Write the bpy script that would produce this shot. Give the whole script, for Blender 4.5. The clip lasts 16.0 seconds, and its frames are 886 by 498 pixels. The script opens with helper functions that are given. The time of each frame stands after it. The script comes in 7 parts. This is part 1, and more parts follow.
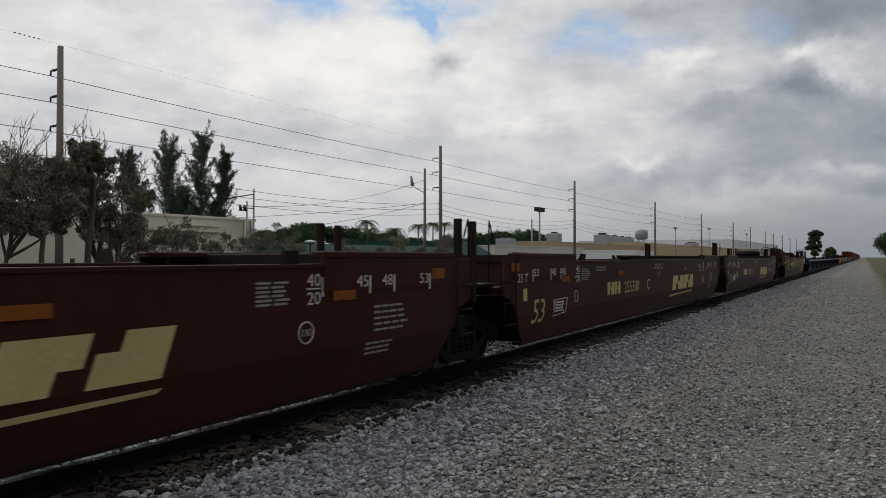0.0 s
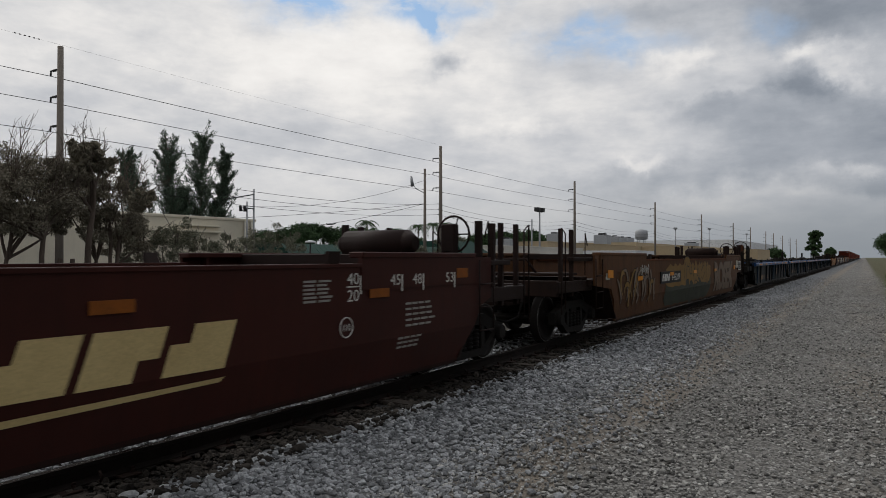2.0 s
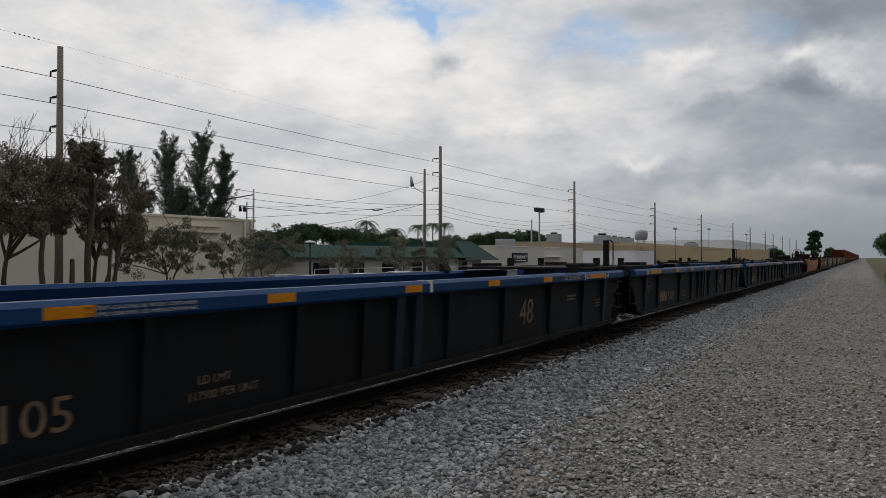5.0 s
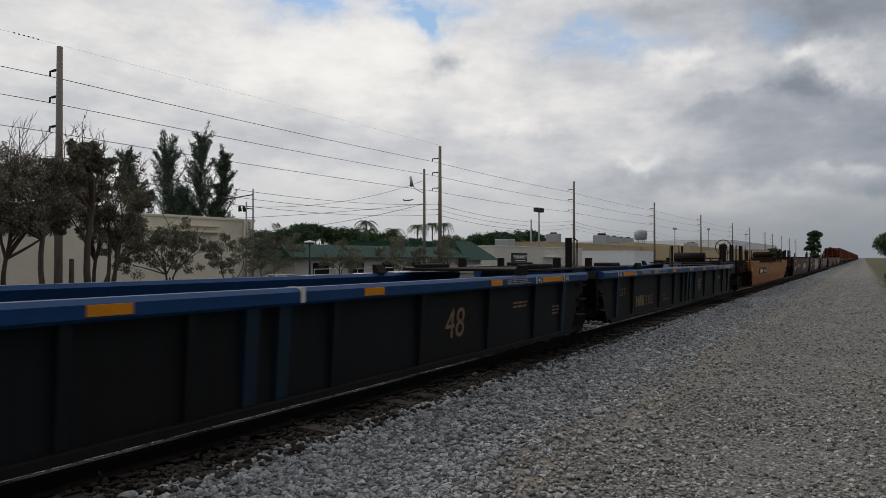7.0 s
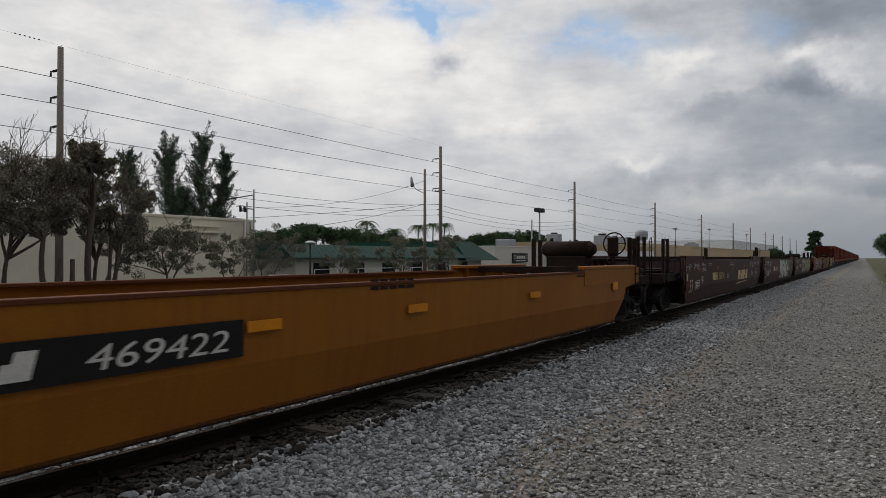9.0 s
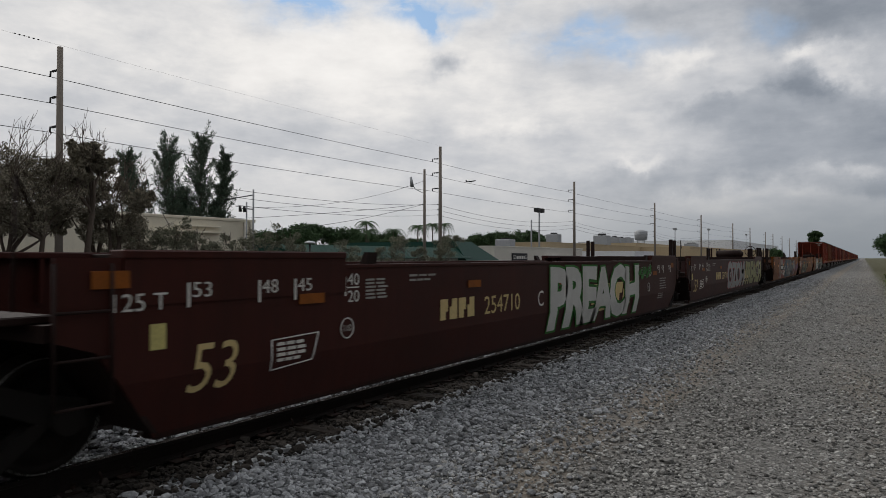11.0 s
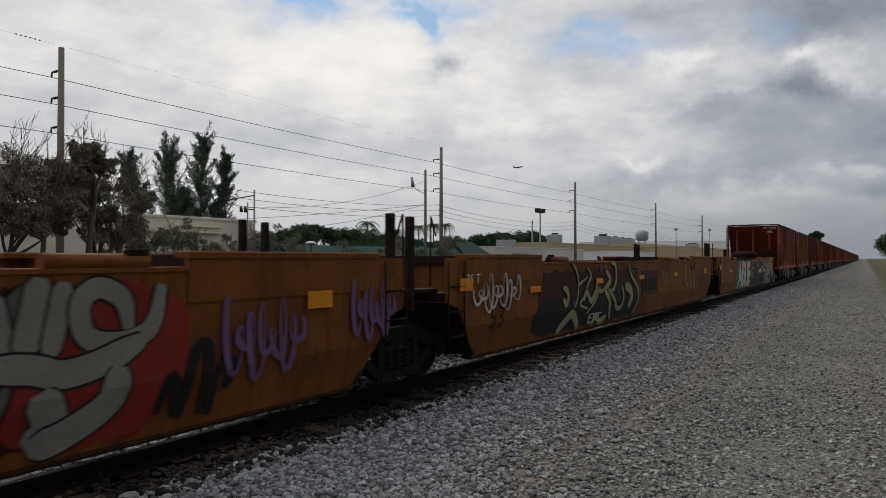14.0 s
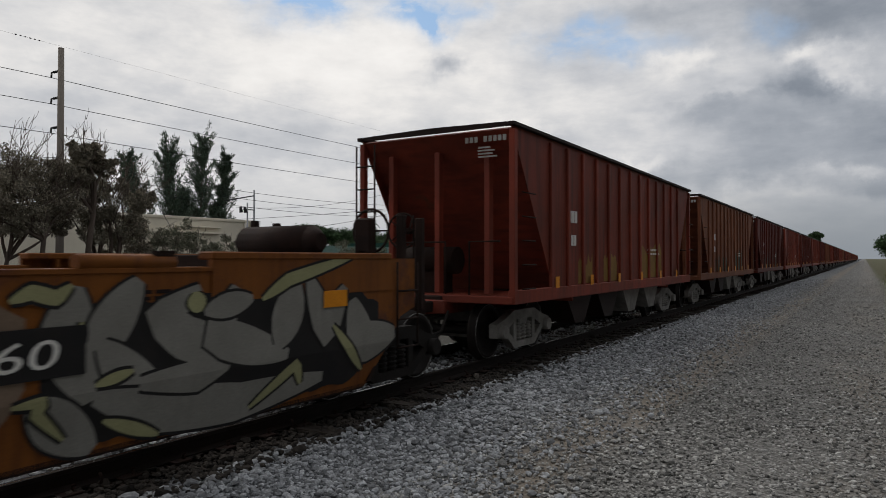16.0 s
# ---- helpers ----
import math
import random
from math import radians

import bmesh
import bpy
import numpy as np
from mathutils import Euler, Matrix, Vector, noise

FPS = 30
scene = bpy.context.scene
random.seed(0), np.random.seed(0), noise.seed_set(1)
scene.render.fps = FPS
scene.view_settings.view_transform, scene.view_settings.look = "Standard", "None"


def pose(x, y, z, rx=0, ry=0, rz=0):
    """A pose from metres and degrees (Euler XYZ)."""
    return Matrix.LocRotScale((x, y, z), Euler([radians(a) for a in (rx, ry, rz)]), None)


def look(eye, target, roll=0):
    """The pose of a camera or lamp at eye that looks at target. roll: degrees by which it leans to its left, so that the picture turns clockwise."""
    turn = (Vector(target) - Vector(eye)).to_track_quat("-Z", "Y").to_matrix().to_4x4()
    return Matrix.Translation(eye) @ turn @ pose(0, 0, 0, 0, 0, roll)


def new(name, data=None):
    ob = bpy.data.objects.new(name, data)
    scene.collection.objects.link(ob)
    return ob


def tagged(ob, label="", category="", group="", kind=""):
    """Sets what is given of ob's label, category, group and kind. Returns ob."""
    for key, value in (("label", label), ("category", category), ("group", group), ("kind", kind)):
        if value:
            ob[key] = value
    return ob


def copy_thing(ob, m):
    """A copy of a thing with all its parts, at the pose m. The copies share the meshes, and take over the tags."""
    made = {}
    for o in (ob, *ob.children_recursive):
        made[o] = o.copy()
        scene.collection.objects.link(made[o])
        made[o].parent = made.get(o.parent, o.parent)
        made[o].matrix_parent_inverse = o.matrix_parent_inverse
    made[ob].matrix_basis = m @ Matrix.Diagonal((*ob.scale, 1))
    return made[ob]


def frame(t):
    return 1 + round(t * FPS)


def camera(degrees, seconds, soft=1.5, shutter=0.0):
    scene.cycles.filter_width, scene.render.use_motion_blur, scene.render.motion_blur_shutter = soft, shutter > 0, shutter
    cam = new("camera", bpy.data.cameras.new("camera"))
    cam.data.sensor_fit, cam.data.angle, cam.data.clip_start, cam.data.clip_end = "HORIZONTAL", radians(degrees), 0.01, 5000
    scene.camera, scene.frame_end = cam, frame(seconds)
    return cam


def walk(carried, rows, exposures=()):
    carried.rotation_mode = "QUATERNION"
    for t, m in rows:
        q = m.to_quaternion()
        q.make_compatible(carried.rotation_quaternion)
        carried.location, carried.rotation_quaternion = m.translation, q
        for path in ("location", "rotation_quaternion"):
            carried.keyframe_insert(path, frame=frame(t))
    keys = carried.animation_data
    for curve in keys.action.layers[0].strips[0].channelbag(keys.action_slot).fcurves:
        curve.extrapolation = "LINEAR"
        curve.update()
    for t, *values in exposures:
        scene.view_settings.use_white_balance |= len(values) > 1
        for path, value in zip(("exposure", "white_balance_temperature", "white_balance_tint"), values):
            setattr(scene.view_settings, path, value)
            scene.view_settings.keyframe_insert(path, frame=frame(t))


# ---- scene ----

# World: x across the track (camera at x = 0, track to its left), y along the track, z = 0 on the rail head.
TRACK = -6.16
GROUND = -0.22
LOT = -0.95

# ---- camera ----
cam = camera(65.45, 16.0, soft=0.85, shutter=0.06)
EYE = (0.0, 0.0, 1.66)
YAW, PITCH, ROLL = 31.45, 0.66, 0.0


def aim(dx=0.0, dy=0.0):
    return pose(*EYE, 90 + PITCH + dy, ROLL, YAW + dx)


walk(cam, [(0.0, aim()), (4.0, aim(0.0, 0.04)), (7.0, aim(-0.05, 0.04)), (9.0, aim(0.0, 0.06)), (12.2, aim(-0.04, 0.07)), (14.5, aim(0.06, 0.11)), (16.0, aim(0.03, 0.13))])

# ---- world and light ----
world = bpy.data.worlds.new("overcast_sky")
scene.world = world
world.use_nodes = True


def build_world():
    nt = world.node_tree
    nt.nodes.clear()
    N, L = nt.nodes.new, nt.links.new
    out = N("ShaderNodeOutputWorld")
    bg = N("ShaderNodeBackground")
    L(bg.outputs[0], out.inputs[0])
    sky = N("ShaderNodeTexSky")
    sky.sky_type = "NISHITA"
    sky.sun_disc = False
    sky.sun_elevation, sky.sun_rotation = radians(38), radians(-75)
    co = N("ShaderNodeTexCoord")
    sep = N("ShaderNodeSeparateXYZ")
    L(co.outputs["Generated"], sep.inputs[0])

    def calc(op, a, b=None, c=None):
        n = N("ShaderNodeMath")
        n.operation = op
        for i, v in enumerate((a, b, c)):
            if v is None:
                continue
            if isinstance(v, (int, float)):
                n.inputs[i].default_value = v
            else:
                L(v, n.inputs[i])
        return n.outputs[0]

    def ramp(value, stops):
        r = N("ShaderNodeValToRGB")
        L(value, r.inputs[0])
        e = r.color_ramp.elements
        e[0].position, e[0].color = stops[0][0], (*stops[0][1], 1)
        e[1].position, e[1].color = stops[-1][0], (*stops[-1][1], 1)
        for p, c in stops[1:-1]:
            k = e.new(p)
            k.color = (*c, 1)
        return r.outputs[0]

    def mix(f, a, b, mode="MIX"):
        n = N("ShaderNodeMix")
        n.data_type, n.blend_type = "RGBA", mode
        for sock, val in ((n.inputs[0], f), (n.inputs[6], a), (n.inputs[7], b)):
            if isinstance(val, (int, float)):
                sock.default_value = val
            elif isinstance(val, tuple):
                sock.default_value = (*val, 1)
            else:
                L(val, sock)
        return n.outputs[2]

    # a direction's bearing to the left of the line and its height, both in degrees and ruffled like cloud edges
    def ruffle(scale, amount):
        n = N("ShaderNodeTexNoise")
        L(co.outputs["Generated"], n.inputs[0])
        n.inputs["Scale"].default_value, n.inputs["Detail"].default_value = scale, 7
        n.inputs["Roughness"].default_value = 0.58
        c = N("ShaderNodeVectorMath")
        c.operation = "MULTIPLY_ADD"
        L(n.outputs["Color"], c.inputs[0])
        c.inputs[1].default_value, c.inputs[2].default_value = (amount,) * 3, (-amount / 2,) * 3
        return c.outputs[0]

    shift = N("ShaderNodeSeparateXYZ")
    both_shifts = N("ShaderNodeVectorMath")
    L(ruffle(5.0, 13.0), both_shifts.inputs[0]), L(ruffle(22.0, 5.0), both_shifts.inputs[1])
    L(both_shifts.outputs[0], shift.inputs[0])
    bearing = calc("MULTIPLY", calc("ARCTAN2", calc("MULTIPLY", sep.outputs[0], -1.0), sep.outputs[1]), 57.2958)
    rise = calc("MULTIPLY", calc("ARCSINE", sep.outputs[2]), 57.2958)
    az = calc("ADD", bearing, shift.outputs[0])
    el = calc("ADD", rise, calc("MULTIPLY", shift.outputs[1], 0.5))

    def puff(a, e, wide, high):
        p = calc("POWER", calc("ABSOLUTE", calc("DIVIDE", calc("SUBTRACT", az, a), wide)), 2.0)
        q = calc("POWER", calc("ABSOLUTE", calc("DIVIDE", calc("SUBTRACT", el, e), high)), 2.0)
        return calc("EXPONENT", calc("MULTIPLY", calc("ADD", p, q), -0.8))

    def smooth(value, lo, hi, p, q):
        m = N("ShaderNodeMapRange")
        m.interpolation_type = "SMOOTHSTEP"
        L(value, m.inputs[0])
        for i, x in enumerate((lo, hi, p, q)):
            m.inputs[i + 1].default_value = x
        return m.outputs[0]

    def cloud(scale, detail, rough):
        m = N("ShaderNodeMapping")
        L(co.outputs["Generated"], m.inputs[0])
        m.inputs[3].default_value = (1.0, 1.0, 2.6)
        n = N("ShaderNodeTexNoise")
        L(m.outputs[0], n.inputs[0])
        n.inputs["Scale"].default_value, n.inputs["Detail"].default_value, n.inputs["Roughness"].default_value = scale, detail, rough
        return n.outputs[0]

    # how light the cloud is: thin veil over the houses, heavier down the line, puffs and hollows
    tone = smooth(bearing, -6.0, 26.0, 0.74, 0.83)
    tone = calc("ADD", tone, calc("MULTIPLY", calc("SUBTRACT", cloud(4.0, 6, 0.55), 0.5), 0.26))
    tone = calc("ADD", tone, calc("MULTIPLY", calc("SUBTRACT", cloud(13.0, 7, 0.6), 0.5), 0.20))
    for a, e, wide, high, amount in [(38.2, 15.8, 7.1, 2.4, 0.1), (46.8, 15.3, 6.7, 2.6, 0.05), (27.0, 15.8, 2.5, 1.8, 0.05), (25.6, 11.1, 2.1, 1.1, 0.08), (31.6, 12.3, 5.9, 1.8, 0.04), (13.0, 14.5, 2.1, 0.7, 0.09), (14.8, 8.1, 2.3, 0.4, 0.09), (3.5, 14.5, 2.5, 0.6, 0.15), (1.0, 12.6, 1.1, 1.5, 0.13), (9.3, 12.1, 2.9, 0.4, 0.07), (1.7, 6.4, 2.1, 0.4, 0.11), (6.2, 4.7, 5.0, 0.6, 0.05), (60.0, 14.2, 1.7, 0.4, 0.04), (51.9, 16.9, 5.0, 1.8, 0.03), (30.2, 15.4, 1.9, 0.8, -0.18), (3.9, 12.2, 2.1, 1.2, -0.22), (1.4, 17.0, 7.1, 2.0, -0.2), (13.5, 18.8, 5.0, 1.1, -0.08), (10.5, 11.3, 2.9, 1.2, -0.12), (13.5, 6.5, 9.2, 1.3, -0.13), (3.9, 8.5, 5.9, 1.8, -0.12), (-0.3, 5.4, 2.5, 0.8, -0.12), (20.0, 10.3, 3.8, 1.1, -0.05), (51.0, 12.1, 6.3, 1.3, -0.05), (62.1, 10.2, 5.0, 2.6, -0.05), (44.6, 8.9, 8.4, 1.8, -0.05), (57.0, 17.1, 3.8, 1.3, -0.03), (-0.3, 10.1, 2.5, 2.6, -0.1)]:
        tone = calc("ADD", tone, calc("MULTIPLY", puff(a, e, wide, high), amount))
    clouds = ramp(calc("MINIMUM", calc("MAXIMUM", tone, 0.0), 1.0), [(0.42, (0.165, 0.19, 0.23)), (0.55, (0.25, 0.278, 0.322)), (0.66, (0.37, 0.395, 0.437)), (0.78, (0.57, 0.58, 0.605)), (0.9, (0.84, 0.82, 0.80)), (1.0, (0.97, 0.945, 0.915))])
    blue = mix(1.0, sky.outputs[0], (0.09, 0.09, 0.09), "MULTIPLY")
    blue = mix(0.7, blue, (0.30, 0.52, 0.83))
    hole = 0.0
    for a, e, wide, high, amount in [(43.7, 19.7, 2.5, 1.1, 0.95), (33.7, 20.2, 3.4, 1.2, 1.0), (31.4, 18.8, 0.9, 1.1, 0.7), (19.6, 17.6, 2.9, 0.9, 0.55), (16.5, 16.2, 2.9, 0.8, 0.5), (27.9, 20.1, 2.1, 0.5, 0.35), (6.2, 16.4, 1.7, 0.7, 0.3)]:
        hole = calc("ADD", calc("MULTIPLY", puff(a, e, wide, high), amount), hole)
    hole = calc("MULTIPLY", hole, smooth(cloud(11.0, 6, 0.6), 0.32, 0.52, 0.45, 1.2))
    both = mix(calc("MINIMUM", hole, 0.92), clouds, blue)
    # grey haze low over the horizon
    haze = mix(smooth(bearing, 0.0, 45.0, 0.0, 1.0), (0.25, 0.275, 0.302), (0.53, 0.54, 0.555))
    final = mix(smooth(rise, 0.0, 8.5, 0.95, 0.0), both, haze)
    # the sky out of view is dimmed, so that sides facing the camera get darker
    dot = N("ShaderNodeVectorMath")
    dot.operation = "DOT_PRODUCT"
    L(co.outputs["Generated"], dot.inputs[0])
    dot.inputs[1].default_value = (-0.72, 0.66, 0.2)
    back_dim = N("ShaderNodeMapRange")
    back_dim.interpolation_type = "SMOOTHSTEP"
    L(dot.outputs["Value"], back_dim.inputs[0])
    back_dim.inputs[1].default_value, back_dim.inputs[2].default_value = -0.45, 0.55
    back_dim.inputs[3].default_value, back_dim.inputs[4].default_value = 0.66, 1.0
    final = mix(1.0, final, back_dim.outputs[0], "MULTIPLY")
    # an overcast sky is brightest overhead
    over = N("ShaderNodeMapRange")
    over.interpolation_type = "SMOOTHSTEP"
    L(sep.outputs[2], over.inputs[0])
    over.inputs[1].default_value, over.inputs[2].default_value = 0.42, 0.95
    over.inputs[3].default_value, over.inputs[4].default_value = 1.0, 1.5
    final = mix(1.0, final, over.outputs[0], "MULTIPLY")
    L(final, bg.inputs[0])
    bg.inputs[1].default_value = 1.0


build_world()
sun = new("sun", bpy.data.lights.new("sun", "SUN"))
sun.data.energy, sun.data.angle, sun.data.color = 0.5, radians(25), (1.0, 0.95, 0.88)
sun.matrix_world = look((-30, 8, 25), (0, 0, 0))
scene.view_settings.exposure = 0.0

# ---- materials ----


def material(name, base, second=None, scale=3.0, amount=0.5, rough=0.7, metal=0.0, bump=0.1, grain=60.0, grain_amount=0.15,
             third=None, third_scale=0.8, third_at=0.58, vary=0.0, island=0.0, streak=0.0, gloss=0.18, stretch=(1, 1, 1), world_space=False):
    m = bpy.data.materials.new(name)
    m.use_nodes = True
    nt = m.node_tree
    N, L = nt.nodes.new, nt.links.new
    b = nt.nodes["Principled BSDF"]
    co = N("ShaderNodeTexCoord")
    src = co.outputs["Object"]
    if world_space:
        src = N("ShaderNodeNewGeometry").outputs["Position"]
    mp = N("ShaderNodeMapping")
    L(src, mp.inputs[0])
    mp.inputs[3].default_value = stretch

    def tex(sc, det=5, ro=0.6):
        n = N("ShaderNodeTexNoise")
        L(mp.outputs[0], n.inputs[0])
        n.inputs["Scale"].default_value, n.inputs["Detail"].default_value, n.inputs["Roughness"].default_value = sc, det, ro
        return n.outputs[0]

    def mixed(f, a, c, mode="MIX"):
        n = N("ShaderNodeMix")
        n.data_type, n.blend_type = "RGBA", mode
        for sock, val in ((n.inputs[0], f), (n.inputs[6], a), (n.inputs[7], c)):
            if isinstance(val, (int, float)):
                sock.default_value = val
            elif isinstance(val, tuple):
                sock.default_value = (*val, 1)
            else:
                L(val, sock)
        return n.outputs[2]

    def span(value, lo, hi, a=0.0, c=1.0):
        n = N("ShaderNodeMapRange")
        L(value, n.inputs[0])
        for i, x in enumerate((lo, hi, a, c)):
            n.inputs[i + 1].default_value = x
        return n.outputs[0]

    second = second or tuple(c * 0.65 for c in base)
    col = mixed(span(tex(scale), 0.5 - 0.25, 0.5 + 0.25, 0.0, amount), tuple(base), tuple(second))
    if third:
        col = mixed(span(tex(third_scale, 8, 0.7), third_at, third_at + 0.08), col, tuple(third))
    if streak:
        st = N("ShaderNodeMapping")
        L(src, st.inputs[0])
        st.inputs[3].default_value = (1.0, 6.0, 0.35)
        sn = N("ShaderNodeTexNoise")
        L(st.outputs[0], sn.inputs[0])
        sn.inputs["Scale"].default_value, sn.inputs["Detail"].default_value = 1.6, 6
        col = mixed(span(sn.outputs[0], 0.45, 0.72, 0.0, streak), col, tuple(second))
    fine = tex(grain, 3)
    shade = span(fine, 0.3, 0.7, 1.0 - grain_amount, 1.0 + grain_amount)
    if vary:
        oi = N("ShaderNodeObjectInfo")
        shade2 = span(oi.outputs["Random"], 0, 1, 1.0 - vary, 1.0 + vary)
        mm = N("ShaderNodeMath")
        mm.operation = "MULTIPLY"
        L(shade, mm.inputs[0]), L(shade2, mm.inputs[1])
        shade = mm.outputs[0]
    if island:
        gi = N("ShaderNodeNewGeometry")
        shade2 = span(gi.outputs["Random Per Island"], 0, 1, 1.0 - island, 1.0 + island)
        mm = N("ShaderNodeMath")
        mm.operation = "MULTIPLY"
        L(shade, mm.inputs[0]), L(shade2, mm.inputs[1])
        shade = mm.outputs[0]
    vec = N("ShaderNodeVectorMath")
    vec.operation = "SCALE"
    L(col, vec.inputs[0]), L(shade, vec.inputs["Scale"])
    L(vec.outputs[0], b.inputs["Base Color"])
    L(span(fine, 0.2, 0.8, max(0.02, rough - 0.12), min(1, rough + 0.12)), b.inputs["Roughness"])
    b.inputs["Metallic"].default_value = metal
    b.inputs["Specular IOR Level"].default_value = gloss
    if bump:
        bp = N("ShaderNodeBump")
        bp.inputs["Strength"].default_value, bp.inputs["Distance"].default_value = bump, 0.02
        L(fine, bp.inputs["Height"])
        L(bp.outputs[0], b.inputs["Normal"])
    return m


M = {}
M["boxcar_red"] = material("boxcar_red_paint", (0.054, 0.0115, 0.0075), (0.029, 0.0075, 0.0056), 1.2, 0.8, 0.55, bump=0.05, streak=0.5, third=(0.028, 0.012, 0.010), third_at=0.66)
M["boxcar_dark"] = material("weathered_brown_paint", (0.022, 0.010, 0.008), (0.012, 0.007, 0.006), 2.0, 0.8, 0.65)
M["rust_yellow"] = material("rusty_yellow_paint", (0.24, 0.082, 0.012), (0.105, 0.033, 0.009), 1.1, 0.9, 0.6, streak=0.85, third=(0.105, 0.036, 0.017), third_scale=1.2, third_at=0.54)
M["yellow"] = material("freight_yellow_paint", (0.33, 0.122, 0.010), (0.20, 0.062, 0.010), 0.9, 0.5, 0.5, streak=0.45, third=(0.16, 0.055, 0.02), third_scale=1.3, third_at=0.68)
M["old_yellow"] = material("faded_yellow_paint", (0.13, 0.058, 0.022), (0.07, 0.03, 0.014), 1.3, 0.9, 0.7, streak=0.8, third=(0.11, 0.04, 0.02), third_scale=1.8, third_at=0.56)
M["blue"] = material("blue_paint", (0.009, 0.056, 0.175), (0.008, 0.032, 0.09), 1.5, 0.6, 0.45, streak=0.4)
# far darker than the chord's blue, with brown streaks and patches
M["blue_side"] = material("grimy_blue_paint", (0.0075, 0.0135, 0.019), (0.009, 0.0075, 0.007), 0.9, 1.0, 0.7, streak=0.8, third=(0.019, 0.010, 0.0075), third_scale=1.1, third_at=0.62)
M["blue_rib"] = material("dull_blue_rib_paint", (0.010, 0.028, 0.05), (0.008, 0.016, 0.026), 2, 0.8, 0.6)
M["rust"] = material("rusty_steel", (0.028, 0.014, 0.010), (0.012, 0.008, 0.007), 4, 0.9, 0.85, bump=0.3)
M["black"] = material("grimy_black_steel", (0.009, 0.0085, 0.008), (0.015, 0.011, 0.009), 3, 0.8, 0.75, bump=0.2)
M["wheel"] = material("brown_wheel_steel", (0.018, 0.014, 0.012), (0.010, 0.008, 0.0075), 5, 0.8, 0.6, metal=0.3)
M["tread"] = material("polished_tread_steel", (0.22, 0.215, 0.205), None, 9, 0.3, 0.3, metal=0.9)
M["pale_truck"] = material("dusty_truck_casting", (0.26, 0.245, 0.225), (0.11, 0.10, 0.088), 5, 0.9, 0.85, bump=0.25)
M["hopper_red"] = material("hopper_oxide_red", (0.24, 0.043, 0.024), (0.10, 0.026, 0.017), 0.9, 0.9, 0.6, streak=0.95, third=(0.11, 0.042, 0.025), third_scale=1.2, third_at=0.62, vary=0.18)
M["hopper_brown"] = material("hopper_rust_brown", (0.22, 0.078, 0.038), (0.11, 0.04, 0.023), 1.1, 0.9, 0.7, streak=0.9, vary=0.15)
M["hopper_dark"] = material("hopper_dark_red", (0.125, 0.022, 0.014), (0.062, 0.016, 0.011), 1.1, 0.9, 0.65, streak=0.7, vary=0.2)
M["white_paint"] = material("white_stencil_paint", (0.72, 0.70, 0.66), (0.5, 0.47, 0.43), 6, 0.7, 0.6, bump=0)
M["dim_white"] = material("worn_white_stencil_paint", (0.40, 0.385, 0.36), (0.22, 0.2, 0.18), 8, 0.8, 0.7, bump=0)
M["rust_edge"] = material("rust_brown_worn_edge", (0.15, 0.05, 0.02), (0.08, 0.028, 0.014), 3, 0.9, 0.8)
M["cream_paint"] = material("cream_lettering_paint", (0.62, 0.48, 0.23), (0.45, 0.33, 0.15), 3, 0.6, 0.55, bump=0)
M["faded_paint"] = material("faded_tan_lettering", (0.30, 0.20, 0.12), (0.12, 0.08, 0.06), 7, 0.9, 0.75, bump=0)
M["orange"] = material("orange_reflector", (0.72, 0.27, 0.012), (0.5, 0.17, 0.012), 4, 0.5, 0.45, bump=0)
M["dull_orange"] = material("dirty_orange_reflector", (0.30, 0.09, 0.012), (0.17, 0.055, 0.012), 5, 0.8, 0.6, bump=0)
M["pale_yellow"] = material("pale_yellow_tag", (0.6, 0.52, 0.2), None, 6, 0.4, 0.6, bump=0)
M["gr_grey"] = material("silver_spray_paint", (0.34, 0.34, 0.33), (0.23, 0.225, 0.22), 2, 0.8, 0.5, bump=0, streak=0.3)
M["gr_dark_grey"] = material("dark_grey_spray_paint", (0.115, 0.115, 0.11), (0.075, 0.075, 0.07), 2, 0.8, 0.5, bump=0, streak=0.3)
M["gr_mid_grey"] = material("mid_grey_spray_paint", (0.25, 0.24, 0.215), (0.17, 0.16, 0.14), 2, 0.8, 0.5, bump=0, streak=0.3)
M["gr_white"] = material("white_spray_paint", (0.58, 0.57, 0.54), (0.42, 0.41, 0.39), 2, 0.7, 0.6, bump=0)
M["gr_green"] = material("green_spray_paint", (0.045, 0.19, 0.035), (0.03, 0.11, 0.028), 3, 0.7, 0.6, bump=0)
M["gr_pink"] = material("pink_spray_paint", (0.38, 0.055, 0.075), (0.24, 0.035, 0.045), 3, 0.7, 0.6, bump=0)
M["gr_black"] = material("black_spray_paint", (0.012, 0.012, 0.013), (0.025, 0.02, 0.018), 3, 0.6, 0.6, bump=0)
M["gr_cream"] = material("pale_lime_spray_paint", (0.33, 0.32, 0.17), (0.22, 0.21, 0.105), 2, 0.7, 0.6, bump=0)
M["gr_teal"] = material("teal_spray_paint", (0.016, 0.10, 0.12), (0.013, 0.045, 0.085), 2, 0.8, 0.6, bump=0)
M["gr_blue"] = material("blue_spray_paint", (0.03, 0.10, 0.22), (0.05, 0.06, 0.16), 2, 0.8, 0.6, bump=0)
M["gr_red"] = material("red_spray_paint", (0.27, 0.025, 0.02), (0.14, 0.017, 0.014), 2, 0.8, 0.6, bump=0)
M["gr_tan"] = material("tan_spray_paint", (0.22, 0.16, 0.115), (0.14, 0.095, 0.065), 2, 0.8, 0.6, bump=0)
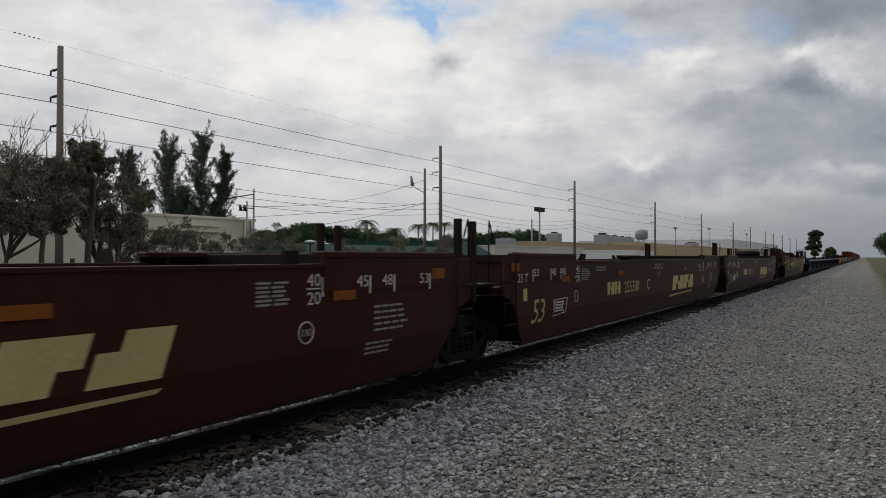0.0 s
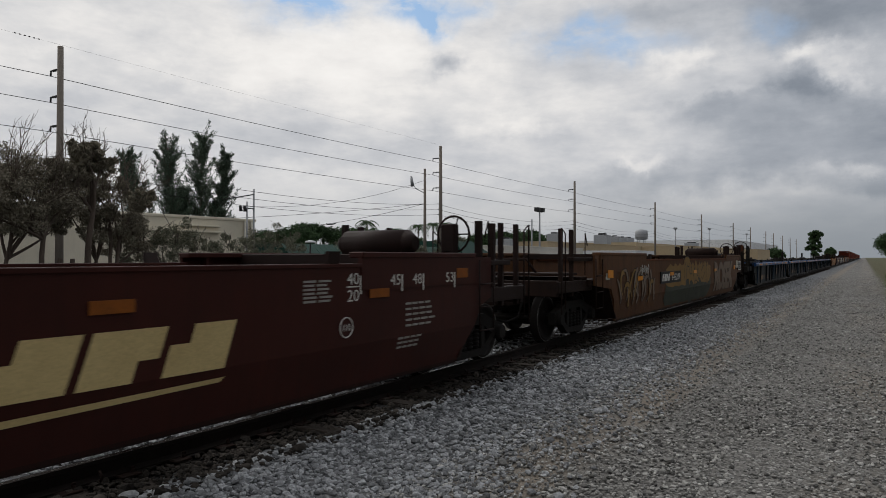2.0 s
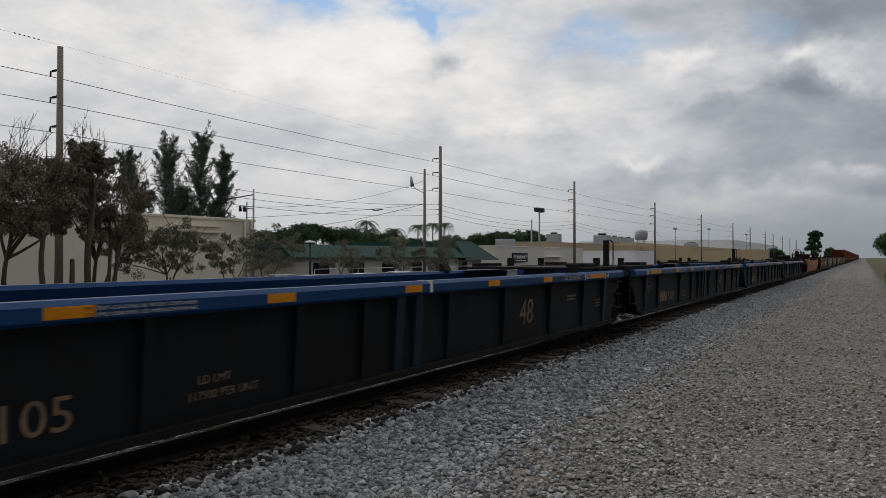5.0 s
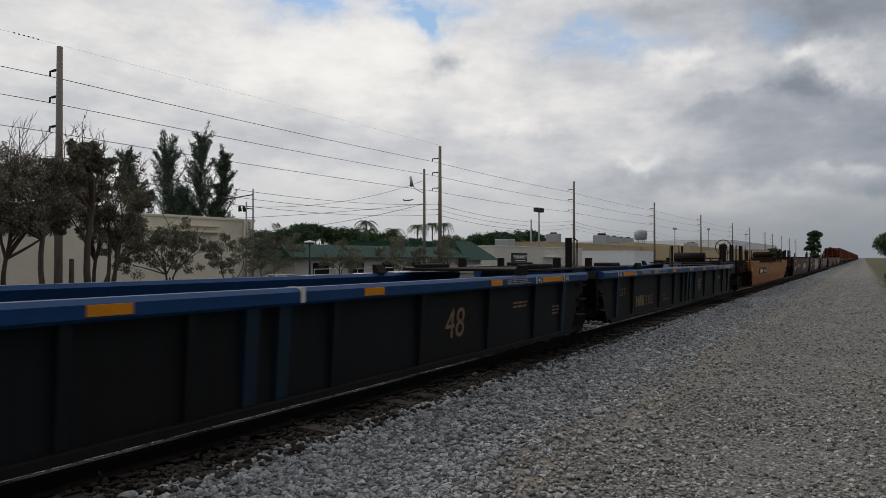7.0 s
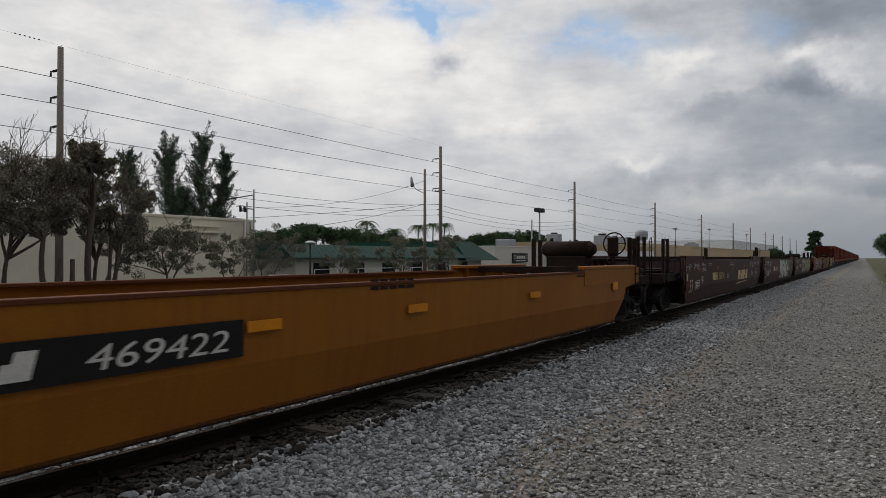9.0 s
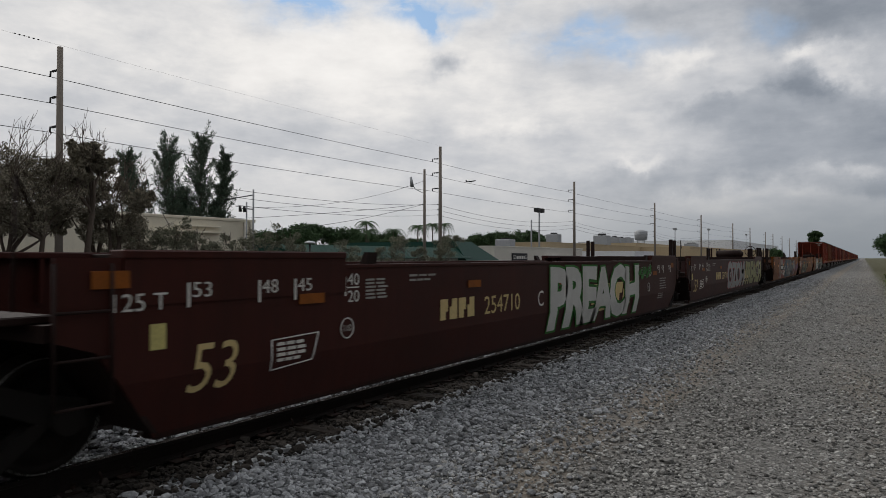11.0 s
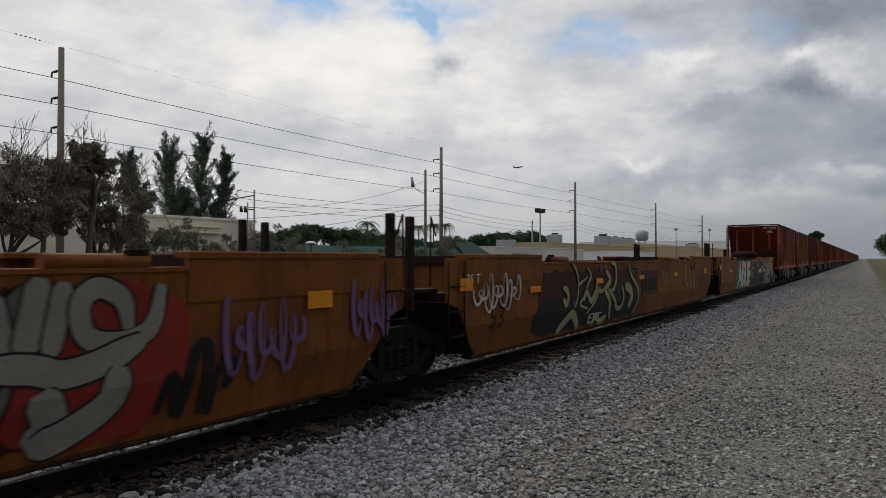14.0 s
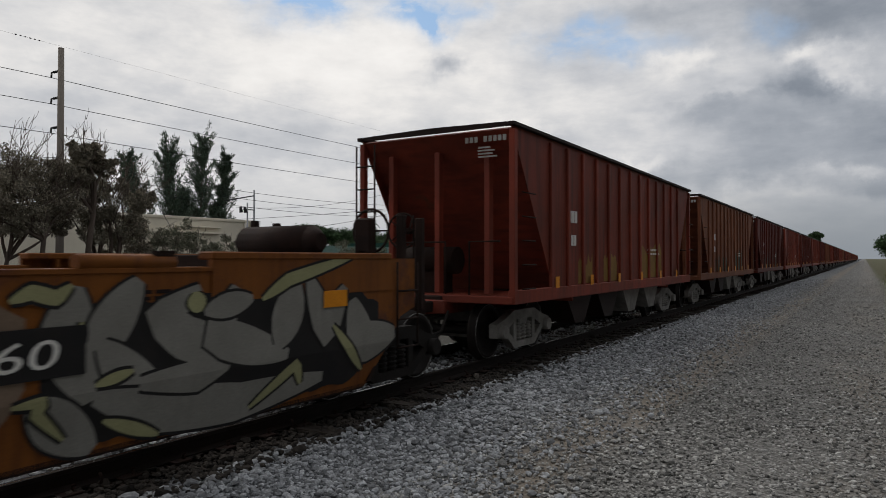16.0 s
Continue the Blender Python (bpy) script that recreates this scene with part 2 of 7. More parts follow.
M["gr_gold"] = material("ochre_spray_paint", (0.26, 0.15, 0.035), (0.15, 0.08, 0.022), 2, 0.8, 0.6, bump=0)
M["gr_violet"] = material("violet_spray_paint", (0.16, 0.10, 0.22), (0.12, 0.06, 0.10), 2, 0.8, 0.6, bump=0)
M["gr_olive"] = material("olive_spray_paint", (0.042, 0.048, 0.028), (0.024, 0.027, 0.021), 2, 0.8, 0.6, bump=0)

M["rail_side"] = material("oily_rail_web", (0.018, 0.013, 0.011), (0.009, 0.007, 0.006), 6, 0.8, 0.85, bump=0.2)
M["rail_top"] = material("polished_rail_head", (0.42, 0.415, 0.41), (0.25, 0.24, 0.23), 5, 0.6, 0.22, metal=1.0, bump=0.02)
M["tie"] = material("weathered_timber_tie", (0.062, 0.05, 0.042), (0.024, 0.02, 0.017), 5, 0.9, 0.9, bump=0.5, grain=35, vary=0.3, stretch=(0.25, 2, 2))
M["ballast"] = material("granite_ballast", (0.335, 0.343, 0.352), (0.20, 0.202, 0.205), 6, 0.7, 0.9, bump=0.4, grain=40, grain_amount=0.25, island=0.6)
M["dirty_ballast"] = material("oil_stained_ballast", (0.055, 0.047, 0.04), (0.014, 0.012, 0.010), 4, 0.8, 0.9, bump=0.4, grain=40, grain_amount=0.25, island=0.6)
M["gravel"] = material("limestone_gravel", (0.325, 0.32, 0.305), (0.215, 0.208, 0.192), 1.2, 0.8, 0.9, bump=0.4, grain=60, grain_amount=0.25, island=0.72)

M["asphalt"] = material("parking_asphalt", (0.048, 0.048, 0.048), (0.036, 0.036, 0.036), 0.6, 0.6, 0.9)
M["stucco"] = material("cream_stucco", (0.76, 0.70, 0.56), (0.66, 0.60, 0.48), 0.7, 0.7, 0.9, bump=0.15, streak=0.35)
M["tan_stucco"] = material("tan_stucco", (0.50, 0.40, 0.26), (0.42, 0.33, 0.21), 0.2, 0.7, 0.9, streak=0.3)
M["pale_stucco"] = material("pale_wall_paint", (0.66, 0.63, 0.56), (0.56, 0.53, 0.46), 0.3, 0.6, 0.9, streak=0.3)
M["white_metal"] = material("white_metal_cladding", (0.78, 0.79, 0.80), (0.68, 0.69, 0.70), 0.2, 0.6, 0.6)
M["roof_grey"] = material("grey_flat_roofing", (0.28, 0.28, 0.27), None, 0.5, 0.5, 0.9)
M["green_roof"] = material("green_standing_seam_roof", (0.014, 0.060, 0.043), (0.009, 0.038, 0.030), 0.8, 0.6, 0.5)
M["green_fascia"] = material("green_fascia_paint", (0.03, 0.10, 0.07), None, 1.0, 0.5, 0.6)
M["sign_black"] = material("black_sign_face", (0.02, 0.02, 0.022), None, 2, 0.4, 0.5, bump=0)
M["concrete"] = material("spun_concrete", (0.40, 0.37, 0.33), (0.28, 0.26, 0.235), 0.8, 0.8, 0.9, bump=0.2, stretch=(1, 1, 0.25))
M["wood_pole"] = material("grey_weathered_pole", (0.26, 0.225, 0.19), (0.16, 0.14, 0.12), 1.0, 0.8, 0.9, bump=0.2, stretch=(2, 2, 0.2))
M["dark_metal"] = material("dark_bracket_metal", (0.05, 0.05, 0.05), None, 3, 0.5, 0.6, metal=0.4)
M["grey_metal"] = material("galvanised_metal", (0.36, 0.37, 0.38), (0.27, 0.28, 0.29), 2, 0.6, 0.5, metal=0.5)
M["wire"] = material("black_cable", (0.03, 0.03, 0.03), None, 3, 0.3, 0.6, bump=0)
M["bark"] = material("grey_brown_bark", (0.13, 0.10, 0.08), (0.07, 0.055, 0.045), 4, 0.9, 0.95, bump=0.5, stretch=(3, 3, 0.6))
M["leaf_grey"] = material("dusty_olive_leaves", (0.20, 0.20, 0.14), (0.13, 0.13, 0.095), 0.6, 0.8, 0.8, bump=0, island=0.5)
M["leaf_dark"] = material("dark_twiggy_leaves", (0.235, 0.21, 0.155), (0.16, 0.142, 0.108), 0.6, 0.8, 0.85, bump=0, island=0.5)
M["leaf_green"] = material("dark_green_leaves", (0.06, 0.105, 0.042), (0.04, 0.07, 0.032), 0.3, 0.8, 0.75, bump=0, island=0.5)
M["leaf_pine"] = material("casuarina_needles", (0.105, 0.145, 0.10), (0.065, 0.092, 0.068), 0.4, 0.8, 0.85, bump=0, island=0.5)
M["leaf_bright"] = material("roadside_weed_leaves", (0.10, 0.15, 0.045), (0.13, 0.12, 0.05), 0.6, 0.8, 0.8, bump=0, island=0.5)
M["car_white"] = material("white_car_paint", (0.78, 0.78, 0.78), None, 2, 0.1, 0.25, bump=0)
M["car_dark"] = material("dark_car_paint", (0.03, 0.032, 0.036), None, 2, 0.1, 0.25, bump=0)
M["car_silver"] = material("silver_car_paint", (0.42, 0.43, 0.44), None, 2, 0.1, 0.3, metal=0.4, bump=0)
M["car_glass"] = material("tinted_car_glass", (0.015, 0.018, 0.02), None, 2, 0.1, 0.08, bump=0)
M["tyre"] = material("black_rubber", (0.02, 0.02, 0.02), None, 8, 0.4, 0.9)
M["tail_red"] = material("red_tail_lamp", (0.5, 0.02, 0.02), None, 8, 0.3, 0.25, bump=0)


def ground_material():
    m = bpy.data.materials.new("gravel_ground")
    m.use_nodes = True
    nt = m.node_tree
    N, L = nt.nodes.new, nt.links.new
    b = nt.nodes["Principled BSDF"]
    pos = N("ShaderNodeNewGeometry").outputs["Position"]
    sep = N("ShaderNodeSeparateXYZ")
    L(pos, sep.inputs[0])

    def tex(sc, det=6, ro=0.65, stretch=(1, 1, 1)):
        mp = N("ShaderNodeMapping")
        L(pos, mp.inputs[0])
        mp.inputs[3].default_value = stretch
        n = N("ShaderNodeTexNoise")
        L(mp.outputs[0], n.inputs[0])
        n.inputs["Scale"].default_value, n.inputs["Detail"].default_value, n.inputs["Roughness"].default_value = sc, det, ro
        return n.outputs[0]

    def span(value, lo, hi, a=0.0, c=1.0):
        n = N("ShaderNodeMapRange")
        n.interpolation_type = "SMOOTHSTEP"
        L(value, n.inputs[0])
        for i, x in enumerate((lo, hi, a, c)):
            n.inputs[i + 1].default_value = x
        return n.outputs[0]

    def calc(op, a, c):
        n = N("ShaderNodeMath")
        n.operation = op
        for i, v in enumerate((a, c)):
            if isinstance(v, (int, float)):
                n.inputs[i].default_value = v
            else:
                L(v, n.inputs[i])
        return n.outputs[0]

    def mixed(f, a, c):
        n = N("ShaderNodeMix")
        n.data_type = "RGBA"
        for sock, val in ((n.inputs[0], f), (n.inputs[6], a), (n.inputs[7], c)):
            if isinstance(val, (int, float)):
                sock.default_value = val
            elif isinstance(val, tuple):
                sock.default_value = (*val, 1)
            else:
                L(val, sock)
        return n.outputs[2]

    vor = N("ShaderNodeTexVoronoi")
    L(pos, vor.inputs[0])
    vor.inputs["Scale"].default_value = 26
    cell = N("ShaderNodeSeparateColor")
    L(vor.outputs["Color"], cell.inputs[0])
    stone = mixed(cell.outputs[0], (0.08, 0.083, 0.088), (0.35, 0.358, 0.365))
    vor2 = N("ShaderNodeTexVoronoi")
    L(pos, vor2.inputs[0])
    vor2.inputs["Scale"].default_value = 40
    cell2 = N("ShaderNodeSeparateColor")
    L(vor2.outputs["Color"], cell2.inputs[0])
    gritty = mixed(cell2.outputs[0], (0.075, 0.072, 0.068), (0.285, 0.276, 0.258))
    # soft wander of the lane edges
    wander = calc("ADD", sep.outputs[0], calc("MULTIPLY", calc("SUBTRACT", tex(0.35, 4, 0.6, (1, 0.35, 1)), 0.5), 2.2))
    col = mixed(span(wander, -4.2, -2.4), stone, gritty)
    brown = calc("MULTIPLY", span(sep.outputs[0], -3.1, -2.75), span(sep.outputs[0], -1.9, -2.25))
    brown = calc("MULTIPLY", brown, span(tex(0.9, 6, 0.7, (1, 0.4, 1)), 0.38, 0.6, 0.25, 0.95))
    col = mixed(brown, col, (0.25, 0.215, 0.175))
    lane = calc("MULTIPLY", span(wander, -0.9, -0.2), span(wander, 1.2, 0.5))
    lane = calc("MULTIPLY", lane, span(tex(0.5, 6, 0.7, (1, 0.3, 1)), 0.42, 0.6, 0.0, 0.4))
    col = mixed(lane, col, (0.27, 0.235, 0.19))
    dark = span(tex(0.55, 6, 0.7, (1, 0.5, 1)), 0.56, 0.70, 0.0, 0.4)
    col = mixed(dark, col, (0.17, 0.155, 0.14))
    # near-black strip from the near rail out to about x = -4.6
    rail_strip = calc("MULTIPLY", span(wander, -4.6, -5.0), span(sep.outputs[0], -5.75, -5.45))
    col = mixed(calc("MULTIPLY", rail_strip, span(tex(1.6, 5), 0.3, 0.55, 0.8, 0.99)), col, (0.017, 0.014, 0.012))
    verge = span(calc("ADD", sep.outputs[0], calc("MULTIPLY", tex(0.9, 4), 0.8)), -7.1, -7.5)
    col = mixed(calc("MULTIPLY", verge, 0.92), col, (0.05, 0.045, 0.035))
    grassy = span(calc("ADD", sep.outputs[0], calc("MULTIPLY", tex(0.8, 4), 1.0)), 1.0, 1.9)
    col = mixed(grassy, col, (0.095, 0.09, 0.05))
    L(col, b.inputs["Base Color"])
    b.inputs["Roughness"].default_value = 0.95
    b.inputs["Specular IOR Level"].default_value = 0.2
    bp = N("ShaderNodeBump")
    bp.inputs["Strength"].default_value, bp.inputs["Distance"].default_value = 0.6, 0.03
    L(calc("ADD", calc("SUBTRACT", 1.0, vor.outputs["Distance"]), tex(60, 3)), bp.inputs["Height"])
    L(bp.outputs[0], b.inputs["Normal"])
    return m


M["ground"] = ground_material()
M["grass"] = material("dry_verge_grass", (0.10, 0.105, 0.05), (0.15, 0.13, 0.075), 0.5, 0.9, 0.95, bump=0.6, grain=25)

# ---- mesh helpers ----


def part(name, bm, mat, parent=None, label=""):
    me = bpy.data.meshes.new(name)
    bm.normal_update()
    bm.to_mesh(me)
    bm.free()
    me.materials.append(mat)
    ob = new(name, me)
    if parent:
        ob.parent = parent
    if label:
        tagged(ob, label)
    return ob


def share(name, ob, parent, m=None):
    o = new(name, ob.data)
    o.parent = parent
    if m is not None:
        o.matrix_basis = m
    return o


def empty(name, label, category, group="", at=None):
    e = new(name)
    e.empty_display_size = 0.2
    if at is not None:
        e.matrix_basis = at
    return tagged(e, label, category, group)


def box(bm, x0, x1, y0, y1, z0, z1, bevel=0.0):
    vs = [bm.verts.new((x, y, z)) for x in (x0, x1) for y in (y0, y1) for z in (z0, z1)]
    fs = [bm.faces.new([vs[i] for i in f]) for f in ((0, 1, 3, 2), (4, 6, 7, 5), (0, 4, 5, 1), (2, 3, 7, 6), (0, 2, 6, 4), (1, 5, 7, 3))]
    if bevel:
        es = list({e for f in fs for e in f.edges})
        bmesh.ops.bevel(bm, geom=es, offset=bevel, segments=1, affect="EDGES")
    return bm


def prism(bm, poly, x0, x1):
    """A plate: the outline poly in (y, z), from x0 to x1."""
    a = [bm.verts.new((x0, y, z)) for y, z in poly]
    b = [bm.verts.new((x1, y, z)) for y, z in poly]
    n = len(poly)
    bm.faces.new(a)
    bm.faces.new(b[::-1])
    for i in range(n):
        bm.faces.new((a[i], b[i], b[(i + 1) % n], a[(i + 1) % n]))
    return bm


def prism_y(bm, poly, y0, y1):
    """The outline poly in (x, z), from y0 to y1."""
    a = [bm.verts.new((x, y0, z)) for x, z in poly]
    b = [bm.verts.new((x, y1, z)) for x, z in poly]
    n = len(poly)
    bm.faces.new(a)
    bm.faces.new(b[::-1])
    for i in range(n):
        bm.faces.new((a[i], b[i], b[(i + 1) % n], a[(i + 1) % n]))
    return bm


def rod(bm, p, q, r0, r1=None, seg=8, caps=True):
    p, q = Vector(p), Vector(q)
    r1 = r0 if r1 is None else r1
    d = (q - p).normalized()
    u = d.orthogonal().normalized()
    w = d.cross(u)
    ring = []
    for c, r in ((p, r0), (q, r1)):
        ring.append([bm.verts.new(c + r * (math.cos(a) * u + math.sin(a) * w)) for a in (2 * math.pi * i / seg for i in range(seg))])
    for i in range(seg):
        f = bm.faces.new((ring[0][i], ring[0][(i + 1) % seg], ring[1][(i + 1) % seg], ring[1][i]))
        f.smooth = True
    if caps:
        bm.faces.new(ring[0][::-1])
        bm.faces.new(ring[1])
    return bm


def pipe(bm, pts, r, seg=6):
    """One continuous tube along the points."""
    pts = [Vector(p) for p in pts]
    n = len(pts)
    rings, u = [], None
    for i, p in enumerate(pts):
        d = (pts[min(n - 1, i + 1)] - pts[max(0, i - 1)])
        d = d.normalized() if d.length > 1e-7 else Vector((0, 0, 1))
        u = d.orthogonal() if u is None else u - d * u.dot(d)
        if u.length < 1e-5:
            u = d.orthogonal()
        u = u.normalized()
        w = d.cross(u)
        rings.append([bm.verts.new(p + r * (math.cos(2 * math.pi * k / seg) * u + math.sin(2 * math.pi * k / seg) * w)) for k in range(seg)])
    for a, b in zip(rings[:-1], rings[1:]):
        for k in range(seg):
            f = bm.faces.new((a[k], a[(k + 1) % seg], b[(k + 1) % seg], b[k]))
            f.smooth = True
    bm.faces.new(rings[0][::-1])
    bm.faces.new(rings[-1])
    return bm


def lathe(bm, profile, seg=20, axis="X"):
    """profile of (along, radius), turned round the axis."""
    rings = []
    for a, r in profile:
        row = []
        for i in range(seg):
            t = 2 * math.pi * i / seg
            c, s = r * math.cos(t), r * math.sin(t)
            row.append(bm.verts.new((a, c, s) if axis == "X" else (c, a, s) if axis == "Y" else (c, s, a)))
        rings.append(row)
    for r0, r1 in zip(rings[:-1], rings[1:]):
        for i in range(seg):
            f = bm.faces.new((r0[i], r0[(i + 1) % seg], r1[(i + 1) % seg], r1[i]))
            f.smooth = True
    bm.faces.new(rings[0][::-1])
    bm.faces.new(rings[-1])
    return bm


def ringed(bm, centre, axis_u, axis_w, radius, r, seg=16):
    pts = [Vector(centre) + radius * (math.cos(t) * Vector(axis_u) + math.sin(t) * Vector(axis_w)) for t in (2 * math.pi * i / seg for i in range(seg + 1))]
    return pipe(bm, pts, r, 5)


FONT_CACHE = {}


def letters(text, height, offset=0.0, shear=0.0, space=1.0, wide=1.0):
    """Flat mesh of a text in the built-in font, its base line at 0, spread along +x, as high as given; returns mesh and width."""
    key = (text, height, offset, shear, space, wide)
    if key not in FONT_CACHE:
        cu = bpy.data.curves.new("lettering", "FONT")
        cu.body, cu.size, cu.offset, cu.shear, cu.space_character = text, height / 0.73, offset, shear, space
        cu.resolution_u = 3
        ob = bpy.data.objects.new("lettering", cu)
        scene.collection.objects.link(ob)
        dg = bpy.context.evaluated_depsgraph_get()
        dg.update()
        me = bpy.data.meshes.new_from_object(ob.evaluated_get(dg))
        bpy.data.objects.remove(ob)
        # stand it up on the plane x = 0, reading along +y
        for v in me.vertices:
            x, y, z = v.co
            v.co = (0, x * wide, y)
        w = max((v.co.y for v in me.vertices), default=0)
        FONT_CACHE[key] = (me, w)
    return FONT_CACHE[key]


def stencil(name, text, y, z, height, mat, parent, x=1.505, label="", offset=0.0, shear=0.0, space=1.0, wide=1.0, fit=None):
    """Painted lettering on a car side, starting at y; fit: the length that it fills."""
    me, w = letters(text, height, offset, shear, space, wide)
    me = me.copy()
    if fit:
        for v in me.vertices:
            v.co.y *= fit / w
    me.materials.clear()
    me.materials.append(mat)
    ob = new(name, me)
    ob.parent = parent
    ob.location = (x, y, z)
    if label:
        tagged(ob, label)
    return ob


def bars(bm, y, z, rows, length, height, gap, x=1.505, rng=None, pieces=1):
    """Lines of lettering too small to read, as plain bars."""
    rng = rng or random.Random(1)
    for i in range(rows):
        zz = z - i * (height + gap)
        l = length * rng.uniform(0.75, 1.0)
        n = max(1, pieces)
        for k in range(n):
            a, b = y + l * k / n, y + l * (k + 0.82) / n
            box(bm, x - 0.004, x, a, b, zz - height, zz)
    return bm

# ---- ground and track ----


def build_ground():
    bm = bmesh.new()
    # one sheet, lower on the far side of the track where the parking lot lies
    xs = [-3000, -400, -120, -60, -16, -12.5, -9.5, -8.2, -4.2, -2, 0, 2, 5, 20, 300, 3000]
    zs = [LOT, LOT, LOT, LOT, LOT, LOT, -0.6, GROUND, GROUND, GROUND, GROUND, GROUND + 0.01, GROUND + 0.05, GROUND, GROUND, GROUND]
    ys = [-3000, -300, -30] + [y for y in range(-10, 60, 2)] + [80, 120, 200, 400, 800, 3000]
    rng = random.Random(4)
    grid = [[bm.verts.new((x, y, z + (rng.uniform(-0.006, 0.004) if -4.5 < x < 6 and -12 < y < 60 else 0))) for y in ys] for x, z in zip(xs, zs)]
    for i in range(len(xs) - 1):
        for j in range(len(ys) - 1):
            f = bm.faces.new((grid[i][j], grid[i + 1][j], grid[i + 1][j + 1], grid[i][j + 1]))
            f.smooth = True
    g = part("ground", bm, M["ground"])
    tagged(g, "grey ballast and gravel service road beside the track", "ground", kind="structure")
    bm = bmesh.new()
    box(bm, -58, -13.5, -30, 300, LOT - 0.2, LOT + 0.012)
    tagged(part("parking_lot", bm, M["asphalt"]), "dark grey asphalt parking lot beyond the railway", "pavement", kind="structure")


def rail_profile():
    # (across, height) of one rail, head at 0
    return [(-0.036, 0), (0.036, 0), (0.037, -0.03), (0.012, -0.042), (0.010, -0.13), (0.07, -0.155), (0.07, -0.168), (-0.07, -0.168), (-0.07, -0.155), (-0.010, -0.13), (-0.012, -0.042), (-0.037, -0.03)]


def build_track():
    for sx in (-1, 1):
        bm = bmesh.new()
        c = TRACK + sx * 0.754
        prism_y(bm, [(c + a, z) for a, z in rail_profile()], -60, 1500)
        bmesh.ops.recalc_face_normals(bm, faces=bm.faces)
        rail = part("rail", bm, M["rail_side"])
        tagged(rail, "rusty steel rail with a worn bright head", "rail", "pair of rails", kind="structure")
        bm = bmesh.new()
        box(bm, c - 0.004, c + 0.016, -60, 1500, -0.004, 0.0015)
        part("running_surface", bm, M["rail_top"], rail, "bright polished running band")
    # timber ties
    rng = random.Random(9)
    bm = bmesh.new()
    box(bm, -1.37, 1.37, -0.115, 0.115, -0.20, 0.0, 0.012)
    bmesh.ops.subdivide_edges(bm, edges=[e for e in bm.edges if abs(e.verts[0].co.x - e.verts[1].co.x) > 1], cuts=5)
    for v in bm.verts:
        v.co += Vector((0, rng.uniform(-0.012, 0.012), rng.uniform(-0.012, 0.006)))
    first = None
    bed = empty("track_bed", "weathered timber ties with tie plates and spikes in ballast", "track", at=pose(TRACK, 0, 0))
    tagged(bed, kind="structure")
    y, n = -8.0, 0
    while y < 130:
        m = pose(rng.uniform(-0.05, 0.05), y, -0.19 + rng.uniform(-0.02, 0.012), rng.uniform(-0.6, 0.6), rng.uniform(-0.4, 0.4), rng.uniform(-1.2, 1.2))
        if first is None:
            first = part("tie", bm, M["tie"], bed)
            first.matrix_basis = m
        else:
            share("tie", first, bed, m)
        y += 0.53 + rng.uniform(-0.03, 0.03)
        n += 1
    # tie plates with spikes on the near rail
    bm = bmesh.new()
    box(bm, -0.17, 0.17, -0.09, 0.09, 0, 0.018, 0.004)
    for a in (-0.1, 0.1):
        rod(bm, (a, 0.05, 0.01), (a, 0.05, 0.05), 0.016, seg=6)
        rod(bm, (a, 0.05, 0.05), (a * 0.85, 0.05, 0.06), 0.024, 0.012, seg=6)
    plate = None
    for o in [o for o in bed.children if o.name.startswith("tie")][:110]:
        for sx in (-0.754, 0.754):
            m = pose(sx, o.matrix_basis.translation.y, -0.178)
            if plate is None:
                plate = part("tie_plate", bm, M["rust"], bed, "rusty tie plate with spikes")
                plate.matrix_basis = m
            else:
                share("tie_plate", plate, bed, m)
    # rail anchors standing out beside the near rail
    anchor = None
    bm = bmesh.new()
    pipe(bm, [(0.02, 0, -0.16), (0.10, 0, -0.165), (0.11, 0, -0.12), (0.075, 0, -0.085)], 0.013, 6)
    for yy in (3.35, 5.55, 9.36, 12.6):
        m = pose(0.754, yy, 0.0)
        if anchor is None:
            anchor = part("rail_anchor", bm, M["rust"], bed, "rusty spring rail anchor")
            anchor.matrix_basis = m
        else:
            share("rail_anchor", anchor, bed, m)


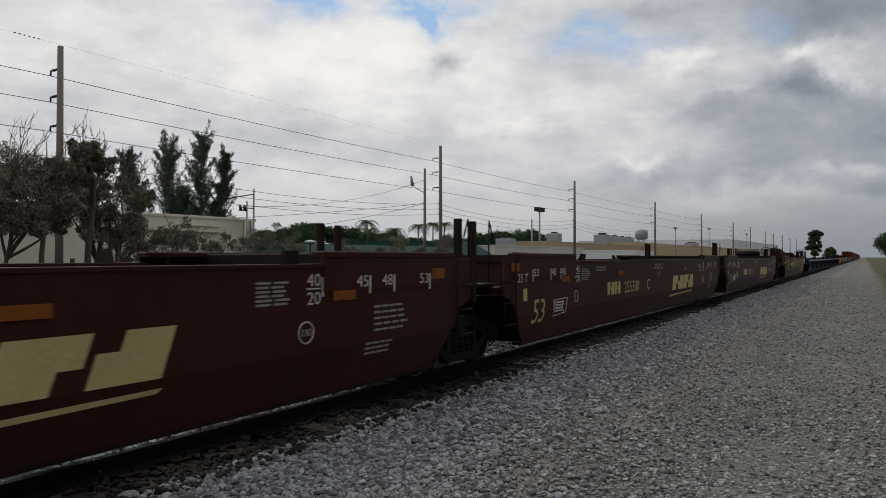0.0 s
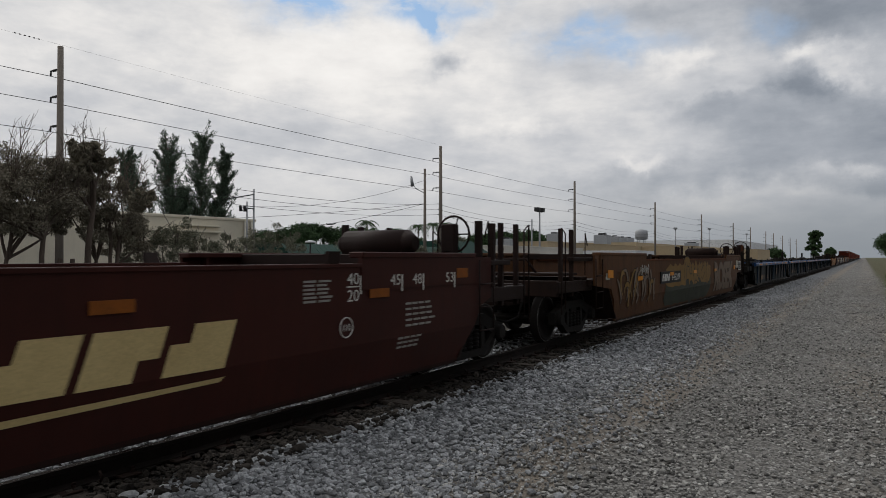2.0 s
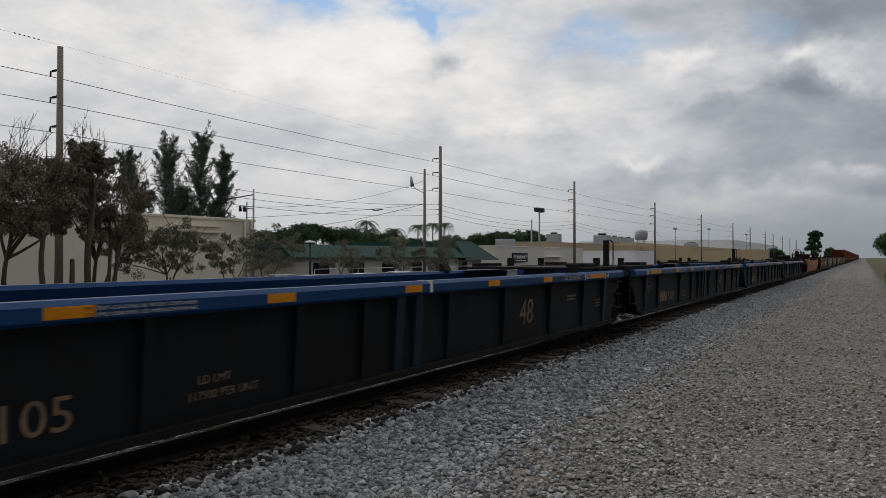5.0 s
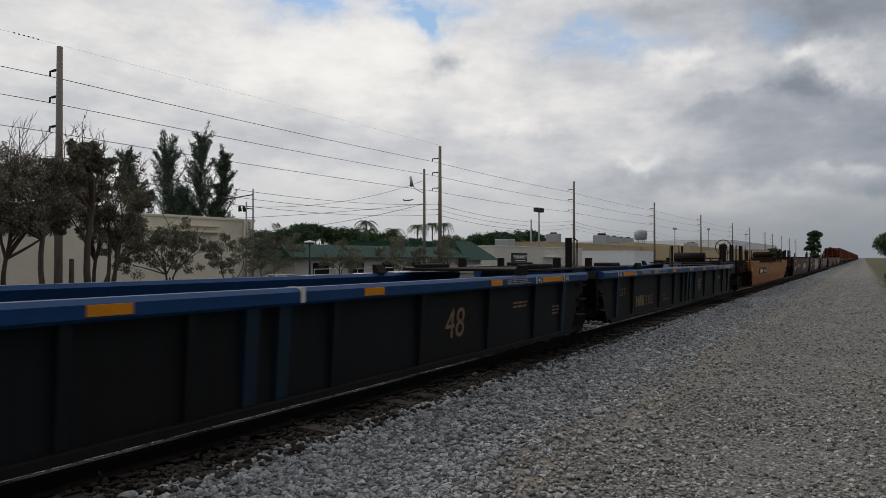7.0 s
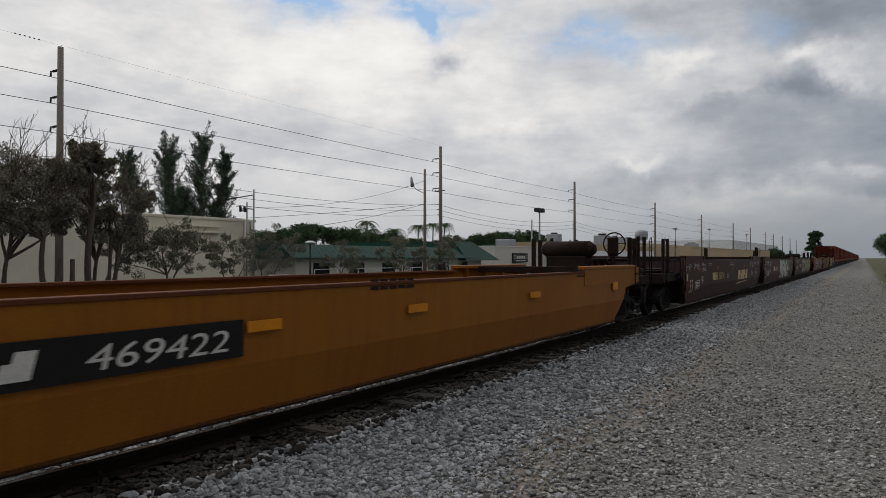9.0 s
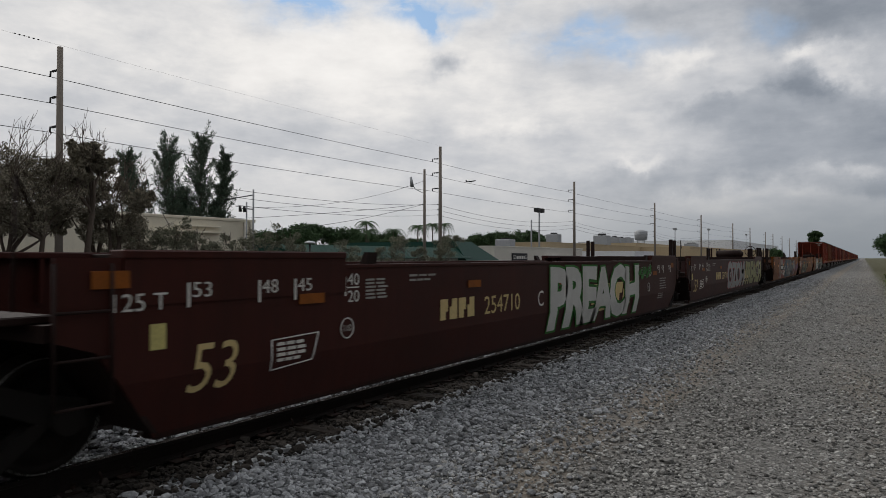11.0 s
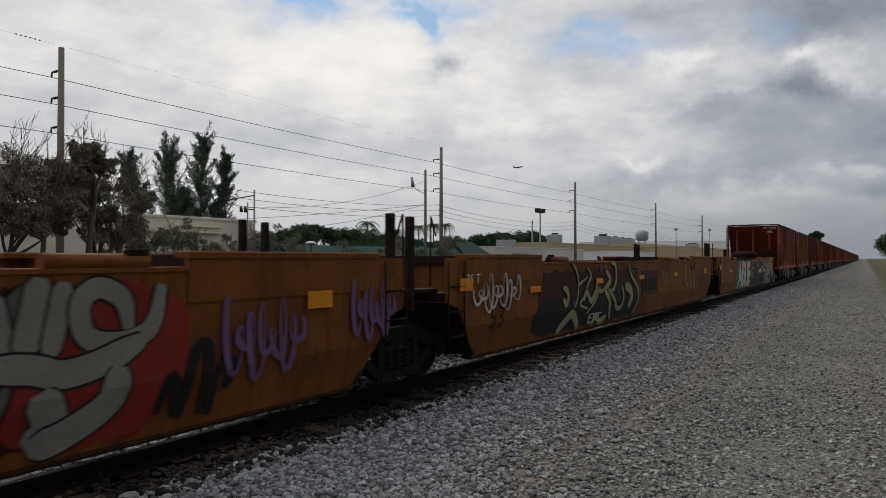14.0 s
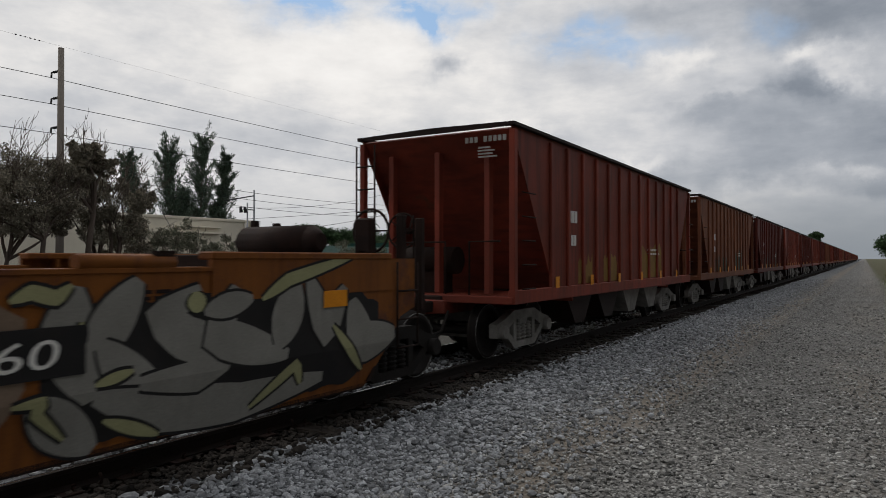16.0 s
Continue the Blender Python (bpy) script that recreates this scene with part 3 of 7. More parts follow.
def scatter(name, label, mat, count, area, size, seed, base, squash=0.7, soft=0.3, bare=None):
    """Many loose stones as one mesh; area (x0, x1, y0, y1) thinned with distance."""
    rs = np.random.RandomState(seed)
    t = (1 + 5 ** 0.5) / 2
    ico = np.array([(-1, t, 0), (1, t, 0), (-1, -t, 0), (1, -t, 0), (0, -1, t), (0, 1, t), (0, -1, -t), (0, 1, -t), (t, 0, -1), (t, 0, 1), (-t, 0, -1), (-t, 0, 1)], float)
    ico /= np.linalg.norm(ico[0])
    fac = np.array([(0, 11, 5), (0, 5, 1), (0, 1, 7), (0, 7, 10), (0, 10, 11), (1, 5, 9), (5, 11, 4), (11, 10, 2), (10, 7, 6), (7, 1, 8),
                    (3, 9, 4), (3, 4, 2), (3, 2, 6), (3, 6, 8), (3, 8, 9), (4, 9, 5), (2, 4, 11), (6, 2, 10), (8, 6, 7), (9, 8, 1)])
    x = rs.uniform(area[0], area[1], count)
    edge = rs.normal(0, soft, count)
    x = np.where(x > (area[0] + area[1]) / 2, x + edge, x)
    y = area[2] + (area[3] - area[2]) * rs.uniform(0, 1, count) ** 2.1
    keep = rs.uniform(0, 1, count) > ((y - area[2]) / (area[3] - area[2])) ** 1.4
    x, y = x[keep], y[keep]
    count = len(x)
    if bare:
        off = np.abs(x - bare[0] - 0.22 * np.sin(y * 0.55) - 0.1 * np.sin(y * 1.7))
        keep = (off > bare[1] * (0.6 + 0.4 * np.sin(y * 0.9 + 1))) | (rs.uniform(0, 1, count) > bare[2])
        x, y = x[keep], y[keep]
        count = len(x)
    r = size * np.exp(rs.normal(0, 0.33, count)) * 0.5
    verts = ico[None] * (1 + rs.uniform(-0.28, 0.28, (count, 12, 1)))
    verts = verts * (r[:, None, None] * rs.uniform(0.7, 1.25, (count, 1, 3)))
    verts[:, :, 2] *= squash
    a = rs.uniform(0, 6.28, count)
    c, s = np.cos(a)[:, None], np.sin(a)[:, None]
    vx = verts[:, :, 0] * c - verts[:, :, 1] * s
    vy = verts[:, :, 0] * s + verts[:, :, 1] * c
    lift = rs.uniform(-0.1, 0.6, count) * r
    hump = 0.004 * np.sin(x * 2.1 + 0.7 * np.sin(y * 1.3)) + 0.004 * np.sin(y * 1.7 + x)
    vz = verts[:, :, 2] + (base + lift + hump)[:, None]
    V = np.stack([vx + x[:, None], vy + y[:, None], vz], -1).reshape(-1, 3)
    F = (fac[None] + 12 * np.arange(count)[:, None, None]).reshape(-1, 3)
    me = bpy.data.meshes.new(name)
    me.from_pydata(V.tolist(), [], F.tolist())
    me.materials.append(mat)
    return tagged(new(name, me), label, "stones", kind="stuff")


# ---- running gear ----


def wheel_mesh():
    bm = bmesh.new()
    r = 0.455
    for sx in (-1, 1):
        prof = [(0.60, 0.07), (0.62, 0.12), (0.665, 0.15), (0.675, 0.33), (0.66, 0.38), (0.68, r + 0.028), (0.705, r + 0.028), (0.715, r), (0.82, r - 0.006), (0.82, 0.375), (0.785, 0.36), (0.77, 0.14), (0.83, 0.12), (0.84, 0.07)]
        b2 = bmesh.new()
        lathe(b2, [(sx * a, q) for a, q in prof], 28)
        # uneven cast spots, so that the turn shows
        me = bpy.data.meshes.new("tmp")
        b2.to_mesh(me)
        b2.free()
        bm.from_mesh(me)
        bpy.data.meshes.remove(me)
        for k in range(3):
            a = 2 * math.pi * k / 3
            rod(bm, (sx * 0.835, 0.09 * math.cos(a), 0.09 * math.sin(a)), (sx * 0.86, 0.09 * math.cos(a), 0.09 * math.sin(a)), 0.02, seg=6)
    rod(bm, (-1.0, 0, 0), (1.0, 0, 0), 0.075, seg=10)
    bmesh.ops.recalc_face_normals(bm, faces=bm.faces)
    return bm


def truck_mesh(bm, base=1.78):
    """Side frames, bolster, springs of a freight truck; axles at +-base/2."""
    h = base / 2
    for sx in (-1, 1):
        x0, x1 = (0.93, 1.07) if sx > 0 else (-1.07, -0.93)
        prism(bm, [(-h - 0.18, 0.36), (-h - 0.18, 0.58), (-h + 0.15, 0.66), (-0.42, 0.78), (0.42, 0.78), (h - 0.15, 0.66), (h + 0.18, 0.58), (h + 0.18, 0.36), (h - 0.12, 0.42), (0.36, 0.62), (-0.36, 0.62), (-h + 0.12, 0.42)], x0, x1)
        prism(bm, [(-h + 0.10, 0.42), (-0.42, 0.14), (0.42, 0.14), (h - 0.10, 0.42), (h - 0.22, 0.46), (0.36, 0.25), (-0.36, 0.25), (-h + 0.22, 0.46)], x0, x1)
        for yy in (-0.38, 0.38):
            box(bm, x0, x1, yy - 0.06, yy + 0.06, 0.2, 0.7, 0.01)
        for yy in (-0.2, 0.0, 0.2):
            rod(bm, ((x0 + x1) / 2, yy, 0.25), ((x0 + x1) / 2, yy, 0.55), 0.075, seg=10)
            for k in range(5):
                zz = 0.28 + 0.06 * k
                lathe_at = Vector(((x0 + x1) / 2, yy, zz))
                rod(bm, lathe_at, lathe_at + Vector((0, 0, 0.03)), 0.092, seg=10)
        for yy in (-h, h):
            rod(bm, (sx * 0.92, yy, 0.455), (sx * 1.16, yy, 0.455), 0.12, 0.11, seg=12)
    box(bm, -1.05, 1.05, -0.17, 0.17, 0.52, 0.74, 0.02)
    for yy in (-h + 0.28, h - 0.28):
        box(bm, -0.9, 0.9, yy - 0.04, yy + 0.04, 0.3, 0.4)
    bmesh.ops.recalc_face_normals(bm, faces=bm.faces)
    return bm


GEAR = {}
SPIN = []


def add_truck(parent, y, mat, spin=True):
    key = mat.name
    if key not in GEAR:
        GEAR[key] = None
        GEAR[key] = part("truck_frame", truck_mesh(bmesh.new()), mat, parent, "cast steel truck side frames with coil springs")
        GEAR[key].matrix_basis = pose(0, y, 0)
    else:
        tagged(share("truck_frame", GEAR[key], parent, pose(0, y, 0)), "cast steel truck side frames with coil springs")
    for d in (-0.89, 0.89):
        m = pose(0, y + d, 0.455)
        if "wheel" not in GEAR:
            GEAR["wheel"] = part("wheelset", wheel_mesh(), M["wheel"], parent, "brown steel wheelset with bright treads")
            GEAR["wheel"].matrix_basis = m
            w = GEAR["wheel"]
        else:
            w = share("wheelset", GEAR["wheel"], parent, m)
        # bright rim ring of the wheel
        if "rim" not in GEAR:
            bm = bmesh.new()
            for sx in (-1, 1):
                ringed(bm, (sx * 0.818, 0, 0), (0, 1, 0), (0, 0, 1), 0.44, 0.008, 28)
            GEAR["rim"] = part("tread_edge", bm, M["tread"], w, "bright worn rim edge")
        else:
            share("tread_edge", GEAR["rim"], w)
        if spin:
            SPIN.append((w, y + d))


def coupler(parent, y, sign):
    bm = bmesh.new()
    box(bm, -0.09, 0.09, min(y, y + sign * 0.75), max(y, y + sign * 0.75), 0.78, 0.96, 0.02)
    box(bm, -0.16, 0.14, min(y + sign * 0.62, y + sign * 0.92), max(y + sign * 0.62, y + sign * 0.92), 0.72, 1.02, 0.04)
    box(bm, -0.22, 0.22, min(y - sign * 0.1, y), max(y - sign * 0.1, y), 0.7, 1.05, 0.02)
    part("coupler", bm, M["rust"], parent, "rusty knuckle coupler")
    bm = bmesh.new()
    pipe(bm, [(0.35, y, 0.8), (0.4, y + sign * 0.3, 0.5), (0.3, y + sign * 0.6, 0.42), (0.12, y + sign * 0.85, 0.5)], 0.025, 6)
    part("air_hose", bm, M["black"], parent, "black rubber brake hose")


# ---- well cars ----


def reflector(parent, y, z, mat, l=0.34, h=0.10, x=1.508):
    key = ("reflector", mat.name, l, h)
    if key not in GEAR:
        bm = bmesh.new()
        box(bm, -0.006, 0, -l / 2, l / 2, -h / 2, h / 2, 0.002)
        GEAR[key] = part("reflector", bm, mat, parent, "orange reflective strip")
        GEAR[key].matrix_basis = pose(x, y, z)
    else:
        tagged(share("reflector", GEAR[key], parent, pose(x, y, z)), "orange reflective strip")


def outer_end(car, dark, s2, half, high):
    """The long platform over the outer truck of a well car."""
    e = half + 1.55
    for sx in (-1, 1):
        bm = bmesh.new()
        box(bm, *sorted((sx * 1.18, sx * 1.34)), *sorted((s2 * (half - 0.3), s2 * e)), 0.98, 1.2, 0.012)
        part("end_beam", bm, dark, car)
        bm = bmesh.new()
        box(bm, *sorted((sx * 1.26, sx * 1.38)), *sorted((s2 * (half - 0.2), s2 * (half + 0.9))), high - 0.18, high - 0.1, 0.01)
        part("end_beam", bm, dark, car)
        for d in ((0.75, 1.3) if sx > 0 else (1.3,)):
            bm = bmesh.new()
            box(bm, *sorted((sx * 1.24, sx * 1.32)), *sorted((s2 * (half + d - 0.035), s2 * (half + d + 0.035))), 0.9, 2.2, 0.01)
            part("stake_post", bm, dark, car, "upright steel end post")
        bm = bmesh.new()
        pipe(bm, [(sx * 1.4, s2 * (half + 1.36), 0.7), (sx * 1.4, s2 * (half + 1.36), 2.1), (sx * 1.4, s2 * (half + 1.55), 2.2), (sx * 1.4, s2 * (half + 1.55), 0.6)], 0.014)
        part("grab_iron", bm, dark, car)
    bm = bmesh.new()
    box(bm, -1.3, 1.3, *sorted((s2 * (e - 0.12), s2 * e)), 0.92, 1.22, 0.012)
    part("end_sill", bm, dark, car)
    bm = bmesh.new()
    box(bm, -1.2, 1.2, *sorted((s2 * (half + 0.2), s2 * (half + 1.0))), 1.3, 1.35, 0.01)
    part("end_deck", bm, dark, car)
    bm = bmesh.new()
    box(bm, -0.3, 0.3, *sorted((s2 * half, s2 * e)), 0.72, 1.02, 0.02)
    part("draft_sill", bm, dark, car)
    bm = bmesh.new()
    pipe(bm, [(-1.1, s2 * (half + 0.9), 1.62), (0.4, s2 * (half + 0.9), 1.62), (0.6, s2 * (half + 0.9), 1.35)], 0.03)
    part("brake_pipe", bm, dark, car)


def well_body(car, body, dark, top=1.58, high=1.72, half=9.15, raised=(6.1, 8.65), well=8.3, bottom=0.245, lead_end=False, trail_end=False, brake_lead=False, brake_trail=False, tall=2.2, upper=None):
    """The body of a deep well unit: side plates, chords, raised ends, floor, bulkheads and end platforms."""
    r0, r1 = raised
    for sx in (1, -1):
        bm = bmesh.new()
        xo, xi = sx * 1.50, sx * 1.46
        poly = [(-well, bottom), (well, bottom), (well + 0.55, 0.98), (half, 1.08), (half, high - 0.06), (r1, high - 0.06), (r0, high - 0.06), (r0, top), (-r0, top), (-r0, high - 0.06), (-half, high - 0.06), (-half, 1.08), (-well - 0.55, 0.98)]
        prism(bm, poly, min(xo, xi), max(xo, xi))
        bmesh.ops.recalc_face_normals(bm, faces=bm.faces)
        part("side_plate", bm, body, car)
        # chords along the top edges
        bm = bmesh.new()
        a, b = sorted((sx * 1.36, sx * 1.515))
        box(bm, a, b, -r0, r0, top - 0.03, top + 0.012, 0.006)
        part("top_chord", bm, body if upper is None else upper, car)
        for s2 in (-1, 1):
            bm = bmesh.new()
            y0, y1 = sorted((s2 * r0, s2 * r1))
            a, b = sorted((sx * 1.33, sx * 1.53))
            box(bm, a, b, y0, y1, high - 0.07, high, 0.012)
            box(bm, *sorted((sx * 1.50, sx * 1.515)), y0, y1, top - 0.28, high - 0.07)
            raised_end = part("raised_end", bm, body, car)
            for k in range(4):
                yy = y0 + (y1 - y0) * (k + 0.5) / 4
                bm = bmesh.new()
                box(bm, *sorted((sx * 1.34, sx * 1.46)), yy - 0.02, yy + 0.02, top - 0.4, high - 0.07)
                part("gusset", bm, body, raised_end)
            # sloped guide tab where a container is lowered in
            bm = bmesh.new()
            yy = s2 * (r0 - 0.45)
            prism_y(bm, [(sx * 1.40, top), (sx * 1.50, top), (sx * 1.52, top + 0.14), (sx * 1.47, top + 0.14)], yy - 0.09, yy + 0.09)
            bmesh.ops.recalc_face_normals(bm, faces=bm.faces)
            part("container_guide", bm, dark, car)
        # bottom sill flange
        bm = bmesh.new()
        box(bm, *sorted((sx * 1.34, sx * 1.50)), -well, well, bottom - 0.02, bottom + 0.04, 0.006)
        part("bottom_sill", bm, dark, car)
    for k in range(9):
        bm = bmesh.new()
        yy = -well + 0.4 + k * (2 * well - 0.8) / 8
        box(bm, -1.36, 1.36, yy - 0.18, yy + 0.18, bottom, bottom + 0.05)
        part("cross_beam", bm, dark, car)
    for s2 in (-1, 1):
        bm = bmesh.new()
        prism(bm, [(s2 * well, bottom + 0.05), (s2 * (well + 0.05), bottom + 0.05), (s2 * (well + 0.62), 1.05), (s2 * (well + 0.55), 1.05)], -1.44, 1.44)
        box(bm, -1.44, 1.44, *sorted((s2 * (well + 0.5), s2 * (half + 0.05))), 1.08, 1.2)
        bmesh.ops.recalc_face_normals(bm, faces=bm.faces)
        part("end_bulkhead", bm, dark, car)
        # end platform and centre sill over the truck
        bm = bmesh.new()
        box(bm, -0.35, 0.35, *sorted((s2 * (well + 0.3), s2 * (half + 0.35))), 0.72, 1.12, 0.02)
        box(bm, -1.3, 1.3, *sorted((s2 * (half - 0.1), s2 * (half + 0.3))), 1.2, 1.26, 0.01)
        part("end_platform", bm, dark, car)
        bm = bmesh.new()
        box(bm, -1.35, 1.35, *sorted((s2 * (r0 + 0.9), s2 * (r0 + 1.05))), high - 0.16, high - 0.02, 0.01)
        part("cross_tie", bm, dark, car)
    for s2, outer in ((-1, lead_end), (1, trail_end)):
        if outer:
            outer_end(car, dark, s2, half, high)
    # upright posts and ladder at the trailing end
    for s2, brake in ((-1, brake_lead), (1, brake_trail)):
        for sx in (1, -1) if s2 > 0 else ():
            for d, top_z in ((0.0, tall), (0.42, tall - 0.02)):
                bm = bmesh.new()
                box(bm, *sorted((sx * 1.22, sx * 1.32)), half + d, half + d + 0.09, 1.0 if d else 1.2, top_z, 0.01)
                part("stake_post", bm, dark, car, "upright steel end post")
        bm = bmesh.new()
        yy = s2 * (half + 0.02)
        pipe(bm, [(1.53, yy, 0.62), (1.53, yy, 1.62)], 0.012)
        pipe(bm, [(1.53, yy - s2 * 0.42, 0.62), (1.53, yy - s2 * 0.42, 1.62)], 0.012)
        for zz in (0.62, 0.95, 1.28):
            pipe(bm, [(1.53, yy, zz), (1.53, yy - s2 * 0.42, zz)], 0.012)
        pipe(bm, [(1.36, s2 * (half + 0.06), tall - 0.25), (1.36, s2 * (half + 0.18), tall), (1.36, s2 * (half + 0.2), 1.3)], 0.012)
        part("ladder", bm, dark, car, "thin steel ladder and grab irons")
        if brake:
            bm = bmesh.new()
            rod(bm, (-0.55, s2 * (half - 0.75), 1.86), (0.55, s2 * (half - 0.75), 1.86), 0.2, seg=14)
            rod(bm, (-0.68, s2 * (half - 0.75), 1.86), (-0.55, s2 * (half - 0.75), 1.86), 0.1, 0.2, seg=14)
            rod(bm, (0.55, s2 * (half - 0.75), 1.86), (0.68, s2 * (half - 0.75), 1.86), 0.2, 0.1, seg=14)
            box(bm, -0.5, 0.5, *sorted((s2 * (half - 0.95), s2 * (half - 0.55))), 1.2, 1.7, 0.02)
            part("air_reservoir", bm, dark, car, "brown brake air reservoir tank")
            bm = bmesh.new()
            c = (0.95, s2 * (half - 0.15), 2.0)
            ringed(bm, c, (1, 0, 0), (0, 0, 1), 0.27, 0.018, 18)
            for a in range(5):
                t = a * 2 * math.pi / 5
                rod(bm, c, (c[0] + 0.27 * math.cos(t), c[1], c[2] + 0.27 * math.sin(t)), 0.011, seg=5)
            box(bm, c[0] - 0.12, c[0] + 0.12, *sorted((c[1] - s2 * 0.18, c[1] - s2 * 0.04)), 1.7, 2.15, 0.02)
            box(bm, c[0] - 0.05, c[0] + 0.05, *sorted((c[1] - s2 * 0.18, c[1] - s2 * 0.08)), 1.2, 1.75)
            part("hand_brake", bm, dark, car, "spoked hand brake wheel and housing")


def container_marks(car, mat, z=1.36, lead=True, trail=True, half_only=(20, 22.5, 24, 26.5), shift=0.0, x=1.518):
    """Length marks: a short upright bar and the figure, at half of each container length from the middle."""
    for s2 in (-1, 1):
        for ft, text in zip((20, 22.5, 24, 26.5), ("40", "45", "48", "53")):
            if ft not in half_only:
                continue
            yy = s2 * ft * 0.3048 + shift
            xx = x if ft > 20 else 1.505
            bm = bmesh.new()
            box(bm, xx - 0.004, xx, yy - 0.014, yy + 0.014, z - 0.1, z + 0.1)
            part("length_mark", bm, mat, car)
            ty = yy + 0.03 if s2 < 0 else yy - 0.235
            stencil("length_figure", text, ty, z - 0.02 if ft > 20 else z + 0.01, 0.13, mat, car, x=xx, fit=0.2)
            if ft == 20:
                bm = bmesh.new()
                box(bm, xx - 0.004, xx, ty, ty + 0.2, z - 0.022, z - 0.008)
                part("length_mark", bm, mat, car)
                stencil("length_figure", "20", ty, z - 0.17, 0.13, mat, car, x=xx, fit=0.2)


def bar_word(name, car, y, z, length, height, count, mat, x=1.508, slant=0.0, gap=0.34):
    """A company mark as plain slanted blocks in its colour."""
    bm = bmesh.new()
    w = length / count
    for k in range(count):
        a, b = y + k * w, y + (k + 1 - gap * 0.6) * w
        m = (b - a) * 0.3
        if k % 2:
            loop = [(a, 0.0), (b, 0.0), (b, 1.0), (a + m, 1.0), (a + m, 0.62), (a, 0.62)]
        else:
            loop = [(a, 0.0), (b - m, 0.0), (b - m, 0.4), (b, 0.4), (b, 1.0), (a, 1.0)]
        prism(bm, [(p + slant * f, z + height * f) for p, f in loop], x - 0.004, x)
    bmesh.ops.recalc_face_normals(bm, faces=bm.faces)
    return part(name, bm, mat, car, "company mark as plain painted blocks")


def red_unit(name, y, number, letter, brake_trail=False, brake_lead=False, lead_end=False, trail_end=False):
    car = empty(name, "dark boxcar-red well car unit, empty, white stencilling and orange reflectors", "well car", "red well car units")
    well_body(car, M["boxcar_red"], M["boxcar_dark"], brake_trail=brake_trail, brake_lead=brake_lead, lead_end=lead_end, trail_end=trail_end)
    container_marks(car, M["white_paint"])
    for yy, z, m in ((-8.75, 1.5, 1), (-6.62, 1.26, 1), (-3.3, 1.3, 1), (0.02, 1.23, 1), (3.2, 1.3, 1), (6.42, 1.26, 1), (8.28, 1.45, 1)):
        reflector(car, yy, z, M["dull_orange"] if m else M["orange"], 0.36 if abs(yy) < 8 else 0.3, 0.1 if abs(yy) < 8 else 0.13, x=1.52)
    # initials as plain blocks, then the car number and unit letter
    bar_word("initials_mark", car, -4.2, 0.85, 0.95, 0.27, 4, M["cream_paint"])
    stencil("car_number", number, -3.0, 0.85, 0.27, M["cream_paint"], car, fit=1.2)
    if letter:
        stencil("unit_letter", letter, -1.1, 0.85, 0.27, M["white_paint"], car)
    # large slanted emblem with its underline
    bar_word("emblem", car, 1.55, 0.72, 2.75, 0.40, 4, M["cream_paint"], slant=0.14, gap=0.18)
    bm = bmesh.new()
    prism(bm, [(1.35, 0.54), (1.42, 0.60), (4.25, 0.64), (4.2, 0.60)], 1.504, 1.508)
    bmesh.ops.recalc_face_normals(bm, faces=bm.faces)
    part("emblem_underline", bm, M["cream_paint"], car)
    # notices too small to read
    rng = random.Random(int(number) + len(name))
    bm = bmesh.new()
    for s2 in (-5.75, 5.2):
        bars(bm, s2, 1.43, 6, 0.5, 0.022, 0.018, rng=rng, pieces=2)
    bars(bm, 6.95, 1.12, 5, 0.75, 0.025, 0.04, x=1.506, rng=rng, pieces=4)
    bars(bm, 6.8, 0.72, 3, 0.6, 0.025, 0.03, x=1.506, rng=rng, pieces=4)
    bars(bm, -0.32, 1.485, 1, 0.3, 0.05, 0.06, rng=rng, pieces=4)
    bars(bm, -4.9, 1.46, 2, 0.65, 0.025, 0.03, rng=rng, pieces=3)
    tagged(part("small_stencils", bm, M["dim_white"], car, "rows of small white stencilled notices"), kind="stuff")
    stencil("number_line", number + "  " + letter, 0.03, 1.435, 0.055, M["white_paint"], car, fit=0.5)
    stencil("load_line", "WELL LD LMT 119.800", -0.42, 1.325 + 0.02, 0.055, M["white_paint"], car, fit=0.95)
    for yy in (-6.07, 5.85):
        bm = bmesh.new()
        ringed(bm, (1.506, yy, 0.92), (0, 1, 0), (0, 0, 1), 0.105, 0.007, 20)
        part("ring_mark", bm, M["white_paint"], car)
        stencil("ring_figure", "110", yy - 0.07, 0.885, 0.075, M["white_paint"], car, fit=0.14)
    stencil("size_figure", "53", -8.1, 0.56, 0.42, M["cream_paint"], car, fit=0.55, shear=0.2)
    stencil("load_limit", "125 T", -8.78, 1.26, 0.14, M["white_paint"], car, x=1.52, fit=0.5)
    bm = bmesh.new()
    box(bm, 1.50, 1.506, -8.42, -8.28, 0.95, 1.15)
    part("card_holder", bm, M["pale_yellow"], car, "pale yellow card")
    bm = bmesh.new()
    for a, b in (((-7.15, 0.62), (-6.6, 0.66)), ((-7.15, 0.9), (-6.52, 0.92)), ((-7.15, 0.62), (-7.15, 0.9)), ((-6.6, 0.66), (-6.52, 0.92))):
        pipe(bm, [(1.504, *a), (1.504, *b)], 0.008, 4)
    bars(bm, -7.08, 0.87, 4, 0.42, 0.03, 0.02, rng=rng, pieces=3)
    part("framed_notice", bm, M["white_paint"], car, "white framed notice")
    return car


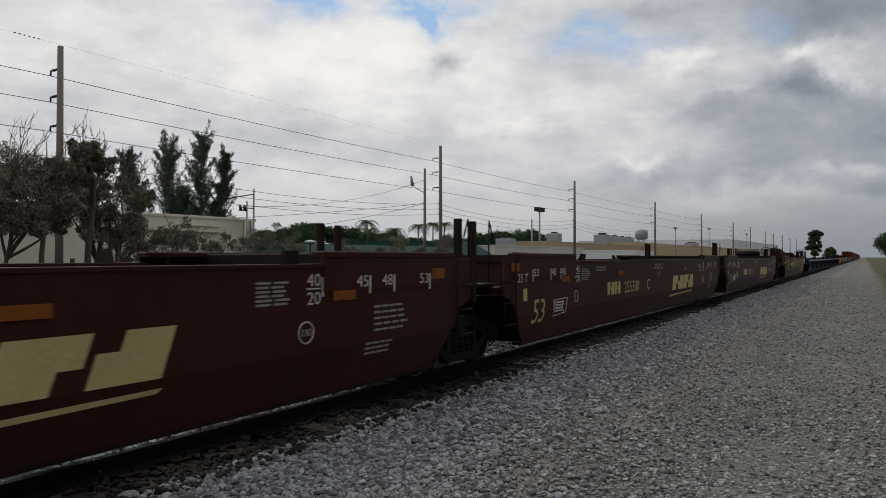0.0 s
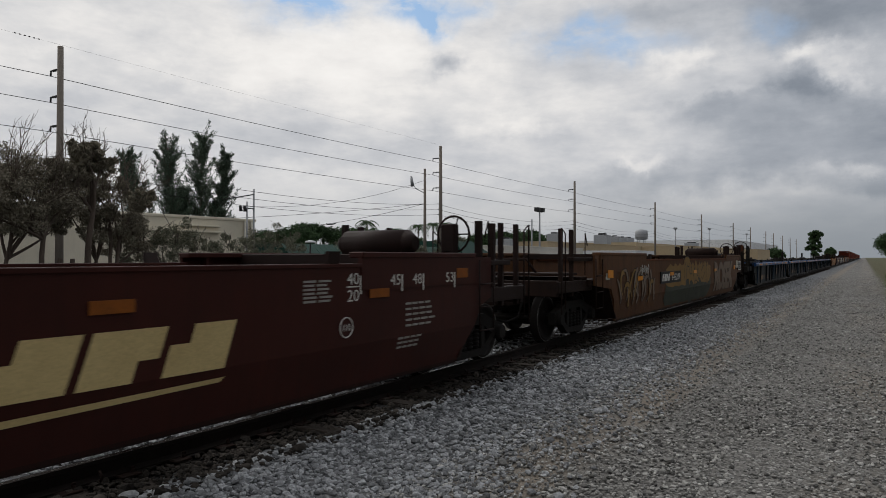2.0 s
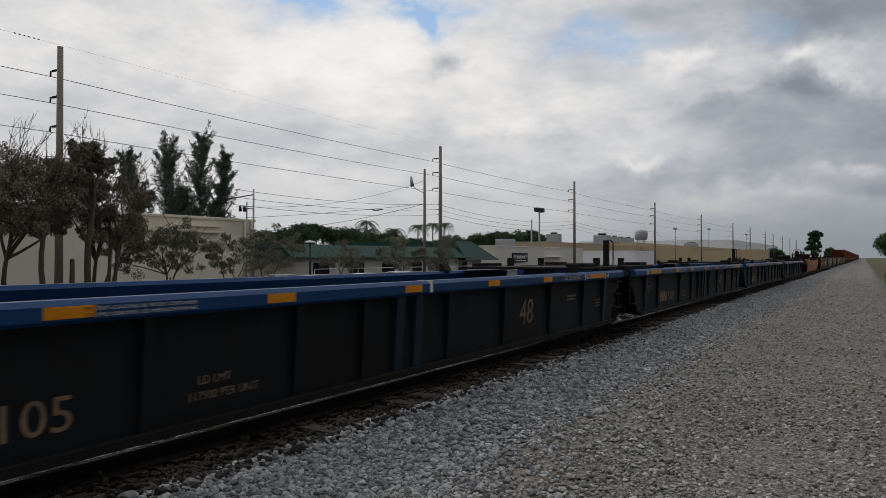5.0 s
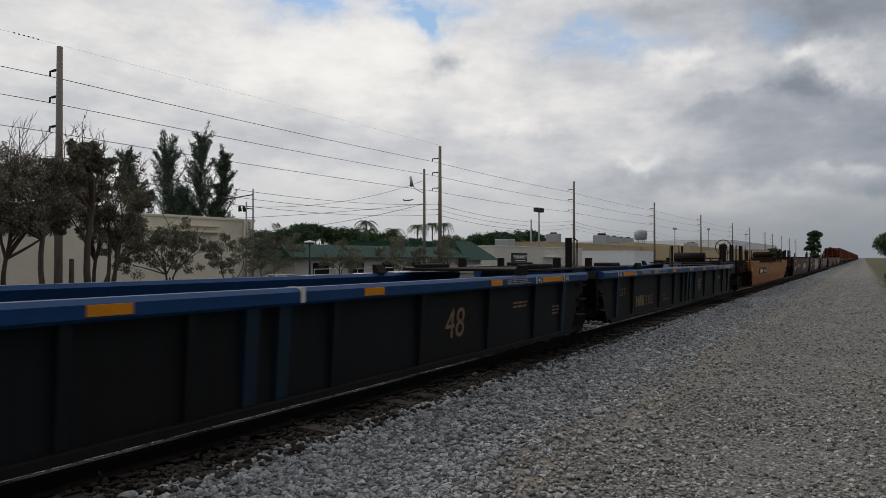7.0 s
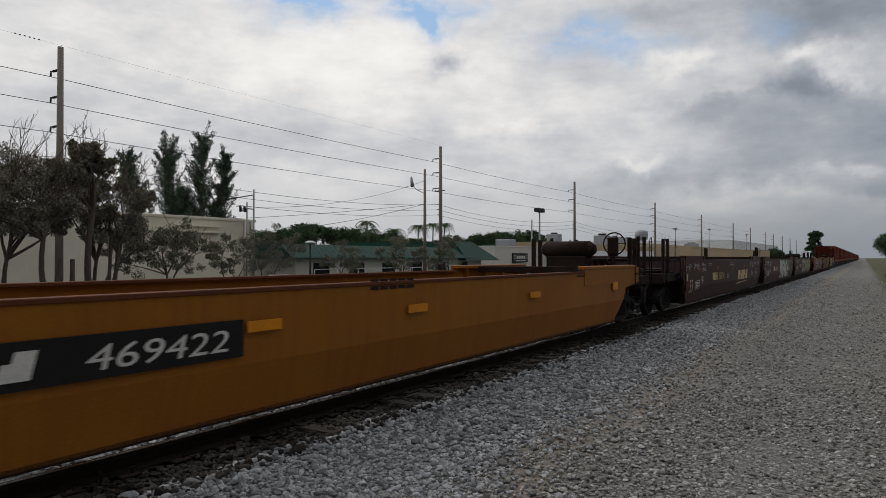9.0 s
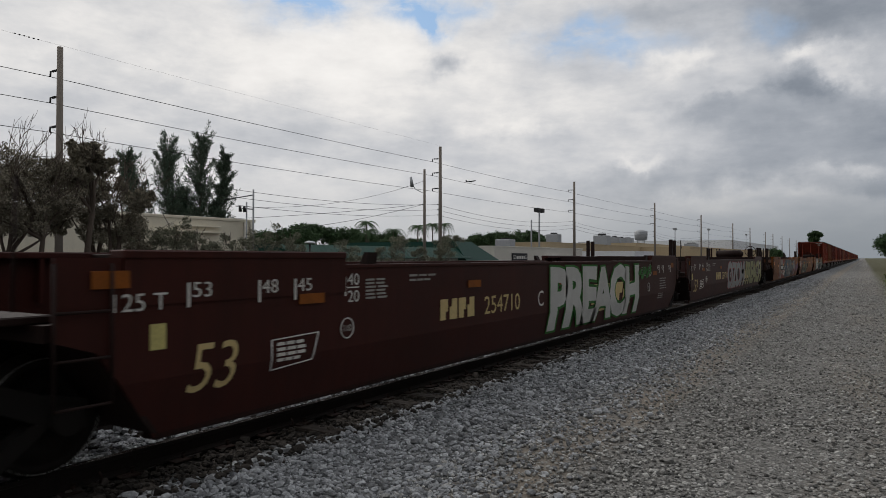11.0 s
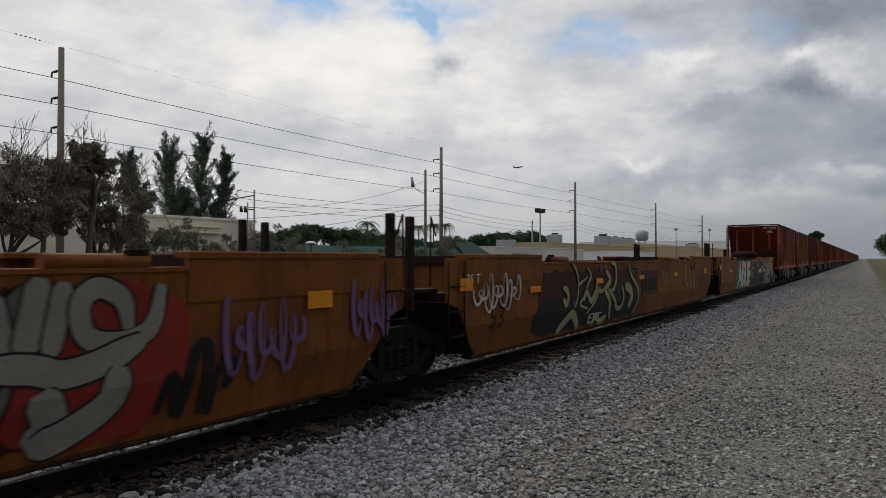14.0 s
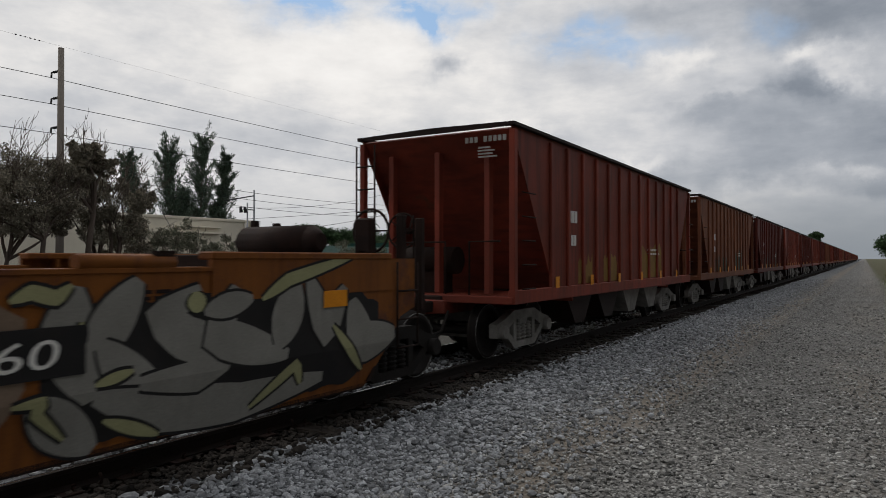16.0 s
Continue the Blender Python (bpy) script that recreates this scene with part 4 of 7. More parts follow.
def plaque(car, y, z, length, height, number, mat=None):
    bm = bmesh.new()
    box(bm, 1.50, 1.532, y, y + length, z, z + height)
    p = part("number_board", bm, M["gr_black"], car, "black painted number panel")
    bar_word("initials_mark", car, y + 0.1, z + height * 0.2, length * 0.36, height * 0.6, 4, M["white_paint"], x=1.538, slant=0.05)
    stencil("car_number", number, y + length * 0.5, z + height * 0.2, height * 0.6, M["white_paint"], car, x=1.537, fit=length * 0.44, shear=0.15)


def yellow_unit(name, label, y, paint, number=None, plaque_at=-4.75, plaque_size=(3.05, 0.34), plaque_z=0.86, top=1.58, high=1.72, single=False, brake_trail=False, brake_lead=False, clean=False, lead_end=False, trail_end=False, group="rusty yellow well car units"):
    car = empty(name, label, "well car", group)
    if single:
        well_body(car, paint, M["rust"], top=top, high=high, half=9.6, raised=(5.8, 9.3), well=8.0, upper=M["rust_edge"], lead_end=True, trail_end=True, brake_lead=brake_lead, brake_trail=brake_trail, tall=2.15)
    else:
        well_body(car, paint, M["rust"], top=top, high=high, brake_lead=brake_lead, brake_trail=brake_trail, lead_end=lead_end, trail_end=trail_end)
    for yy, z in ((-8.7, 1.3), (-6.4, 1.15), (-2.6 if clean else -3.2, 1.2), (-0.1, 1.2), (3.4, 1.2), (7.65, 1.25)):
        reflector(car, yy, z if not clean else 1.05, M["orange"], 0.42 if abs(yy) < 7 else 0.36, 0.1 if abs(yy) < 7 else 0.17, x=1.54)
    if number:
        plaque(car, plaque_at, plaque_z, *plaque_size, number)
    rng = random.Random(len(name) * 7 + int(y))
    bm = bmesh.new()
    bars(bm, -6.0, 1.4, 3, 0.55, 0.03, 0.02, rng=rng, pieces=3)
    bars(bm, 5.4, 1.42, 3, 0.55, 0.03, 0.02, rng=rng, pieces=3)
    bars(bm, -1.0, 1.42, 2, 0.9, 0.04, 0.04, rng=rng, pieces=5)
    tagged(part("small_stencils", bm, M["boxcar_dark"], car, "small dark stencilled notices"), kind="stuff")
    if not single:
        stencil("load_limit", "125 T", -8.78, 1.3, 0.15, M["white_paint"], car, x=1.52, fit=0.5)
        stencil("size_figure", "53", -8.0, 0.62, 0.36, M["boxcar_dark"], car, fit=0.5, shear=0.15)
    else:
        bm = bmesh.new()
        for s2 in (-1, 1):
            box(bm, 1.50, 1.512, s2 * 8.8 - 0.12, s2 * 8.8 + 0.12, 1.18, 1.45)
        part("card_holder", bm, M["pale_stucco"] if not clean else M["rust"], car, "card holder plate")
    return car


def blue_unit(name, y, marks, lead_first=False, brake_lead=False, brake_trail=False, number=None):
    """A shallow-sided unit: tubular blue top chord over near-black mottled ribbed sides."""
    car = empty(name, "blue-chorded well car unit with grimy ribbed sides and orange reflectors", "well car", "blue well car units")
    half, well, top, bottom = 8.45, 7.5, 1.37, 0.27
    for sx in (1, -1):
        bm = bmesh.new()
        prism_y(bm, [(sx * 1.38, top - 0.16), (sx * 1.50, top - 0.17), (sx * 1.545, top - 0.14), (sx * 1.545, top - 0.04), (sx * 1.50, top), (sx * 1.38, top), (sx * 1.34, top - 0.05)], -half, half)
        bmesh.ops.recalc_face_normals(bm, faces=bm.faces)
        part("top_chord", bm, M["blue"], car, "blue painted tubular top chord")
        bm = bmesh.new()
        a, b = sorted((sx * 1.38, sx * 1.42))
        prism(bm, [(-well - 0.35, bottom), (well + 0.35, bottom), (half - 0.2, 0.9), (half, 1.0), (half, top - 0.15), (-half, top - 0.15), (-half, 1.0), (-half + 0.2, 0.9)], a, b)
        bmesh.ops.recalc_face_normals(bm, faces=bm.faces)
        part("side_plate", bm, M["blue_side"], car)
        rib = None
        for yy in (-7.3, -6.05, -3.55, -1.9, -0.85, -0.2, 0.2, 0.95, 2.6, 4.4, 6.05, 7.3):
            wide = 0.08 if abs(yy) < 0.5 or abs(yy) > 7 else 0.045
            bm = bmesh.new()
            prism_y(bm, [(sx * 1.41, bottom), (sx * 1.45, bottom), (sx * 1.51, top - 0.17), (sx * 1.41, top - 0.17)], yy - wide, yy + wide)
            bmesh.ops.recalc_face_normals(bm, faces=bm.faces)
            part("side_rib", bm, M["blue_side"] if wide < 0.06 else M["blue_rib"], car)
        bm = bmesh.new()
        box(bm, *sorted((sx * 1.30, sx * 1.49)), -well - 0.3, well + 0.3, bottom - 0.03, bottom + 0.05, 0.008)
        part("bottom_sill", bm, M["black"], car)
        for s2 in (-1, 1):
            bm = bmesh.new()
            prism_y(bm, [(sx * 1.32, top), (sx * 1.48, top), (sx * 1.50, top + 0.16), (sx * 1.42, top + 0.16)], s2 * 5.6 - 0.12, s2 * 5.6 + 0.12)
            bmesh.ops.recalc_face_normals(bm, faces=bm.faces)
            part("container_guide", bm, M["black"], car)
    for k in range(9):
        bm = bmesh.new()
        yy = -well + k * 2 * well / 8
        box(bm, -1.32, 1.32, yy - 0.16, yy + 0.16, bottom, bottom + 0.05)
        part("cross_beam", bm, M["black"], car)
    for s2 in (-1, 1):
        bm = bmesh.new()
        prism(bm, [(s2 * well, bottom + 0.05), (s2 * (well + 0.06), bottom + 0.05), (s2 * (well + 0.5), 1.2), (s2 * (well + 0.44), 1.2)], -1.38, 1.38)
        bmesh.ops.recalc_face_normals(bm, faces=bm.faces)
        part("end_bulkhead", bm, M["black"], car)
        bm = bmesh.new()
        box(bm, -1.4, 1.4, *sorted((s2 * (well - 1.2), s2 * (half + 0.1))), top + 0.04, top + 0.09, 0.01)
        box(bm, -0.35, 0.35, *sorted((s2 * (well + 0.3), s2 * (half + 0.45))), 0.72, 1.15, 0.02)
        part("end_platform", bm, M["black"], car)
        for sx in (-1, 1):
            bm = bmesh.new()
            box(bm, *sorted((sx * 1.0, sx * 1.12)), *sorted((s2 * (half - 0.5), s2 * (half - 0.35))), top, top + 0.28, 0.01)
            part("lift_lug", bm, M["black"], car)
            bm = bmesh.new()
            box(bm, *sorted((sx * 0.9, sx * 1.3)), *sorted((s2 * (half - 1.9), s2 * (half - 1.2))), top + 0.08, top + 0.17, 0.02)
            part("lock_box", bm, M["black"], car)
        bm = bmesh.new()
        yy = s2 * (half + 0.02)
        for zz in (0.55, 0.85, 1.12):
            box(bm, 1.36, 1.5, *sorted((yy, yy - s2 * 0.4)), zz - 0.015, zz + 0.015)
        box(bm, 1.38, 1.42, *sorted((yy, yy - s2 * 0.03)), 0.5, 1.35)
        box(bm, 1.38, 1.42, *sorted((yy - s2 * 0.37, yy - s2 * 0.4)), 0.5, 1.35)
        part("ladder", bm, M["black"], car, "steel end steps")
    bm = bmesh.new()
    box(bm, 1.1, 1.22, half - 0.1, half, top, 2.05, 0.01)
    pipe(bm, [(1.24, half, 1.45), (1.24, half + 0.2, 1.5), (1.24, half + 0.2, 2.0), (1.24, half, 2.05)], 0.015)
    part("stake_post", bm, M["black"], car, "upright steel end post")
    bm = bmesh.new()
    box(bm, 1.36, 1.551, 0.36, 0.42, top - 0.145, top + 0.004)
    part("chord_band", bm, M["white_paint"], car, "white painted band on the chord")
    for s2, brake in ((-1, brake_lead), (1, brake_trail)):
        if not brake:
            continue
        outer_end(car, M["black"], s2, half, top + 0.2)
        bm = bmesh.new()
        yy = s2 * (half - 1.2)
        rod(bm, (-0.6, yy, top + 0.3), (0.6, yy, top + 0.3), 0.19, seg=14)
        box(bm, -0.3, 0.3, yy - 0.15, yy + 0.15, top + 0.05, top + 0.2)
        part("air_reservoir", bm, M["black"], car, "black brake air reservoir tank")
        bm = bmesh.new()
        c = (0.95, s2 * (half + 1.0), 2.1)
        ringed(bm, c, (1, 0, 0), (0, 0, 1), 0.32, 0.02, 18)
        for a in range(5):
            t = a * 2 * math.pi / 5
            rod(bm, c, (c[0] + 0.27 * math.cos(t), c[1], c[2] + 0.27 * math.sin(t)), 0.012, seg=5)
        box(bm, c[0] - 0.13, c[0] + 0.13, *sorted((c[1] - s2 * 0.2, c[1] - s2 * 0.05)), 1.2, 2.2, 0.02)
        part("hand_brake", bm, M["black"], car, "spoked hand brake wheel and housing")
        bm = bmesh.new()
        rod(bm, (c[0], c[1], c[2]), (c[0], c[1] - s2 * 0.04, c[2]), 0.17, seg=18)
        part("brake_disc", bm, M["rust_edge"], car, "rust-red round brake housing cover")
    for yy in marks:
        reflector(car, yy, top - 0.085, M["orange"], 0.36 if abs(yy) < 6 else 0.9, 0.085, x=1.552)
    rng = random.Random(int(y))
    bm = bmesh.new()
    stencil("loading_line", "BEFORE LOADING 96 WIDE CONTAINER", -4.1, top - 0.08, 0.028, M["white_paint"], car, x=1.552, fit=0.95)
    stencil("loading_line", "BEFORE LOADING 102 WIDE CONTAINER", -4.1, top - 0.125, 0.028, M["white_paint"], car, x=1.552, fit=0.95)
    for yy in (-5.6, 4.85):
        bars(bm, yy, top - 0.05, 3, 0.95, 0.016, 0.012, x=1.552, rng=rng, pieces=4)
    tagged(part("small_stencils", bm, M["dim_white"], car, "rows of small white stencilled notices"), kind="stuff")
    for s2 in (-1, 1):
        for ft, text in ((20, "40"), (24, "48")):
            stencil("length_figure", text, s2 * ft * 0.3048 - 0.1, top - 0.135, 0.1, M["white_paint"], car, x=1.552, fit=0.17)
            bm = bmesh.new()
            box(bm, 1.545, 1.552, s2 * ft * 0.3048 - 0.16, s2 * ft * 0.3048 - 0.13, top - 0.15, top - 0.03)
            part("length_mark", bm, M["white_paint"], car)
    for yy in ((1.55,) if number else (3.2,)):
        stencil("size_figure", "48", yy, 0.58, 0.42, M["faded_paint"], car, x=1.428, fit=0.55, shear=0.15)
    bm = bmesh.new()
    bars(bm, 5.3, 0.95, 2, 0.6, 0.03, 0.03, x=1.426, rng=rng, pieces=3)
    stencil("load_line", "LD LMT", -3.05, 0.60, 0.075, M["faded_paint"], car, x=1.428, fit=0.36)
    stencil("load_line", "117900 PER UNIT", -3.15, 0.47, 0.075, M["faded_paint"], car, x=1.428, fit=0.78)
    bars(bm, 6.9, 0.8, 3, 0.35, 0.03, 0.03, x=1.426, rng=rng, pieces=2)
    tagged(part("faded_stencils", bm, M["faded_paint"], car, "faded tan stencilled notices"), kind="stuff")
    bar_word("initials_mark", car, -5.7, 0.46, 0.74, 0.26, 4, M["faded_paint"], x=1.428)
    stencil("car_number", "5105", -4.85, 0.46, 0.26, M["faded_paint"], car, x=1.428, fit=0.74)
    stencil("load_limit", "125 T", -7.1, 0.78, 0.18, M["faded_paint"], car, x=1.428, fit=0.55)
    return car


# ---- sprayed lettering ----


def sprayed(car, text, y0, y1, z0, z1, fill, outline, edge=0.05, layer=0, space=0.88, bold=0.07, shear=0.0):
    """Blocky sprayed letters over a wider outline."""
    x = 1.516 + 0.008 * layer
    for name, mat, off, dx in (("graffiti_outline", outline, bold + edge, 0.0), ("graffiti_letters", fill, bold, 0.006)):
        if mat is None:
            continue
        me, w = letters(text, 1.0, off, shear, space)
        me = me.copy()
        lo = min(v.co.y for v in me.vertices)
        hi = max(v.co.y for v in me.vertices)
        zl = min(v.co.z for v in me.vertices)
        zh = max(v.co.z for v in me.vertices)
        grow = (off - bold) * 0.8
        rng = random.Random(text)
        for v in me.vertices:
            f = (v.co.y - lo) / (hi - lo)
            g = (v.co.z - zl) / (zh - zl)
            y = y0 - grow + f * (y1 - y0 + 2 * grow)
            wob = 0.05 * noise.noise((y * 2.2, g * 1.5, 3.0 + len(text)))
            wob2 = 0.09 * noise.noise((y * 1.1, 7.0, g + len(text)))
            v.co = (0, y + wob, z0 - grow + g * (z1 - z0 + 2 * grow) + wob2 * g * 0.8)
        me.materials.clear()
        me.materials.append(mat)
        ob = new(name, me)
        ob.parent = car
        ob.location = (x + dx, 0, 0)
        tagged(ob, "sprayed " + mat.name.replace("_spray_paint", "").replace("_", " ") + " graffiti")


def ribbon(bm, pts, widths, x):
    n = len(pts)
    left, right = [], []
    for i, (p, w) in enumerate(zip(pts, widths)):
        a, b = Vector(pts[max(0, i - 1)]), Vector(pts[min(n - 1, i + 1)])
        d = (b - a)
        d = d.normalized() if d.length > 1e-6 else Vector((1, 0))
        nrm = Vector((-d.y, d.x))
        l, r = Vector(p) + nrm * w, Vector(p) - nrm * w
        left.append(bm.verts.new((x, l.x, l.y)))
        right.append(bm.verts.new((x, r.x, r.y)))
    for i in range(n - 1):
        bm.faces.new((left[i], left[i + 1], right[i + 1], right[i]))


def wild(car, y0, y1, z0, z1, fills, outline, seed, count=14, width=0.11, layer=0, back=None, line=0.022):
    """Tangled sprayed strokes, each over a dark or pale outline, on an optional clouded background."""
    rng = random.Random(seed)
    x = 1.516 + 0.012 * layer
    if back is not None:
        bm = bmesh.new()
        for k in range(int((y1 - y0) * 3.5)):
            cy, cz = rng.uniform(y0, y1), rng.uniform(z0 + 0.1, z1 - 0.1)
            r = rng.uniform(0.22, 0.42)
            vs = []
            for i in range(14):
                t = 2 * math.pi * i / 14
                q = r * rng.uniform(0.8, 1.15)
                vs.append(bm.verts.new((x - 0.006 + 0.00015 * k, min(y1 + 0.15, max(y0 - 0.15, cy + q * math.cos(t))), min(z1, max(z0, cz + 0.8 * q * math.sin(t))))))
            bm.faces.new(vs)
        part("graffiti_cloud", bm, back, car, "sprayed background cloud")
    meshes = {}
    count, width = int(count * 1.9), width * 0.72
    for k in range(count):
        cy = y0 + (y1 - y0) * (k + 0.5) / count + rng.uniform(-0.15, 0.15)
        pts, n = [], 12
        ang = rng.choice((90, 70, 110, 50, 130, 20)) + rng.uniform(-15, 15)
        bend = rng.choice((-1, 1)) * rng.uniform(40, 190)
        length = rng.uniform(0.7, 1.25) * (z1 - z0)
        p = Vector((0, 0))
        raw = []
        for i in range(n):
            raw.append(p.copy())
            t = math.radians(ang + bend * (i / (n - 1)) ** 1.6)
            p += Vector((math.cos(t), math.sin(t))) * length / (n - 1)
        mean = sum(raw, Vector((0, 0))) / n
        mid = Vector((cy, (z0 + z1) / 2 + rng.uniform(-0.18, 0.18)))
        for q in raw:
            s = q - mean + mid
            pts.append((s.x, min(z1 - 0.04, max(z0 + 0.04, s.y))))
        blunt = rng.random() < 0.5
        ws = [width * (0.15 + 1.15 * math.sin(math.pi * (0.06 + (0.5 if blunt else 0.88) * i / (n - 1)))) for i in range(n)]
        dx = 0.0002 * k
        fill = rng.choice(fills)
        ribbon(meshes.setdefault(outline, bmesh.new()), pts, [w + line for w in ws], x + dx)
        ribbon(meshes.setdefault(fill, bmesh.new()), pts, ws, x + 0.0001 + dx)
    for mat, bm in meshes.items():
        part("graffiti_strokes", bm, mat, car, "sprayed " + mat.name.replace("_spray_paint", "").replace("_", " ") + " strokes")


def shards(car, y0, y1, z0, z1, fills, outline, accents, seed, count=26, long=0.42, wide=0.15, layer=0, low_fills=None):
    """Interlocked angular sprayed letters: slanted kites with notches, each over its outline, small bright accents between."""
    rng = random.Random(seed)
    x = 1.516 + 0.012 * layer
    meshes = {}
    for k in range(count):
        cy = y0 + (y1 - y0) * ((k * 0.618 + 0.1) % 1.0)
        cz = rng.uniform(z0 + 0.22, z1 - 0.22)
        t = math.radians(rng.choice((68, 80, 100, 115, 55, 20, 160)) + rng.uniform(-12, 12))
        l, w = long * rng.uniform(0.7, 1.3), wide * rng.uniform(0.6, 1.35)
        raw = [(-1.0, rng.uniform(-0.4, 0.4)), (-0.55, 0.9), (0.1, 0.75), (0.45, 1.25), (1.05, rng.uniform(-0.3, 0.5)), (0.5, -0.8), (0.05, -0.65), (-0.5, -1.1)]
        ca, sa = math.cos(t), math.sin(t)
        loop = [(cy + a * l * ca - b * w * sa, cz + a * l * sa + b * w * ca) for a, b in raw]
        grown = [(cy + (a * (l + 0.05)) * ca - (b * (w + 0.035)) * sa, cz + (a * (l + 0.05)) * sa + (b * (w + 0.035)) * ca) for a, b in raw]
        accent = k % 5 == 4 and accents
        if accent:
            loop = [(cy + (p - cy) * 0.5, cz + (q - cz) * 0.5) for p, q in loop]
            grown = [(cy + (p - cy) * 0.55, cz + (q - cz) * 0.55) for p, q in grown]
        fill = rng.choice(accents) if accent else rng.choice(low_fills if low_fills and cz < (z0 + z1) / 2 else fills)
        dx = 0.0002 * k
        for mat, pts, e in ((outline, grown, 0.0), (fill, loop, 0.0001)):
            bm = meshes.setdefault(mat, bmesh.new())
            bm.faces.new([bm.verts.new((x + dx + e, min(y1 + 0.1, max(y0 - 0.1, p)), min(z1, max(z0, q)))) for p, q in pts])
    for mat, bm in meshes.items():
        part("graffiti_letters", bm, mat, car, "sprayed " + mat.name.replace("_spray_paint", "").replace("_", " ") + " graffiti letters")


def cloudy(car, y0, y1, z0, z1, mat, seed, x=1.511):
    """A sprayed background with a wavy edge, drawn in at its ends."""
    rng = random.Random(seed)
    n = 44
    top, low = [], []
    for i in range(n + 1):
        f = i / n
        y = y0 + (y1 - y0) * f
        ends = min(1.0, (min(f, 1 - f) * (y1 - y0) / 0.45 + 0.15)) ** 0.5
        mid = z0 + (z1 - z0) * (0.35 + 0.3 * f)
        top.append((y + rng.uniform(-0.02, 0.02), mid + (z1 - mid - 0.10 * abs(math.sin(i * 0.8 + seed)) - rng.uniform(0, 0.03)) * ends))
        low.append((y, mid + (z0 + 0.04 * abs(math.sin(i * 0.6 + seed)) - mid) * ends))
    bm = bmesh.new()
    a = [bm.verts.new((x, *p)) for p in top]
    b = [bm.verts.new((x, *p)) for p in low]
    for i in range(n):
        bm.faces.new((b[i], b[i + 1], a[i + 1], a[i]))
    part("graffiti_cloud", bm, mat, car, "sprayed background field")


def stroke(car, pts, width, fill, outline=None, line=0.02, taper=0.0, sharp=False):
    """One bold sprayed stroke, rounded through its points (along, height), over its outline."""
    STROKES[0] += 1
    x = 1.5165 + 0.00022 * (STROKES[0] % 40)
    p = [Vector(pts[0])] + [Vector(q) for q in pts] + [Vector(pts[-1])]
    path = []
    for i in range(1, len(p) - 2):
        for k in range(6):
            t = k / 6
            a, b, c, d = p[i - 1], p[i], p[i + 1], p[i + 2]
            path.append(0.5 * (2 * b + (c - a) * t + (2 * a - 5 * b + 4 * c - d) * t * t + (3 * b - a - 3 * c + d) * t ** 3))
    path.append(p[-1])
    path = [(q.x, min(1.64, max(0.28, q.y))) for q in path]
    if sharp:
        path = [tuple(Vector(a).lerp(Vector(b), k / 6)) for a, b in zip(pts[:-1], pts[1:]) for k in range(6)] + [tuple(pts[-1])]
    n = len(path) - 1
    ws = [width * (1.0 - taper * i / n) * min(1.0, 0.55 + 3.0 * min(i, n - i) / n) for i in range(n + 1)]
    if sharp:
        ws = [width * (0.12 + 1.15 * math.sin(math.pi * (0.03 + 0.94 * i / n)) ** 0.7) for i in range(n + 1)]
    layers = ((outline, [w + line for w in ws], 0.0), (fill, ws, 0.0001)) if outline else ((fill, ws, 0.0001),)
    for mat, wide, dx in layers:
        bm = bmesh.new()
        ribbon(bm, path, wide, x + dx)
        part("graffiti_stroke", bm, mat, car, "sprayed " + mat.name.replace("_spray_paint", "").replace("_", " ") + " stroke")


def ball(car, y, z, r, mat):
    """A round sprayed dot."""
    bm = bmesh.new()
    bm.faces.new([bm.verts.new((1.5265, y + r * math.cos(t), z + r * math.sin(t))) for t in (2 * math.pi * i / 18 for i in range(18))])
    part("graffiti_dot", bm, mat, car, "sprayed round dot")


STROKES = [0]

FOLD = 0.72


def fold_side(ob):
    """Bend what lies on the side below the fold line inwards with the plate."""
    dz = ob.location.z
    bm = bmesh.new()
    bm.from_mesh(ob.data)
    bmesh.ops.bisect_plane(bm, geom=list(bm.verts) + list(bm.edges) + list(bm.faces), plane_co=(0, 0, FOLD - dz), plane_no=(0, 0, 1))
    for v in bm.verts:
        drop = FOLD - (v.co.z + dz)
        if drop > 0:
            side = 1 if ob.location.x + v.co.x > 0 else -1
            v.co.x -= side * 0.22 * drop
    bm.to_mesh(ob.data)
    bm.free()


def fold_car(car):
    names = ("side_plate", "bottom_sill", "graffiti", "emblem", "initials", "car_number", "unit_letter", "size_figure", "framed", "small_stencils", "painted_patch", "faded_stencils", "card")
    for o in car.children:
        if o.name.startswith(names):
            fold_side(o)


def scrawl(car, y0, y1, z0, z1, mat, seed, width=0.025, layer=1, loops=7):
    """A thin sprayed tag: one looping line."""
    rng = random.Random(seed)
    pts = []
    ph = rng.uniform(0, 6)
    n = loops * 12
    for i in range(n):
        f = i / (n - 1)
        t = f * loops * 2 * math.pi + ph
        a = 0.5 + 0.35 * math.sin(f * 17 + ph)
        pts.append((y0 + (y1 - y0) * (f + 0.07 * math.cos(t)), (z0 + z1) / 2 + (z1 - z0) / 2 * a * math.sin(t)))
    bm = bmesh.new()
    ribbon(bm, pts, [width * (0.7 + 0.5 * math.sin(i * 0.5)) for i in range(n)], 1.518 + 0.012 * layer)
    part("graffiti_tag", bm, mat, car, "thin sprayed tag line")


# ---- hopper cars ----


